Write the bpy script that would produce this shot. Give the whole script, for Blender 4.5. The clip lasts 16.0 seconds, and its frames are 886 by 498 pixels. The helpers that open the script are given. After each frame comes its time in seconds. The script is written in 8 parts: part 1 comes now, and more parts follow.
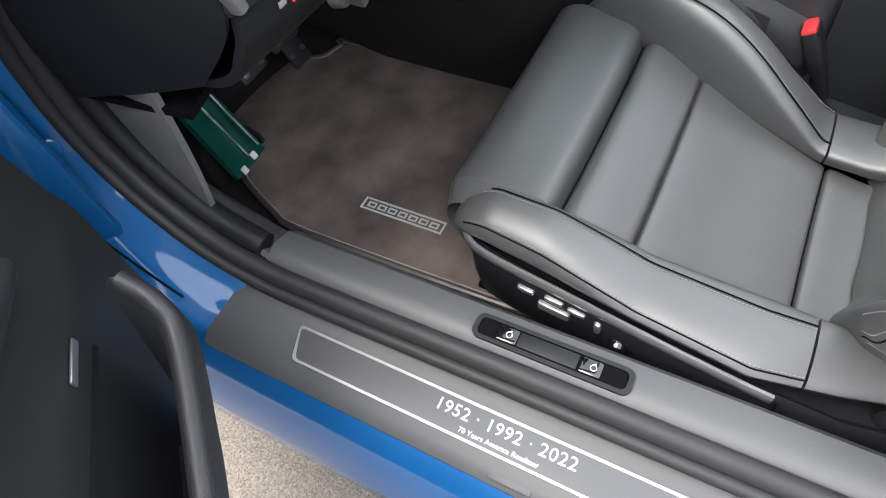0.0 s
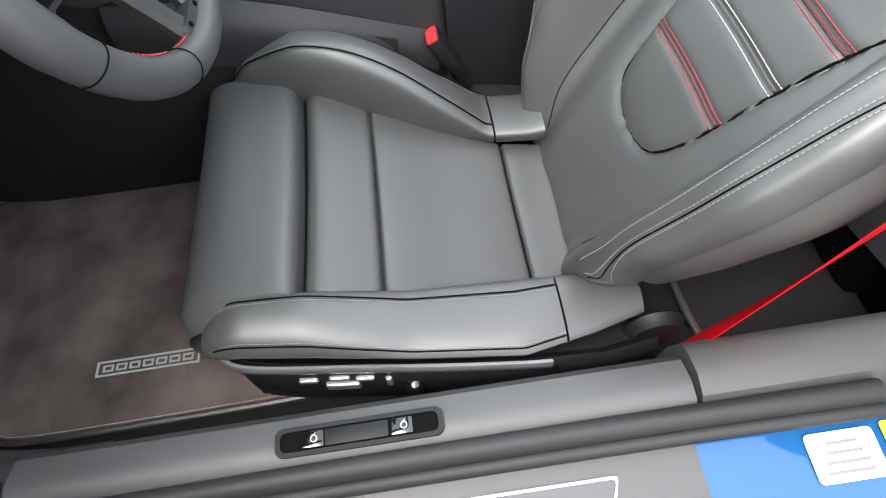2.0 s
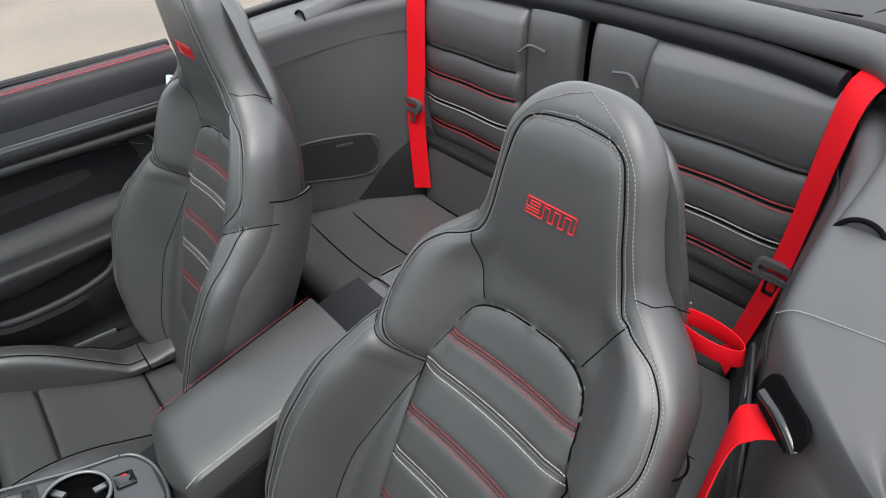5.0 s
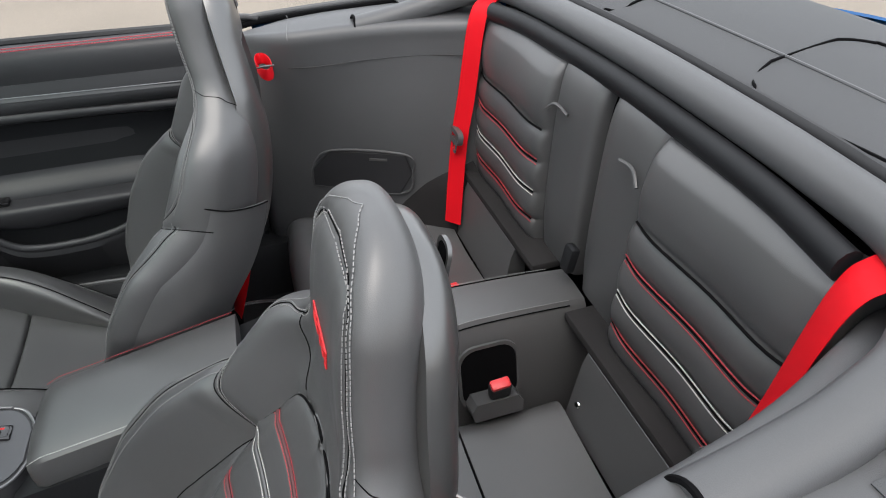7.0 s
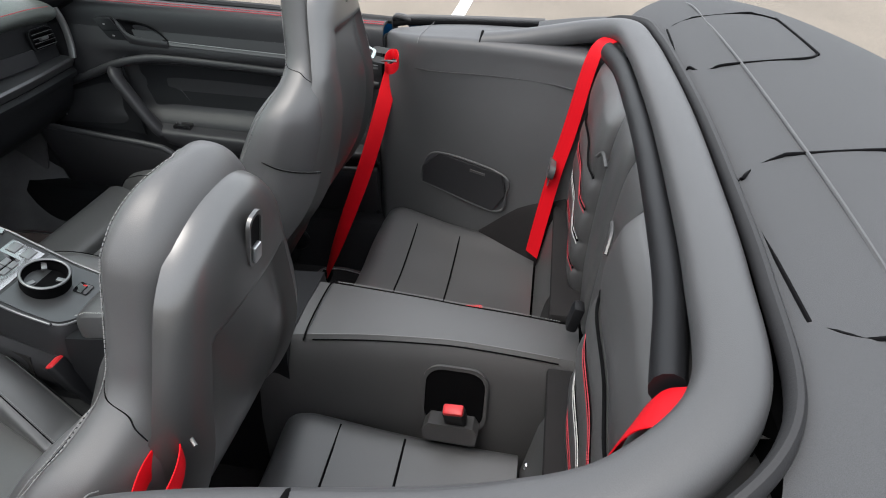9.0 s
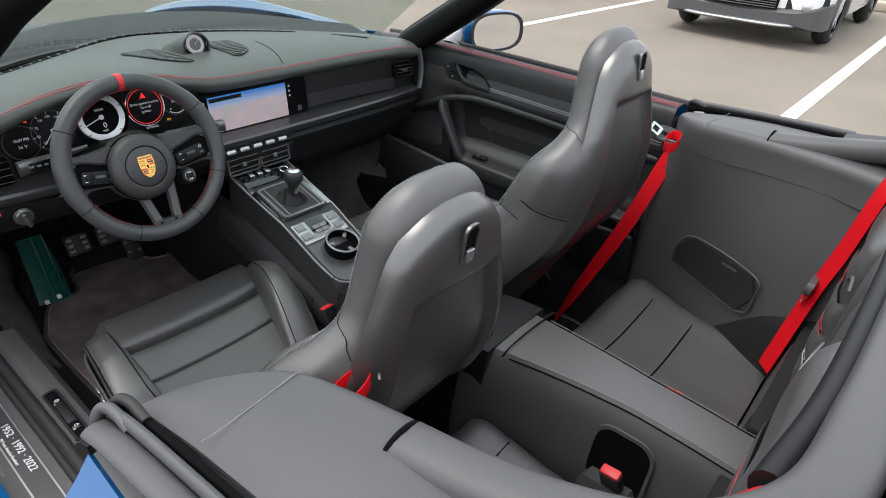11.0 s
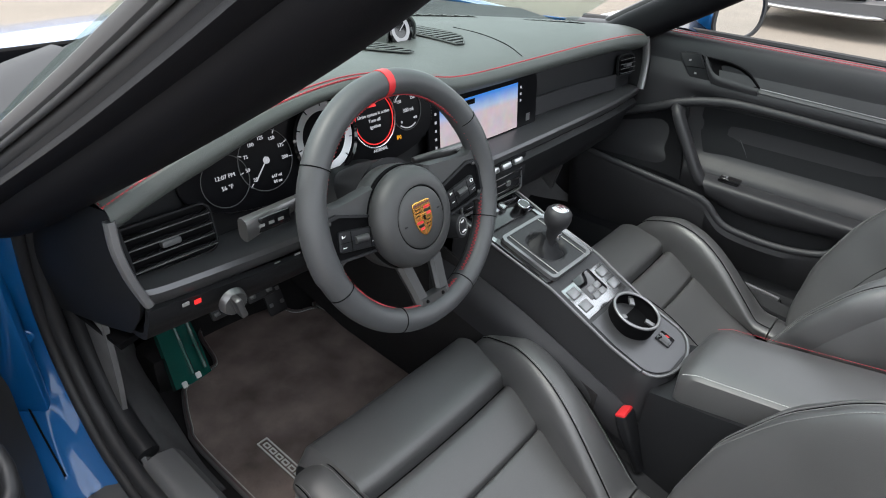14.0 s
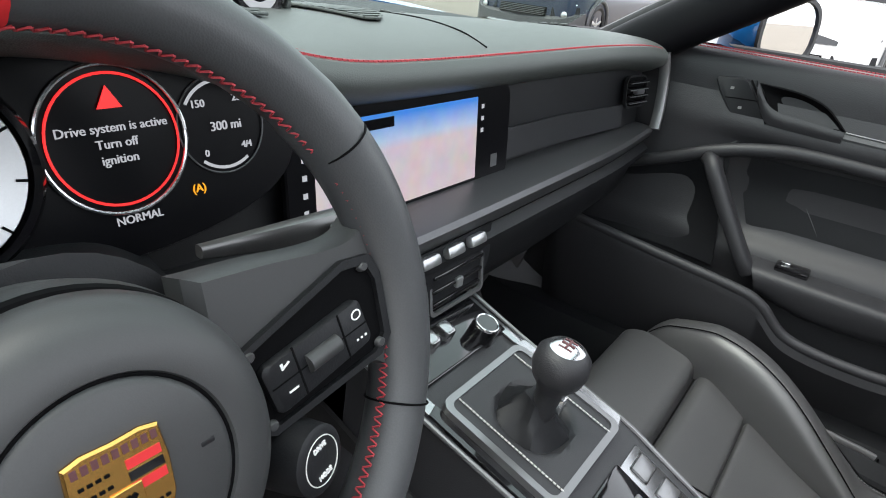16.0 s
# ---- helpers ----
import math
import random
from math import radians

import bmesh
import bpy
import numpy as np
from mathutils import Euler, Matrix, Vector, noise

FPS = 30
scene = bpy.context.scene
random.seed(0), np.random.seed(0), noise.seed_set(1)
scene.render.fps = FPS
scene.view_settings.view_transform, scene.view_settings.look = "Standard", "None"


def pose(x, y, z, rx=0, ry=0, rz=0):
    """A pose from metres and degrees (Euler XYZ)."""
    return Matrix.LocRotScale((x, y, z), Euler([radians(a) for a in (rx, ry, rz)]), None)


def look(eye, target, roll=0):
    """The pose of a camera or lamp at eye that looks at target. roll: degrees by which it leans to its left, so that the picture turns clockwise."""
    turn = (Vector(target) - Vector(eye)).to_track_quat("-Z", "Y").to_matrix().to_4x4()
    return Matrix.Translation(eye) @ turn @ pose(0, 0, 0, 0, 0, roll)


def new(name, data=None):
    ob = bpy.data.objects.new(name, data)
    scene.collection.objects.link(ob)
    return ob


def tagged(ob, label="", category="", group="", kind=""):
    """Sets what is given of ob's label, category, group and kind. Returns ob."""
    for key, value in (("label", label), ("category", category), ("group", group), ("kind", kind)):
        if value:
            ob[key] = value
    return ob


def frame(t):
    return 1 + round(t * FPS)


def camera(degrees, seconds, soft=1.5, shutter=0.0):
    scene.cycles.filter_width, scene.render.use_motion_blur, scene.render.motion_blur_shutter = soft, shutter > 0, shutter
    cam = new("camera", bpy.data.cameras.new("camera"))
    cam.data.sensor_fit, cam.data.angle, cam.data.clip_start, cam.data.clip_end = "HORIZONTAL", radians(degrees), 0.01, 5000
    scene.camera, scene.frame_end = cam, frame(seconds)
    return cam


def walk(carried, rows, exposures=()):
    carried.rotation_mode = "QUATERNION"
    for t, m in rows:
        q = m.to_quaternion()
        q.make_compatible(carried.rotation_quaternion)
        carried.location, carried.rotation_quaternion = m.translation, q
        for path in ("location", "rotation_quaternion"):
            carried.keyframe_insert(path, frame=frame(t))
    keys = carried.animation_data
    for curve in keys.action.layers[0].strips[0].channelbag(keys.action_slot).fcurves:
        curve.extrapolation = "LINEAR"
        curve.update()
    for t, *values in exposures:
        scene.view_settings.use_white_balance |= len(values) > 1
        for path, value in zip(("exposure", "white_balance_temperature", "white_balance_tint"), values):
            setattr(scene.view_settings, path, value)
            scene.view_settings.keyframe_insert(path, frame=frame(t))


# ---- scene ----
cam = camera(72.4, 16.0, soft=1.0)
METRES, EYE, TILT, LEAN, TURN = 8.0, 1.5, 0.0, 0.0, 0.0
PATH = [
    (0, (-0.977, -0.204, 1.034), (-0.05, 0.519, -0.583), -12.8),
    (0.5, (-0.953, -0.201, 1.029), (0.013, 0.284, -0.653), -13.2),
    (1, (-0.941, -0.191, 1.024), (0.048, 0.121, -0.686), -12.3),
    (1.5, (-0.941, -0.187, 1.024), (0.102, -0.018, -0.674), -10.7),
    (2, (-0.911, -0.227, 1.057), (0.203, -0.212, -0.603), -9.5),
    (2.5, (-0.847, -0.281, 1.118), (0.362, -0.485, -0.463), -8.2),
    (3, (-0.776, -0.3, 1.179), (0.465, -0.766, -0.318), -6.7),
    (3.5, (-0.752, -0.326, 1.244), (0.506, -0.996, -0.16), -6.8),
    (4, (-0.75, -0.334, 1.31), (0.505, -1.167, -0.006), -6.3),
    (4.5, (-0.751, -0.337, 1.36), (0.504, -1.264, 0.108), -6.0),
    (4.7, (-0.75, -0.339, 1.375), (0.51, -1.279, 0.14), -6.0),
    (6.8, (-0.766, -0.714, 1.356), (0.739, -1.27, 0.163), -1.6),
    (7, (-0.786, -0.769, 1.367), (0.74, -1.24, 0.162), -1.5),
    (7.5, (-0.837, -0.89, 1.373), (0.74, -1.183, 0.178), -0.4),
    (8, (-0.829, -1.016, 1.363), (0.773, -1.148, 0.173), 0.4),
    (8.2, (-0.83, -1.041, 1.361), (0.779, -1.114, 0.175), 0.7),
    (10.3, (-0.87, -1.266, 1.386), (0.595, -0.404, 0.331), 3.2),
    (10.5, (-0.885, -1.266, 1.394), (0.541, -0.327, 0.352), 3.3),
    (11, (-0.912, -1.276, 1.406), (0.429, -0.198, 0.386), 3.6),
    (11.5, (-0.931, -1.244, 1.402), (0.356, -0.102, 0.383), 3.8),
    (12, (-0.993, -1.097, 1.389), (0.271, 0.061, 0.358), 3.9),
    (12.5, (-1.048, -0.936, 1.371), (0.209, 0.214, 0.323), 4.0),
    (13, (-1.009, -0.787, 1.338), (0.244, 0.358, 0.28), 3.7),
    (13.5, (-0.957, -0.632, 1.291), (0.326, 0.492, 0.246), 3.4),
    (14, (-0.929, -0.491, 1.238), (0.401, 0.599, 0.216), 3.2),
    (14.5, (-0.826, -0.376, 1.188), (0.57, 0.665, 0.205), 3.2),
    (15, (-0.682, -0.275, 1.122), (0.782, 0.709, 0.18), 3.8),
    (15.5, (-0.564, -0.244, 1.078), (0.944, 0.707, 0.172), 4.9),
    (16, (-0.445, -0.167, 1.031), (1.049, 0.851, 0.175), 6.7),
]
walk(cam, [(t, look(eye, target, roll)) for t, eye, target, roll in PATH],
     exposures=[(0, 2.0), (2.5, 1.95), (3.5, 1.45), (4.7, 1.03), (6.8, 1.0), (8.2, 1.0), (10.3, 0.86), (11.5, 0.78), (12.5, 0.90), (13.2, 0.99), (14, 1.34), (14.5, 1.45), (15, 1.55), (16, 1.44)])


# ---- light: an overcast sky, with a broad soft sun ----
world = bpy.data.worlds.new("overcast_sky")
scene.world = world
world.use_nodes = True
wn, wl = world.node_tree.nodes, world.node_tree.links
sky = wn.new("ShaderNodeTexSky")
sky.sky_type, sky.sun_disc = "NISHITA", False
sky.sun_elevation, sky.sun_rotation = radians(65), radians(307)
sky.air_density, sky.dust_density, sky.ozone_density = 1.0, 6.0, 1.0
veil = wn.new("ShaderNodeMix")
veil.data_type = "RGBA"
veil.inputs[0].default_value = 0.75
veil.inputs[7].default_value = (7.6, 7.9, 8.2, 1)
wl.new(sky.outputs[0], veil.inputs[6])
wl.new(veil.outputs[2], wn["Background"].inputs[0])
wn["Background"].inputs[1].default_value = 0.16
sun_data = bpy.data.lights.new("sun", "SUN")
sun_data.energy, sun_data.angle, sun_data.color = 0.9, radians(35), (1, 0.97, 0.93)
sun = new("sun", sun_data)
sun.matrix_world = look((-4, 3, 11), (0, 0, 0))

# ---- materials ----
def mat(name, color, rough=0.5, metal=0.0, grain=0.0, grain_scale=300.0, bump=0.0, coat=0.0, stain=0.0, stain_scale=6.0, spec=0.5, kind="noise", emit=None, strength=1.0):
    """A principled material with fine grain and broad stains in its colour, and fine relief."""
    m = bpy.data.materials.new(name)
    m.use_nodes = True
    n, l = m.node_tree.nodes, m.node_tree.links
    b = n["Principled BSDF"]
    b.inputs["Roughness"].default_value = rough
    b.inputs["Metallic"].default_value = metal
    b.inputs["Coat Weight"].default_value = coat
    b.inputs["Coat Roughness"].default_value = 0.06
    b.inputs["Specular IOR Level"].default_value = spec
    b.inputs["Base Color"].default_value = (*color, 1)
    if emit:
        b.inputs["Emission Color"].default_value = (*emit, 1)
        b.inputs["Emission Strength"].default_value = strength
    if grain or stain or bump:
        co = n.new("ShaderNodeTexCoord")
        fine = n.new("ShaderNodeTexVoronoi" if kind in ("cells", "pebbles") else "ShaderNodeTexNoise")
        fine.inputs["Scale"].default_value = grain_scale
        tone = fine.outputs[1] if kind == "pebbles" else fine.outputs[0]
        l.new(co.outputs["Object"], fine.inputs["Vector"])
        broad = n.new("ShaderNodeTexNoise")
        broad.inputs["Scale"].default_value = stain_scale
        broad.inputs["Detail"].default_value = 5
        l.new(co.outputs["Object"], broad.inputs["Vector"])
        def scaled(socket, amount):
            r = n.new("ShaderNodeMapRange")
            r.inputs[3].default_value, r.inputs[4].default_value = 1 - amount, 1 + amount
            l.new(socket, r.inputs[0])
            return r.outputs[0]
        mul = n.new("ShaderNodeMath")
        mul.operation = "MULTIPLY"
        l.new(scaled(tone, grain), mul.inputs[0])
        l.new(scaled(broad.outputs[0], stain), mul.inputs[1])
        hsv = n.new("ShaderNodeHueSaturation")
        hsv.inputs["Color"].default_value = (*color, 1)
        l.new(mul.outputs[0], hsv.inputs["Value"])
        l.new(hsv.outputs[0], b.inputs["Base Color"])
        rr = n.new("ShaderNodeMapRange")
        rr.inputs[3].default_value, rr.inputs[4].default_value = max(0.02, rough - 0.07), rough + 0.07
        l.new(broad.outputs[0], rr.inputs[0])
        l.new(rr.outputs[0], b.inputs["Roughness"])
        if bump:
            bp = n.new("ShaderNodeBump")
            bp.inputs["Strength"].default_value = bump
            bp.inputs["Distance"].default_value = 0.001
            l.new(tone, bp.inputs["Height"])
            l.new(bp.outputs[0], b.inputs["Normal"])
    return m


LEATHER = mat("black_leather", (0.058, 0.058, 0.0595), 0.42, grain=0.10, grain_scale=1100, bump=0.10, stain=0.12, stain_scale=9, kind="cells", spec=0.9)
LEATHER_PERF = mat("perforated_leather", (0.058, 0.058, 0.0592), 0.40, grain=0.16, grain_scale=620, bump=0.14, stain=0.1, kind="cells", spec=0.75)
WHEEL_LEATHER = mat("smooth_wheel_leather", (0.052, 0.054, 0.057), 0.42, grain=0.08, grain_scale=900, bump=0.06, stain=0.12, stain_scale=14, kind="cells", spec=0.5)
LEATHER_DASH = mat("dash_leather", (0.070, 0.077, 0.073), 0.5, grain=0.12, grain_scale=800, bump=0.25, stain=0.08, kind="cells")
TRIM = mat("black_soft_plastic", (0.0095, 0.010, 0.0115), 0.5, grain=0.1, grain_scale=900, bump=0.2, stain=0.12, stain_scale=7, spec=0.28)
DOOR_LEATHER = mat("black_door_leather", (0.023, 0.0232, 0.0255), 0.45, grain=0.12, grain_scale=700, bump=0.2, stain=0.12, stain_scale=8, kind="cells", spec=0.4)
TRIM_GREY = mat("grey_soft_plastic", (0.066, 0.067, 0.070), 0.48, grain=0.1, grain_scale=900, bump=0.2, stain=0.12, stain_scale=7)
PILLAR = mat("black_padded_trim", (0.004, 0.004, 0.0052), 0.55, grain=0.1, grain_scale=900, bump=0.2, stain=0.12, stain_scale=7, spec=0.14)
SHELL = mat("grey_satin_shell", (0.150, 0.150, 0.150), 0.30, metal=0.75, grain=0.1, grain_scale=1200, stain=0.08, stain_scale=5)
CLOTH = mat("grey_top_cloth", (0.06, 0.062, 0.066), 0.85, grain=0.35, grain_scale=1500, bump=0.4, stain=0.12, stain_scale=5)
CARPET = mat("dark_carpet", (0.018, 0.017, 0.0175), 0.95, grain=0.5, grain_scale=900, bump=0.8, stain=0.3, stain_scale=14, spec=0.2)
MAT_PILE = mat("brown_velour", (0.150, 0.120, 0.110), 0.95, grain=0.5, grain_scale=1100, bump=0.8, stain=0.95, stain_scale=11, spec=0.15)
ALCANTARA = mat("charcoal_suede", (0.12, 0.12, 0.122), 0.9, grain=0.4, grain_scale=1000, bump=0.4, stain=0.4, stain_scale=12, spec=0.2)
RUBBER = mat("black_rubber", (0.015, 0.015, 0.0165), 0.6, grain=0.15, grain_scale=500, bump=0.2, stain=0.15)
PIANO = mat("gloss_black", (0.006, 0.006, 0.007), 0.08, coat=0.6)
SPOKE = mat("grey_satin_spoke", (0.060, 0.061, 0.062), 0.36, metal=0.35, grain=0.08, grain_scale=1200, stain=0.06)
WHEEL_PLASTIC = mat("matt_grey_wheel_cover", (0.036, 0.037, 0.038), 0.46, grain=0.10, grain_scale=1400, bump=0.08, stain=0.10, stain_scale=12)
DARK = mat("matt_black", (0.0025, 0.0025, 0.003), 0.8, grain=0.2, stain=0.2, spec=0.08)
SILVER = mat("satin_silver", (0.50, 0.51, 0.52), 0.3, metal=0.85, grain=0.05, grain_scale=900, stain=0.05)
GREYMETAL = mat("grey_console_metal", (0.19, 0.19, 0.195), 0.33, metal=0.6, grain=0.12, grain_scale=1500, stain=0.06)
RIM_METAL = mat("satin_rim_metal", (0.23, 0.23, 0.235), 0.32, metal=0.8, grain=0.08, grain_scale=1200, stain=0.06)
BRIGHT = mat("polished_console_metal", (0.36, 0.365, 0.37), 0.2, metal=0.95, grain=0.05, grain_scale=900, stain=0.08)
ALU = mat("polished_aluminium", (0.75, 0.76, 0.78), 0.18, metal=1.0, grain=0.03, grain_scale=600)
PLATE = mat("brushed_dark_plate", (0.10, 0.10, 0.105), 0.35, metal=0.7, grain=0.15, grain_scale=1500, stain=0.1)
PAINT = mat("blue_metallic_paint", (0.002, 0.080, 0.25), 0.5, metal=0.1, coat=1.0, grain=0.08, grain_scale=3000, stain=0.05, spec=0.2)
RED = mat("red_webbing", (0.60, 0.003, 0.010), 0.6, grain=0.2, grain_scale=1600, bump=0.4, stain=0.08, spec=0.2)
RED_PLASTIC = mat("red_plastic", (0.58, 0.025, 0.03), 0.4)
RED_THREAD = mat("red_thread", (0.42, 0.045, 0.058), 0.7)
DARK_RED = mat("dark_red_piping", (0.085, 0.028, 0.032), 0.6)
WHITE_THREAD = mat("white_thread", (0.52, 0.52, 0.50), 0.7)
GREY_THREAD = mat("grey_thread", (0.20, 0.20, 0.20), 0.7)
YELLOW = mat("yellow_print", (0.80, 0.68, 0.03), 0.45)
WHITE = mat("white_print", (0.8, 0.8, 0.8), 0.5)
GREEN_FILM = mat("green_protective_film", (0.006, 0.075, 0.06), 0.22, coat=0.5, stain=0.3, stain_scale=20)
GOLD = mat("gold_badge", (0.75, 0.42, 0.12), 0.25, metal=1.0)
ASPHALT = mat("worn_asphalt", (0.215, 0.187, 0.155), 0.9, grain=0.5, grain_scale=380, bump=0.9, stain=0.28, stain_scale=0.7, spec=0.3, kind="pebbles")
LINE_PAINT = mat("white_line_paint", (0.72, 0.72, 0.70), 0.7, grain=0.2, grain_scale=120, stain=0.15, stain_scale=3)
CONCRETE = mat("pale_concrete", (0.42, 0.36, 0.29), 0.9, grain=0.2, grain_scale=60, stain=0.15, stain_scale=2)
WHITE_PAINT = mat("white_car_paint", (0.78, 0.79, 0.80), 0.25, coat=1.0)
GLASS_BLACK = mat("black_display_glass", (0.004, 0.004, 0.005), 0.28, spec=0.12)
GLOW_WHITE = mat("lit_white", (0.1, 0.1, 0.1), 0.5, emit=(0.9, 0.92, 1.0), strength=0.17)
GLOW_RED = mat("lit_red", (0.1, 0.01, 0.01), 0.5, emit=(1.0, 0.03, 0.03), strength=0.42)
GLOW_AMBER = mat("lit_amber", (0.4, 0.2, 0.0), 0.5, emit=(1.0, 0.4, 0.02), strength=0.3)
MIRROR = mat("mirror_silvering", (0.9, 0.92, 0.93), 0.01, metal=1.0)


def glass_material(name, tint, rough=0.0):
    m = bpy.data.materials.new(name)
    m.use_nodes = True
    n, l = m.node_tree.nodes, m.node_tree.links
    n.remove(n["Principled BSDF"])
    clear, gloss, edge, curve, level, mix = (n.new("ShaderNode" + k) for k in ("BsdfTransparent", "BsdfGlossy", "LayerWeight", "Math", "Math", "MixShader"))
    clear.inputs[0].default_value = (*tint, 1)
    gloss.inputs["Roughness"].default_value = rough
    curve.operation, level.operation = "POWER", "MULTIPLY_ADD"
    curve.inputs[1].default_value = 4.0
    level.inputs[1].default_value, level.inputs[2].default_value = 0.35, 0.03
    l.new(edge.outputs["Facing"], curve.inputs[0])
    l.new(curve.outputs[0], level.inputs[0])
    l.new(level.outputs[0], mix.inputs[0])
    l.new(clear.outputs[0], mix.inputs[1])
    l.new(gloss.outputs[0], mix.inputs[2])
    l.new(mix.outputs[0], n["Material Output"].inputs[0])
    return m


GLASS = glass_material("window_glass", (0.82, 0.88, 0.86))

# ---- mesh helpers ----
def thing(name, at, label, category, group="", kind=""):
    ob = new(name)
    ob.matrix_basis = Matrix.Translation(at)
    ob.empty_display_size = 0.05
    return tagged(ob, label, category, group, kind)


def link(name, bm, material, parent=None, label="", angle=38):
    """Links a bmesh, in world coordinates, as one mesh object under a thing or a part."""
    me = bpy.data.meshes.new(name)
    bm.to_mesh(me)
    bm.free()
    me.materials.append(material)
    me.shade_smooth()
    me.set_sharp_from_angle(angle=radians(angle))
    ob = new(name, me)
    if parent:
        ob.parent = parent
        if parent.parent is None:
            ob.matrix_parent_inverse = parent.matrix_basis.inverted()
    return tagged(ob, label)


part = link


def turned(bm, m):
    bm.transform(m)
    return bm


def mirrored(bm):
    bm.transform(Matrix.Diagonal((-1, 1, 1, 1)))
    bmesh.ops.reverse_faces(bm, faces=bm.faces)
    return bm


def spline(points, n):
    """n points along a Catmull-Rom curve through the given ones."""
    p = np.array([tuple(v) for v in points], float)
    p = np.vstack([2 * p[0] - p[1], p, 2 * p[-1] - p[-2]])
    out = []
    for k in range(n):
        t = k / (n - 1) * (len(p) - 3)
        i = min(int(t), len(p) - 4)
        t -= i
        a, b, c, d = p[i:i + 4]
        out.append(0.5 * (2 * b + (c - a) * t + (2 * a - 5 * b + 4 * c - d) * t * t + (3 * b - a - 3 * c + d) * t ** 3))
    return [Vector(v) for v in out]


def lerp_table(table, x):
    """Smooth values of a table of rows (x, a, b, ...) at x."""
    tab = sorted(table)
    xs = [r[0] for r in tab]
    return [float(np.interp(x, xs, [r[k] for r in tab])) for k in range(1, len(tab[0]))]


def loft(rings, closed=True, cap=True):
    bm = bmesh.new()
    vs = [[bm.verts.new(v) for v in ring] for ring in rings]
    m = len(vs[0])
    for a, b in zip(vs, vs[1:]):
        for i in range(m if closed else m - 1):
            j = (i + 1) % m
            bm.faces.new((a[i], a[j], b[j], b[i]))
    if cap and closed:
        bm.faces.new(vs[0])
        bm.faces.new(vs[-1])
    bmesh.ops.recalc_face_normals(bm, faces=bm.faces)
    return bm


def sheet(f, nu, nv, thick=0.004):
    """A surface f(u, v) with u and v from 0 to 1, given a thickness away from its normal."""
    bm = loft([[Vector(f(i / (nu - 1), j / (nv - 1))) for i in range(nu)] for j in range(nv)], closed=False)
    if thick:
        bmesh.ops.solidify(bm, geom=bm.faces[:], thickness=thick)
    bmesh.ops.recalc_face_normals(bm, faces=bm.faces)
    return bm


def net(rows, nu=24, nv=24, thick=0.004):
    """A smooth sheet through a small net of control points."""
    cols = [spline(r, nu) for r in rows]
    lines = [spline([c[i] for c in cols], nv) for i in range(nu)]
    bm = loft([[lines[i][j] for i in range(nu)] for j in range(nv)], closed=False)
    if thick:
        bmesh.ops.solidify(bm, geom=bm.faces[:], thickness=thick)
    bmesh.ops.recalc_face_normals(bm, faces=bm.faces)
    return bm


def box(sx, sy, sz, m=Matrix(), r=0.004, seg=2):
    """A box of the given size with rounded edges, centred on the pose m."""
    bm = bmesh.new()
    bmesh.ops.create_cube(bm, size=1, matrix=Matrix.Diagonal((sx, sy, sz, 1)))
    if r:
        bmesh.ops.bevel(bm, geom=bm.edges[:], offset=min(r, 0.49 * min(sx, sy, sz)), segments=seg, profile=0.5, affect="EDGES")
    bm.transform(m)
    return bm


def disc(r0, r1, depth, m=Matrix(), n=40, r=0.002):
    """A short turned piece along z, from radius r0 below to r1 above, with softened rims."""
    prof = [(0.0, 0), (max(r0 - r, 0), 0), (r0, r), (r1, depth - r), (max(r1 - r, 0), depth), (0.0, depth)]
    return lathe(prof, m, n)


def lathe(profile, m=Matrix(), n=40):
    rings = [[m @ Vector((q * math.cos(2 * math.pi * k / n), q * math.sin(2 * math.pi * k / n), z)) for k in range(n)] for q, z in profile]
    bm = loft(rings, cap=False)
    bmesh.ops.remove_doubles(bm, verts=bm.verts, dist=1e-6)
    bmesh.ops.recalc_face_normals(bm, faces=bm.faces)
    return bm


def ring_band(r, tube, m=Matrix(), n=56, k=12, flat=1.0):
    rings = []
    for i in range(n):
        a = 2 * math.pi * i / n
        rings.append([m @ Vector(((r + tube * math.cos(b)) * math.cos(a), (r + tube * math.cos(b)) * math.sin(a), tube * flat * math.sin(b))) for b in (2 * math.pi * q / k for q in range(k))])
    return loft(rings + rings[:1], cap=False)


def sweep(path, section, up=(0, 0, 1), n=40, sizes=None):
    """Sweeps a closed section of (sideways, upward) pairs along a smooth path. sizes: scales along the path."""
    p = spline(path, n)
    rings = []
    for i, c in enumerate(p):
        d = (p[min(i + 1, n - 1)] - p[max(i - 1, 0)]).normalized()
        side = d.cross(Vector(up)).normalized()
        top = side.cross(d)
        s = np.interp(i / (n - 1), np.linspace(0, 1, len(sizes)), sizes) if sizes else 1
        rings.append([c + side * (a * s) + top * (b * s) for a, b in section])
    return loft(rings)


def round_section(a, b, n=14, power=2.0):
    out = []
    for k in range(n):
        t = 2 * math.pi * k / n
        c, s = math.cos(t), math.sin(t)
        out.append((a * abs(c) ** (2 / power) * (1 if c >= 0 else -1), b * abs(s) ** (2 / power) * (1 if s >= 0 else -1)))
    return out


def tube(path, r, n=40, k=8, up=(0, 0, 1)):
    return sweep(path, round_section(r, r, k), up, n)


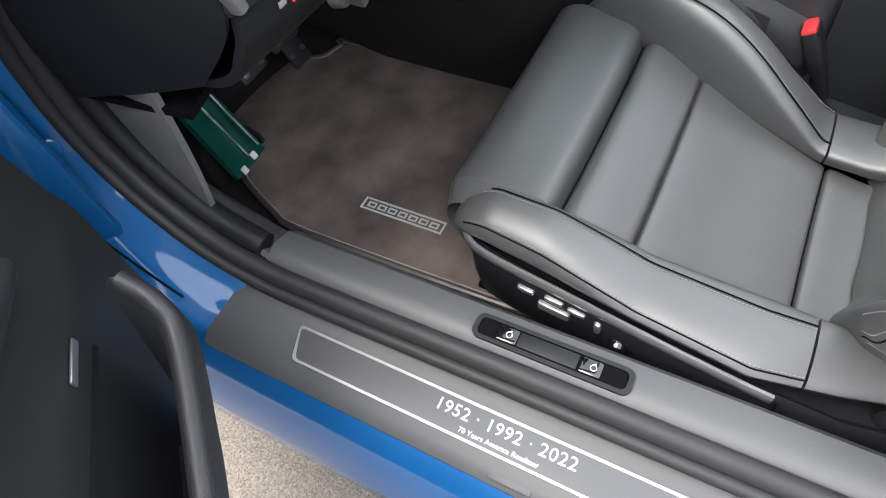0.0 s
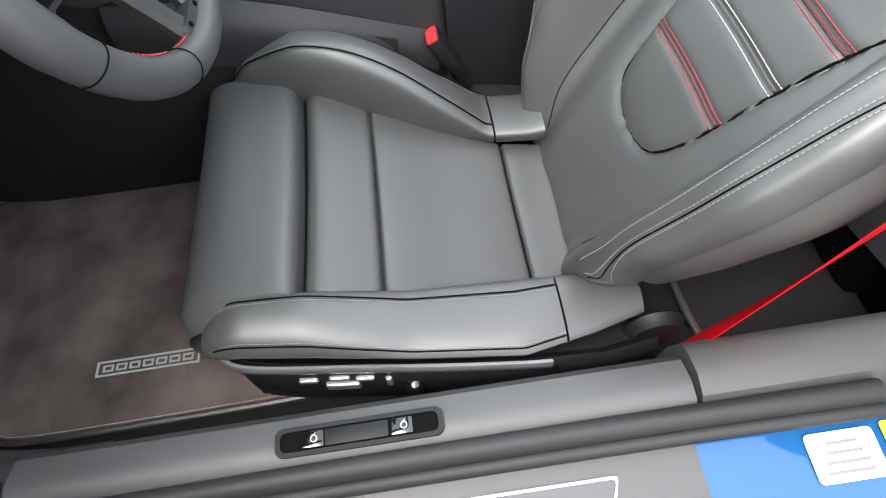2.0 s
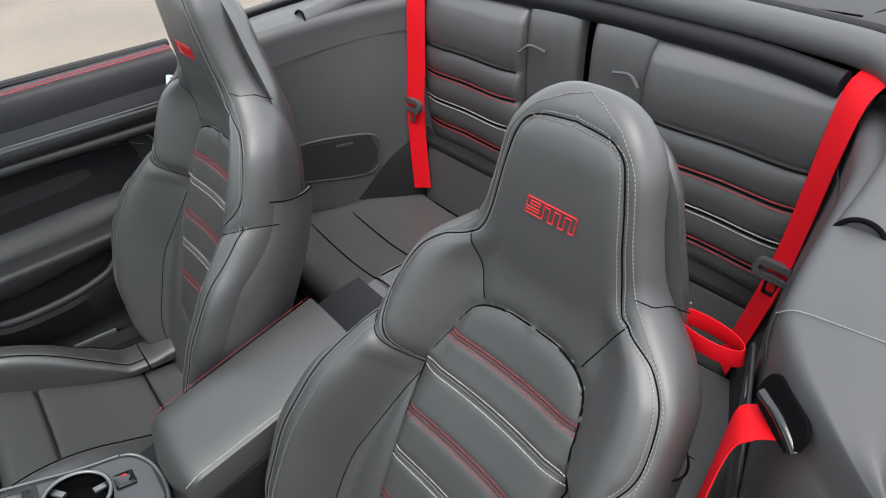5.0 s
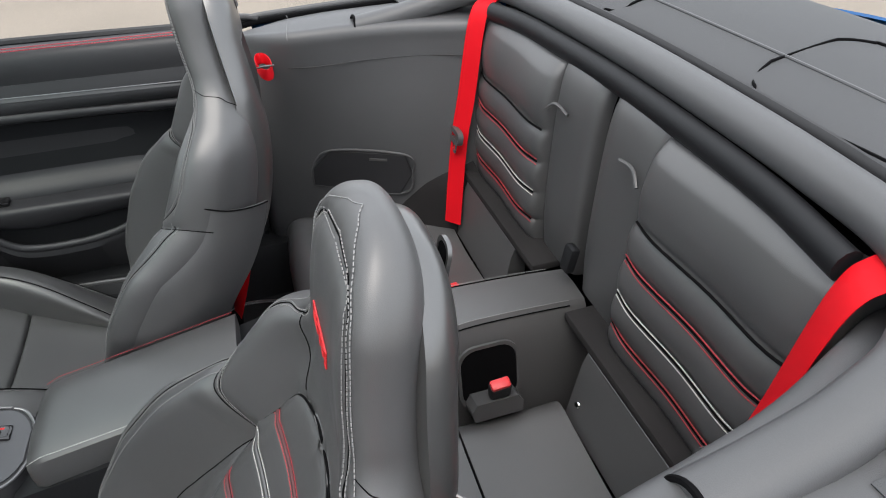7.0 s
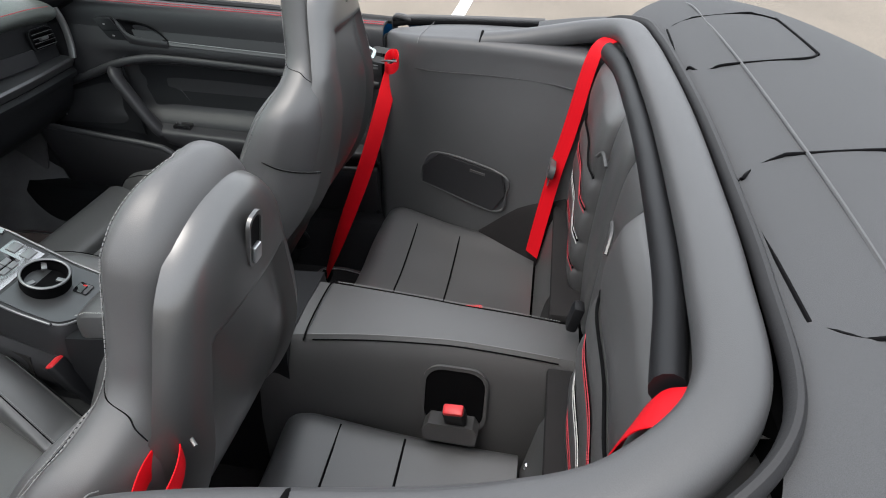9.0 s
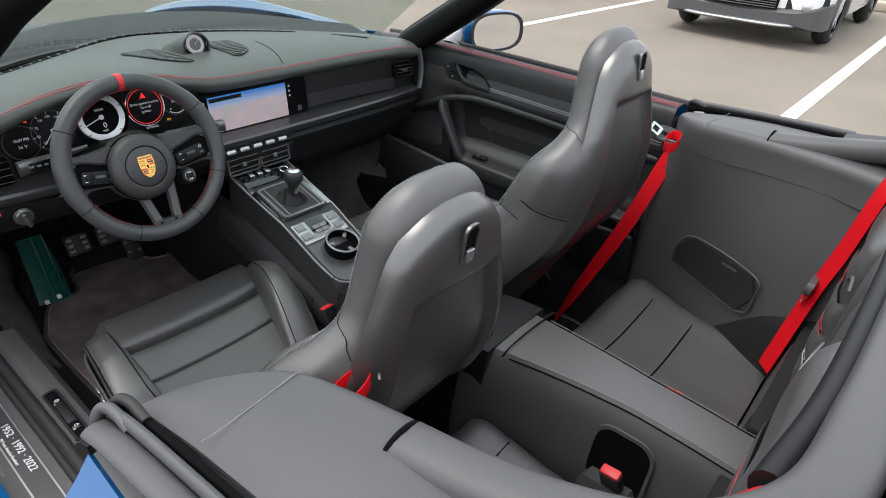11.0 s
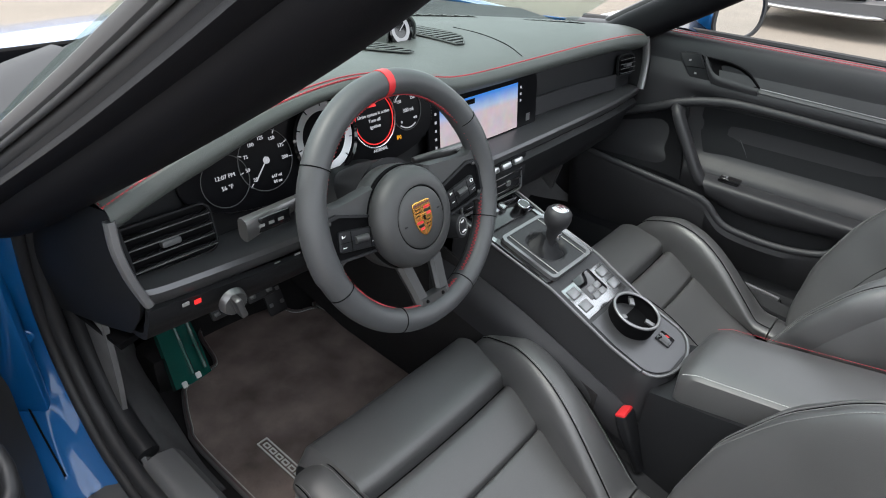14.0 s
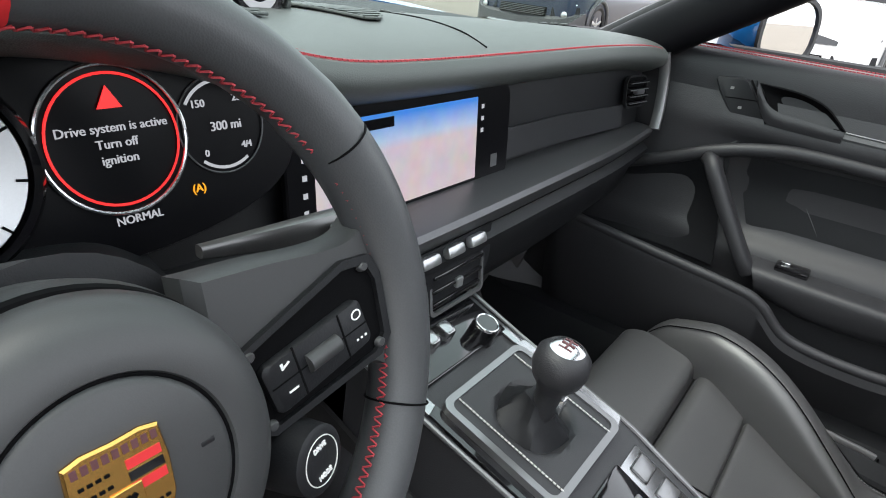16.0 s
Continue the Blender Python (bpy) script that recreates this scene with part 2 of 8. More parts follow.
def rounded_outline(w, h, r, n=5):
    """Points of a rounded rectangle round the origin."""
    out = []
    for cx, cy, a0 in ((w / 2 - r, h / 2 - r, 0), (-w / 2 + r, h / 2 - r, 90), (-w / 2 + r, -h / 2 + r, 180), (w / 2 - r, -h / 2 + r, 270)):
        for k in range(n + 1):
            a = radians(a0 + 90 * k / n)
            out.append((cx + r * math.cos(a), cy + r * math.sin(a)))
    return out


def plate(outline, depth, m=Matrix(), bevel=0.0015):
    """An outline in x and y, given a depth along z and a softened upper rim."""
    bm = bmesh.new()
    c = Vector((sum(p[0] for p in outline) / len(outline), sum(p[1] for p in outline) / len(outline), 0))
    size = max((Vector((*p, 0)) - c).length for p in outline)
    def ring(z, inset):
        return [m @ (c + (Vector((*p, 0)) - c) * (1 - inset / size) + Vector((0, 0, z))) for p in outline]
    return loft([ring(0, 0), ring(depth - bevel, 0), ring(depth, bevel * 1.2)])


def frame_band(outer, inner, depth, m=Matrix()):
    """A flat frame between two outlines with as many points each."""
    o0, o1 = ([m @ Vector((*p, z)) for p in outer] for z in (0, depth))
    i0, i1 = ([m @ Vector((*p, z)) for p in inner] for z in (0, depth))
    return loft([o0, o1, i1, i0, o0], cap=False)


def stitches(path, pitch=0.005, length=0.0035, r=0.0006, lift=0.0):
    """A row of short thread stitches along a path."""
    dense = spline(path, max(60, 12 * len(path)))
    at, want, verts, faces = 0.0, 0.0, [], []
    for a, b in zip(dense, dense[1:]):
        seg = (b - a).length
        d = (b - a).normalized()
        side = (d.cross(Vector((0, 0, 1))) if abs(d.z) < 0.95 else d.cross(Vector((0, 1, 0)))).normalized()
        top = side.cross(d)
        while want < at + seg:
            c = a.lerp(b, (want - at) / seg) + Vector((0, 0, lift))
            k = len(verts)
            for e in (-0.5, 0.5):
                for p, q in ((-1, -1), (1, -1), (1, 1), (-1, 1)):
                    verts.append(c + d * (e * length) + side * (p * r) + top * (q * r))
            faces += [(k, k + 1, k + 2, k + 3), (k + 4, k + 7, k + 6, k + 5)] + [(k + i, k + 4 + i, k + 4 + (i + 1) % 4, k + (i + 1) % 4) for i in range(4)]
            want += pitch
        at += seg
    me = bpy.data.meshes.new("thread")
    me.from_pydata(verts, [], faces)
    bm = bmesh.new()
    bm.from_mesh(me)
    bpy.data.meshes.remove(me)
    return bm


def joined(*bms):
    out = bmesh.new()
    for b in bms:
        me = bpy.data.meshes.new("join")
        b.to_mesh(me)
        b.free()
        out.from_mesh(me)
        bpy.data.meshes.remove(me)
    return out


def lettering(text, height, m, depth=0.0006, align="CENTER", spacing=1.0):
    """Words in the built-in font as a mesh, lying in the x-y plane of the pose m."""
    cu = bpy.data.curves.new("words", "FONT")
    cu.body, cu.size, cu.align_x, cu.align_y, cu.extrude, cu.space_character = text, height / 0.72, align, "CENTER", depth, spacing
    cu.resolution_u = 3
    ob = bpy.data.objects.new("words", cu)
    scene.collection.objects.link(ob)
    bpy.context.view_layer.update()
    me = bpy.data.meshes.new_from_object(ob.evaluated_get(bpy.context.evaluated_depsgraph_get()))
    bm = bmesh.new()
    bm.from_mesh(me)
    bm.transform(m)
    bpy.data.objects.remove(ob)
    bpy.data.meshes.remove(me)
    bpy.data.curves.remove(cu)
    return bm


def facing(at, normal, up=(0, 0, 1)):
    """A pose at a place whose z axis is the normal and whose y axis points up."""
    z = Vector(normal).normalized()
    x = Vector(up).cross(z).normalized()
    y = z.cross(x)
    m = Matrix((x, y, z)).transposed().to_4x4()
    m.translation = at
    return m


# ---- ground and surroundings ----
ground = link("ground", sheet(lambda u, v: (-150 + 400 * u, -150 + 400 * v, 0), 41, 41, 0), ASPHALT)
tagged(ground, "weathered tan-grey asphalt of a parking lot", "ground", kind="structure")
for y, x0, x1 in ((-0.38, 3.2, 10.2), (3.1, 5.2, 11.2)):
    stripe = link("parking_stripe", box(x1 - x0, 0.115, 0.004, pose((x0 + x1) / 2, y, 0.003), r=0.001, seg=1), LINE_PAINT)
    tagged(stripe, "white painted parking bay line on asphalt", "marking", "parking stripes", "structure")

# ---- the car's body: sill, pillars, deck ----
car = thing("convertible_car", (0, 0, 0), "blue convertible sports car with the roof down, standing on asphalt", "car")

# the sill: one cross-section of (x, z) from the carpet to the rocker, swept along the door opening
def sill_strip(name, sec, y0, y1, material, label="", n=50):
    rings = []
    for k in range(n):
        t = k / (n - 1)
        y = y0 + (y1 - y0) * t
        # towards the front the sill curves inwards and up into the hinge post
        bend = max(0.0, (y - 0.30)) ** 2
        rings.append([Vector((x + 0.3 * bend, y, z + 0.5 * bend)) for x, z in sec])
    return part(name, loft(rings), material, car, label)

sill_strip("rocker_panel", [(-0.80, 0.352), (-0.845, 0.345), (-0.872, 0.318), (-0.892, 0.27), (-0.895, 0.22), (-0.87, 0.17), (-0.80, 0.15), (-0.78, 0.25)], -1.0, 0.72, PAINT, "glossy blue painted rocker panel")
sill_strip("sill_trim", [(-0.735, 0.30), (-0.735, 0.372), (-0.758, 0.366), (-0.83, 0.361), (-0.843, 0.35), (-0.843, 0.32)], -0.46, 0.33, TRIM_GREY, "grained black sill trim")
sill_strip("painted_ledge", [(-0.735, 0.30), (-0.735, 0.366), (-0.758, 0.360), (-0.83, 0.355), (-0.843, 0.345), (-0.843, 0.32)], -0.98, -0.462, PAINT, "glossy blue painted ledge")
SEAL = [(-0.732, -0.66, 0.392), (-0.729, -0.45, 0.389), (-0.729, -0.1, 0.388), (-0.731, 0.20, 0.386), (-0.731, 0.30, 0.392), (-0.730, 0.385, 0.425), (-0.728, 0.455, 0.50), (-0.728, 0.482, 0.60), (-0.730, 0.462, 0.71), (-0.735, 0.405, 0.82), (-0.742, 0.335, 0.915)]
part("door_seal", sweep(SEAL, round_section(0.015, 0.013, 12), (-1, 0, 0.3), 110), RUBBER, car, "black rubber door seal")
part("door_seal", sweep([(x - 0.017, y, z - 0.008) for x, y, z in SEAL], round_section(0.009, 0.009, 10), (-1, 0, 0.3), 110), RUBBER, car, "black rubber door seal")
part("post_trim", sweep([(x + 0.030, y + 0.012, z + 0.004) for x, y, z in SEAL[4:]], round_section(0.022, 0.020, 12), (-1, 0, 0.3), 60), TRIM, car, "black plastic inner post trim")
sill_strip("sill_cover", [(-0.60, 0.20), (-0.622, 0.25), (-0.640, 0.34), (-0.652, 0.375), (-0.664, 0.392), (-0.692, 0.400), (-0.712, 0.396), (-0.722, 0.385), (-0.722, 0.30), (-0.66, 0.20)], -0.47, 0.30, TRIM_GREY, "dark grey moulded inner sill cover")
sill_strip("sill_cover", [(-0.59, 0.20), (-0.612, 0.25), (-0.630, 0.35), (-0.645, 0.392), (-0.662, 0.405), (-0.69, 0.410), (-0.712, 0.402), (-0.722, 0.385), (-0.722, 0.30), (-0.66, 0.20)], -0.85, -0.475, TRIM_GREY)
sill_strip("rocker_panel", [(-x, z) for x, z in ((-0.80, 0.352), (-0.845, 0.345), (-0.872, 0.318), (-0.892, 0.27), (-0.895, 0.22), (-0.87, 0.17), (-0.80, 0.15), (-0.78, 0.25))], -1.0, 0.72, PAINT, "glossy blue painted rocker panel")
sill_strip("sill_cover", [(-x, z) for x, z in ((-0.58, 0.20), (-0.612, 0.25), (-0.635, 0.34), (-0.652, 0.372), (-0.692, 0.385), (-0.76, 0.372), (-0.84, 0.352), (-0.84, 0.30), (-0.66, 0.20))], -0.90, 0.85, TRIM, "dark moulded sill cover under the closed door")
sill_strip("inner_sill", [(-0.60, 0.20), (-0.62, 0.26), (-0.645, 0.33), (-0.68, 0.362), (-0.715, 0.375), (-0.72, 0.30), (-0.66, 0.2)], 0.295, 0.80, ALCANTARA, "charcoal carpeted side of the footwell")

# the plate with the years
PLATE_M = facing((-0.7945, -0.080, 0.3650), (-0.06, 0, 1), (1, 0, 0))
plate_out = [(0.290, 0.022), (-0.290, 0.022), (-0.274, -0.022), (0.274, -0.022)]
def soft_quad(s, r=0.006):
    out = []
    for i in range(4):
        p, a, b = (Vector((*plate_out[j % 4], 0)) * 1 for j in (i, i - 1, i + 1))
        da, db = (a - p).normalized(), (b - p).normalized()
        for t in (0, 0.5, 1):
            q = p + da * r * (1 - t) ** 2 + db * r * t ** 2
            out.append((q.x - s * (1 if q.x > 0 else -1), q.y - s * (1 if q.y > 0 else -1)))
    return out
sill_plate = part("sill_plate", plate(soft_quad(0), 0.0015, PLATE_M, 0.0005), PLATE, car, "dark brushed metal plate with years printed in white")
part("plate_rim", frame_band(soft_quad(-0.0006), soft_quad(0.0026), 0.0028, PLATE_M), SILVER, sill_plate, "bright polished rim")
part("sill_lettering", lettering("1952 · 1992 · 2022", 0.0150, PLATE_M @ pose(0.004, 0.005, 0.002), spacing=1.07), WHITE, sill_plate, "white printed years")
part("caption", lettering("70 Years America Roadster", 0.0062, PLATE_M @ pose(0.004, -0.0125, 0.002)), WHITE, sill_plate, "small white printed caption")

# switches set into the sill cover
SW_M = facing((-0.694, -0.100, 0.3990), (-0.05, 0, 1), (1, 0, 0))
sill_switch = part("sill_switch", frame_band(rounded_outline(0.188, 0.032, 0.010), rounded_outline(0.176, 0.022, 0.007), 0.0045, SW_M), TRIM, car, "black recessed panel with lid release switches")
part("recess", plate(rounded_outline(0.176, 0.022, 0.007), 0.0008, SW_M @ pose(0, 0, 0.0012)), DARK, sill_switch)
part("rocker_switch", box(0.026, 0.019, 0.005, SW_M @ pose(-0.052, 0, 0.003)), PIANO, sill_switch)
part("rocker_switch", box(0.026, 0.019, 0.005, SW_M @ pose(0.047, 0, 0.003)), PIANO, sill_switch)
part("switch_blank", box(0.072, 0.019, 0.0045, SW_M @ pose(-0.003, 0, 0.003)), TRIM, sill_switch)
for x in (-0.050, 0.050):
    part("lid_symbol", joined(ring_band(0.0035, 0.0005, SW_M @ pose(x, 0, 0.0058), 18, 6), box(0.004, 0.0008, 0.0006, SW_M @ pose(x, 0.0045, 0.006, 0, 0, 30), 0)), WHITE, sill_switch)
part("latch_cover", box(0.05, 0.012, 0.004, facing((-0.833, -0.11, 0.357), (-0.2, 0, 1), (1, 0, 0))), TRIM_GREY, car, "small plastic cover below the plate")

# hinge post and front wing
post_line = spline([(-0.731, 0.30, 0.374), (-0.731, 0.33, 0.388)] + SEAL[5:], 30)
rows = []
for i, q in enumerate(post_line):
    t = i / 29
    rows.append([q + Vector((-0.020, 0.004, -0.012)), q + Vector((-0.045, 0.016, -0.016)), q + Vector((-0.078, 0.045 * (0.4 + t), -0.018)), q + Vector((-0.105, 0.10 * (0.3 + t), -0.03 * (1 - t))), q + Vector((-0.118, 0.19 * (0.2 + t), -0.10 * (1 - t)))])
part("hinge_post", net(rows, 20, 60, 0.006), PAINT, car, "glossy blue hinge post with body seams")
part("post_seam", tube([r[2] + Vector((0, -0.002, 0.001)) for r in rows[6:28:3]], 0.0016, 40, 6), DARK, car)
part("door_check", joined(box(0.09, 0.014, 0.012, pose(-0.835, 0.490, 0.665, 0, 10, 25), 0.004), box(0.03, 0.03, 0.045, pose(-0.800, 0.50, 0.665), 0.006)), SHELL, car, "steel door check strap")
part("post_plug", disc(0.013, 0.012, 0.003, facing((-0.775, 0.475, 0.60), (-0.6, -0.8, 0)), 20, 0.001), PAINT, car, "round body plug")
# black block added to fill the hinge gap and stand in for its shade
part("hinge_gap_filler", box(0.17, 0.09, 0.52, pose(-0.872, 0.585, 0.60), 0.03), DARK, car)
for z in (0.50, 0.78):
    part("door_hinge", box(0.05, 0.05, 0.04, pose(-0.845, 0.545, z, 0, 0, 20), 0.01), SHELL, car, "steel door hinge")
part("front_wing", net([[(-0.74, 0.52, 0.905), (-0.84, 0.60, 0.90), (-0.90, 0.68, 0.82), (-0.91, 0.70, 0.60), (-0.88, 0.72, 0.30)],
                        [(-0.70, 0.90, 0.93), (-0.80, 0.95, 0.925), (-0.90, 1.0, 0.84), (-0.92, 1.0, 0.60), (-0.90, 1.0, 0.30)],
                        [(-0.62, 1.40, 0.90), (-0.75, 1.45, 0.92), (-0.89, 1.5, 0.82), (-0.92, 1.5, 0.62), (-0.90, 1.5, 0.45)],
                        [(-0.55, 1.95, 0.78), (-0.66, 2.0, 0.80), (-0.80, 2.05, 0.72), (-0.84, 2.05, 0.58), (-0.82, 2.05, 0.42)],
                        [(-0.45, 2.25, 0.60), (-0.55, 2.28, 0.60), (-0.66, 2.3, 0.55), (-0.70, 2.3, 0.48), (-0.70, 2.3, 0.38)]], 24, 36, 0.006), PAINT, car, "glossy blue front wing")
part("front_wing", mirrored(net([[(-0.74, 0.52, 0.905), (-0.84, 0.60, 0.90), (-0.90, 0.68, 0.82), (-0.91, 0.70, 0.60), (-0.88, 0.72, 0.30)],
                        [(-0.70, 0.90, 0.93), (-0.80, 0.95, 0.925), (-0.90, 1.0, 0.84), (-0.92, 1.0, 0.60), (-0.90, 1.0, 0.30)],
                        [(-0.62, 1.40, 0.90), (-0.75, 1.45, 0.92), (-0.89, 1.5, 0.82), (-0.92, 1.5, 0.62), (-0.90, 1.5, 0.45)],
                        [(-0.55, 1.95, 0.78), (-0.66, 2.0, 0.80), (-0.80, 2.05, 0.72), (-0.84, 2.05, 0.58), (-0.82, 2.05, 0.42)],
                        [(-0.45, 2.25, 0.60), (-0.55, 2.28, 0.60), (-0.66, 2.3, 0.55), (-0.70, 2.3, 0.48), (-0.70, 2.3, 0.38)]], 24, 36, 0.006)), PAINT, car)
def hood_z(x, y):
    return 0.925 - 0.17 * max(0, (y - 0.9)) ** 1.6 / 1.35 - 0.06 * (x / 0.7) ** 2 * (1 - 0.6 * (y - 0.9)) + 0.0
part("hood", sheet(lambda u, v: (lambda y: (lambda w: ((2 * u - 1) * w, y, hood_z((2 * u - 1) * w, y)))(0.69 - 0.19 * v))(0.92 - 0.22 * (2 * u - 1) ** 2 * (1 - v) + 1.30 * v), 30, 30, 0.006), PAINT, car, "glossy blue hood reflecting the sky")
part("cowl", net([[(-0.77, 0.58, 0.905), (-0.4, 0.96, 0.932), (0, 1.12, 0.950), (0.42, 1.05, 0.945), (0.80, 0.66, 0.922)],
                  [(-0.74, 0.40, 0.905), (-0.4, 0.72, 0.925), (0, 0.83, 0.93), (0.4, 0.72, 0.925), (0.74, 0.40, 0.905)]], 30, 5, 0.01), RUBBER, car, "black cowl below the windshield")

# windshield frame: two raked pillars and the header, one bow
bow = [(-0.778, 0.385, 0.868), (-0.758, 0.322, 0.890), (-0.736, 0.231, 0.943), (-0.708, 0.071, 1.035), (-0.682, -0.089, 1.131), (-0.659, -0.187, 1.198), (-0.622, -0.249, 1.258), (-0.54, -0.272, 1.306), (-0.36, -0.280, 1.326), (0, -0.285, 1.338)]
bow = bow + [(-x, y, z) for x, y, z in reversed(bow[:-1])]
part("windshield_frame", sweep(bow, round_section(0.039, 0.044, 24, 2.6), (0, 0.5, 1), 110), PILLAR, car, "black padded windshield frame")
part("frame_seal", sweep([(x * 1.035, y + 0.002, z + 0.034) for x, y, z in bow[1:-1]], round_section(0.010, 0.012, 12), (0, 0.5, 1), 110), RUBBER, car, "black rubber seal along the windshield frame")
part("frame_fold", sweep([(x * 1.012, y - 0.012, z + 0.012) for x, y, z in bow[1:-1]], round_section(0.040, 0.016, 14), (0, 0.5, 1), 110), PILLAR, car, "soft fold along the padded frame")
part("frame_welt", sweep([(x * 1.052, y + 0.004, z + 0.044) for x, y, z in bow[1:-1]], round_section(0.004, 0.004, 10), (0, 0.5, 1), 110), TRIM_GREY, car, "grey welt beside the seal")
part("pillar_cover", sweep([(x * 1.04, y + 0.020, z + 0.046) for x, y, z in bow[1:-1]], round_section(0.018, 0.010, 14, 3), (0, 0.5, 1), 110), TRIM_GREY, car, "grey outer pillar cover")
def pane_point(u, v):
    s = 2 * u - 1
    bx, by, bz = 0.76 * s, 0.86 - 0.42 * s * s, 0.925
    tx, ty, tz = 0.59 * s, -0.265 + 0.05 * s * s, 1.362 - 0.05 * s * s
    return (bx + (tx - bx) * v, by + (ty - by) * v, bz + (tz - bz) * v + 0.02 * math.sin(math.pi * v))
windshield = part("windshield", sheet(pane_point, 24, 16, 0.005), GLASS, car, "clear raked windshield")
windshield.visible_shadow = False


# stickers on the painted ledge behind the sill trim
LB = facing((-0.785, -0.665, 0.3605), (-0.1, 0, 1), (-1, 0, 0))
hazy = part("film_label", plate(rounded_outline(0.075, 0.052, 0.006), 0.0008, LB @ pose(0.052, 0.0, 0), 0.0002), WHITE, car, "white shiny label with a pale print")
for k in range(4):
    part("print_bar", box(0.052 - 0.006 * k, 0.0035, 0.0004, LB @ pose(0.052, 0.016 - 0.010 * k, 0.001), 0), GREY_THREAD, hazy)
yellow = part("yellow_label", plate(rounded_outline(0.070, 0.050, 0.004), 0.0008, LB @ pose(-0.030, -0.004, 0), 0.0002), YELLOW, car, "yellow label with lines of small print")
for k in range(5):
    part("print_bar", box(0.054, 0.0022, 0.0004, LB @ pose(-0.030, 0.012 - 0.008 * k, 0.001), 0), GREY_THREAD, yellow)
tyre_label = part("tyre_label", plate(rounded_outline(0.125, 0.062, 0.004), 0.0008, LB @ pose(-0.135, -0.002, 0), 0.0002), WHITE, car, "white tyre pressure label with a yellow and black head")
part("label_head", box(0.085, 0.010, 0.0006, LB @ pose(-0.148, 0.024, 0.001), 0), YELLOW, tyre_label)
part("label_head", box(0.030, 0.010, 0.0006, LB @ pose(-0.105, 0.024, 0.001), 0), DARK, tyre_label)
part("label_wheel", ring_band(0.007, 0.0025, LB @ pose(-0.085, 0.020, 0.0012), 20, 6, 0.2), DARK, tyre_label)
for k in range(4):
    part("print_bar", box(0.10, 0.0022, 0.0004, LB @ pose(-0.140, 0.010 - 0.010 * k, 0.001), 0), GREY_THREAD, tyre_label)

# black corner of the cowl at the foot of the pillar, and a thin black line over the wing
part("cowl_corner", net([[(-0.765, 0.40, 0.900), (-0.70, 0.52, 0.918), (-0.60, 0.64, 0.928), (-0.48, 0.75, 0.934)], [(-0.785, 0.45, 0.905), (-0.735, 0.56, 0.925), (-0.64, 0.70, 0.938), (-0.50, 0.82, 0.945)], [(-0.79, 0.50, 0.905), (-0.745, 0.62, 0.922), (-0.655, 0.76, 0.935), (-0.50, 0.88, 0.940)]], 20, 10, 0.006), RUBBER, car, "black cowl corner beside the pillar")
part("thin_black_line", tube([(-0.685, 1.05, 0.952), (-0.722, 0.84, 0.950), (-0.740, 0.68, 0.945), (-0.748, 0.55, 0.928)], 0.004, 24, 6), RUBBER, car, "thin black line over the wing")
# ---- front seats ----
CUSHION = [(0.055, 0.345), (0.074, 0.385), (0.077, 0.415), (0.068, 0.436), (0.045, 0.446), (0.010, 0.447), (-0.018, 0.446), (-0.031, 0.440), (-0.0375, 0.430), (-0.0405, 0.410),
           (-0.046, 0.413), (-0.052, 0.424), (-0.068, 0.428), (-0.095, 0.418), (-0.120, 0.406), (-0.132, 0.400), (-0.1365, 0.395), (-0.1390, 0.384), (-0.1415, 0.391), (-0.147, 0.394), (-0.165, 0.388), (-0.230, 0.361),
           (-0.300, 0.340), (-0.326, 0.332), (-0.3325, 0.327), (-0.335, 0.317), (-0.3375, 0.326), (-0.346, 0.329), (-0.380, 0.324), (-0.430, 0.320)]
# the backrest's spine: z, y of its face, half width, how far the wings stand forward, depth of the padding
SPINE = [(0.33, -0.392, 0.165, 0.03, 0.085), (0.40, -0.430, 0.205, 0.085, 0.085), (0.48, -0.488, 0.246, 0.126, 0.086), (0.57, -0.558, 0.270, 0.138, 0.088), (0.64, -0.616, 0.266, 0.128, 0.094), (0.69, -0.660, 0.250, 0.106, 0.104), (0.74, -0.700, 0.236, 0.086, 0.105),
         (0.79, -0.731, 0.229, 0.078, 0.100), (0.83, -0.753, 0.222, 0.070, 0.094), (0.86, -0.765, 0.210, 0.056, 0.088), (0.885, -0.770, 0.180, 0.034, 0.082), (0.905, -0.771, 0.150, 0.014, 0.081), (0.93, -0.773, 0.128, 0.007, 0.082), (0.99, -0.778, 0.111, 0.006, 0.082), (1.04, -0.786, 0.102, 0.005, 0.080),
         (1.08, -0.794, 0.094, 0.003, 0.078), (1.13, -0.804, 0.087, 0.0, 0.076)]
HEAD_TOP = 1.116


def cushion_half(y, inner=False):
    """The cushion's edge from its middle: straight on the door's side, drawn in towards the rear on the tunnel's side."""
    return float(np.interp(y, [-0.43, -0.329, -0.135, -0.032, 0.066], [0.095, 0.109, 0.163, 0.190, 0.217])) if inner else 0.178


SPINE_ZS = [r[0] for r in SPINE]
SPINE_PTS = np.array([[r[k] for k in range(1, 5)] for r in SPINE])
SPINE_FINE = np.linspace(0.30, 1.16, 400)
SPINE_SOFT = np.array([np.convolve(np.pad(np.interp(SPINE_FINE, SPINE_ZS, SPINE_PTS[:, k]), 8, mode="edge"), np.ones(17) / 17, mode="valid") for k in range(4)])


SHELL_HALF = np.convolve(np.pad(np.interp(SPINE_FINE, [0.40, 0.50, 0.60, 0.70, 0.80, 0.90, 1.00, 1.12], [0.150, 0.190, 0.204, 0.200, 0.182, 0.148, 0.112, 0.089]), 24, mode="edge"), np.ones(49) / 49, mode="valid")


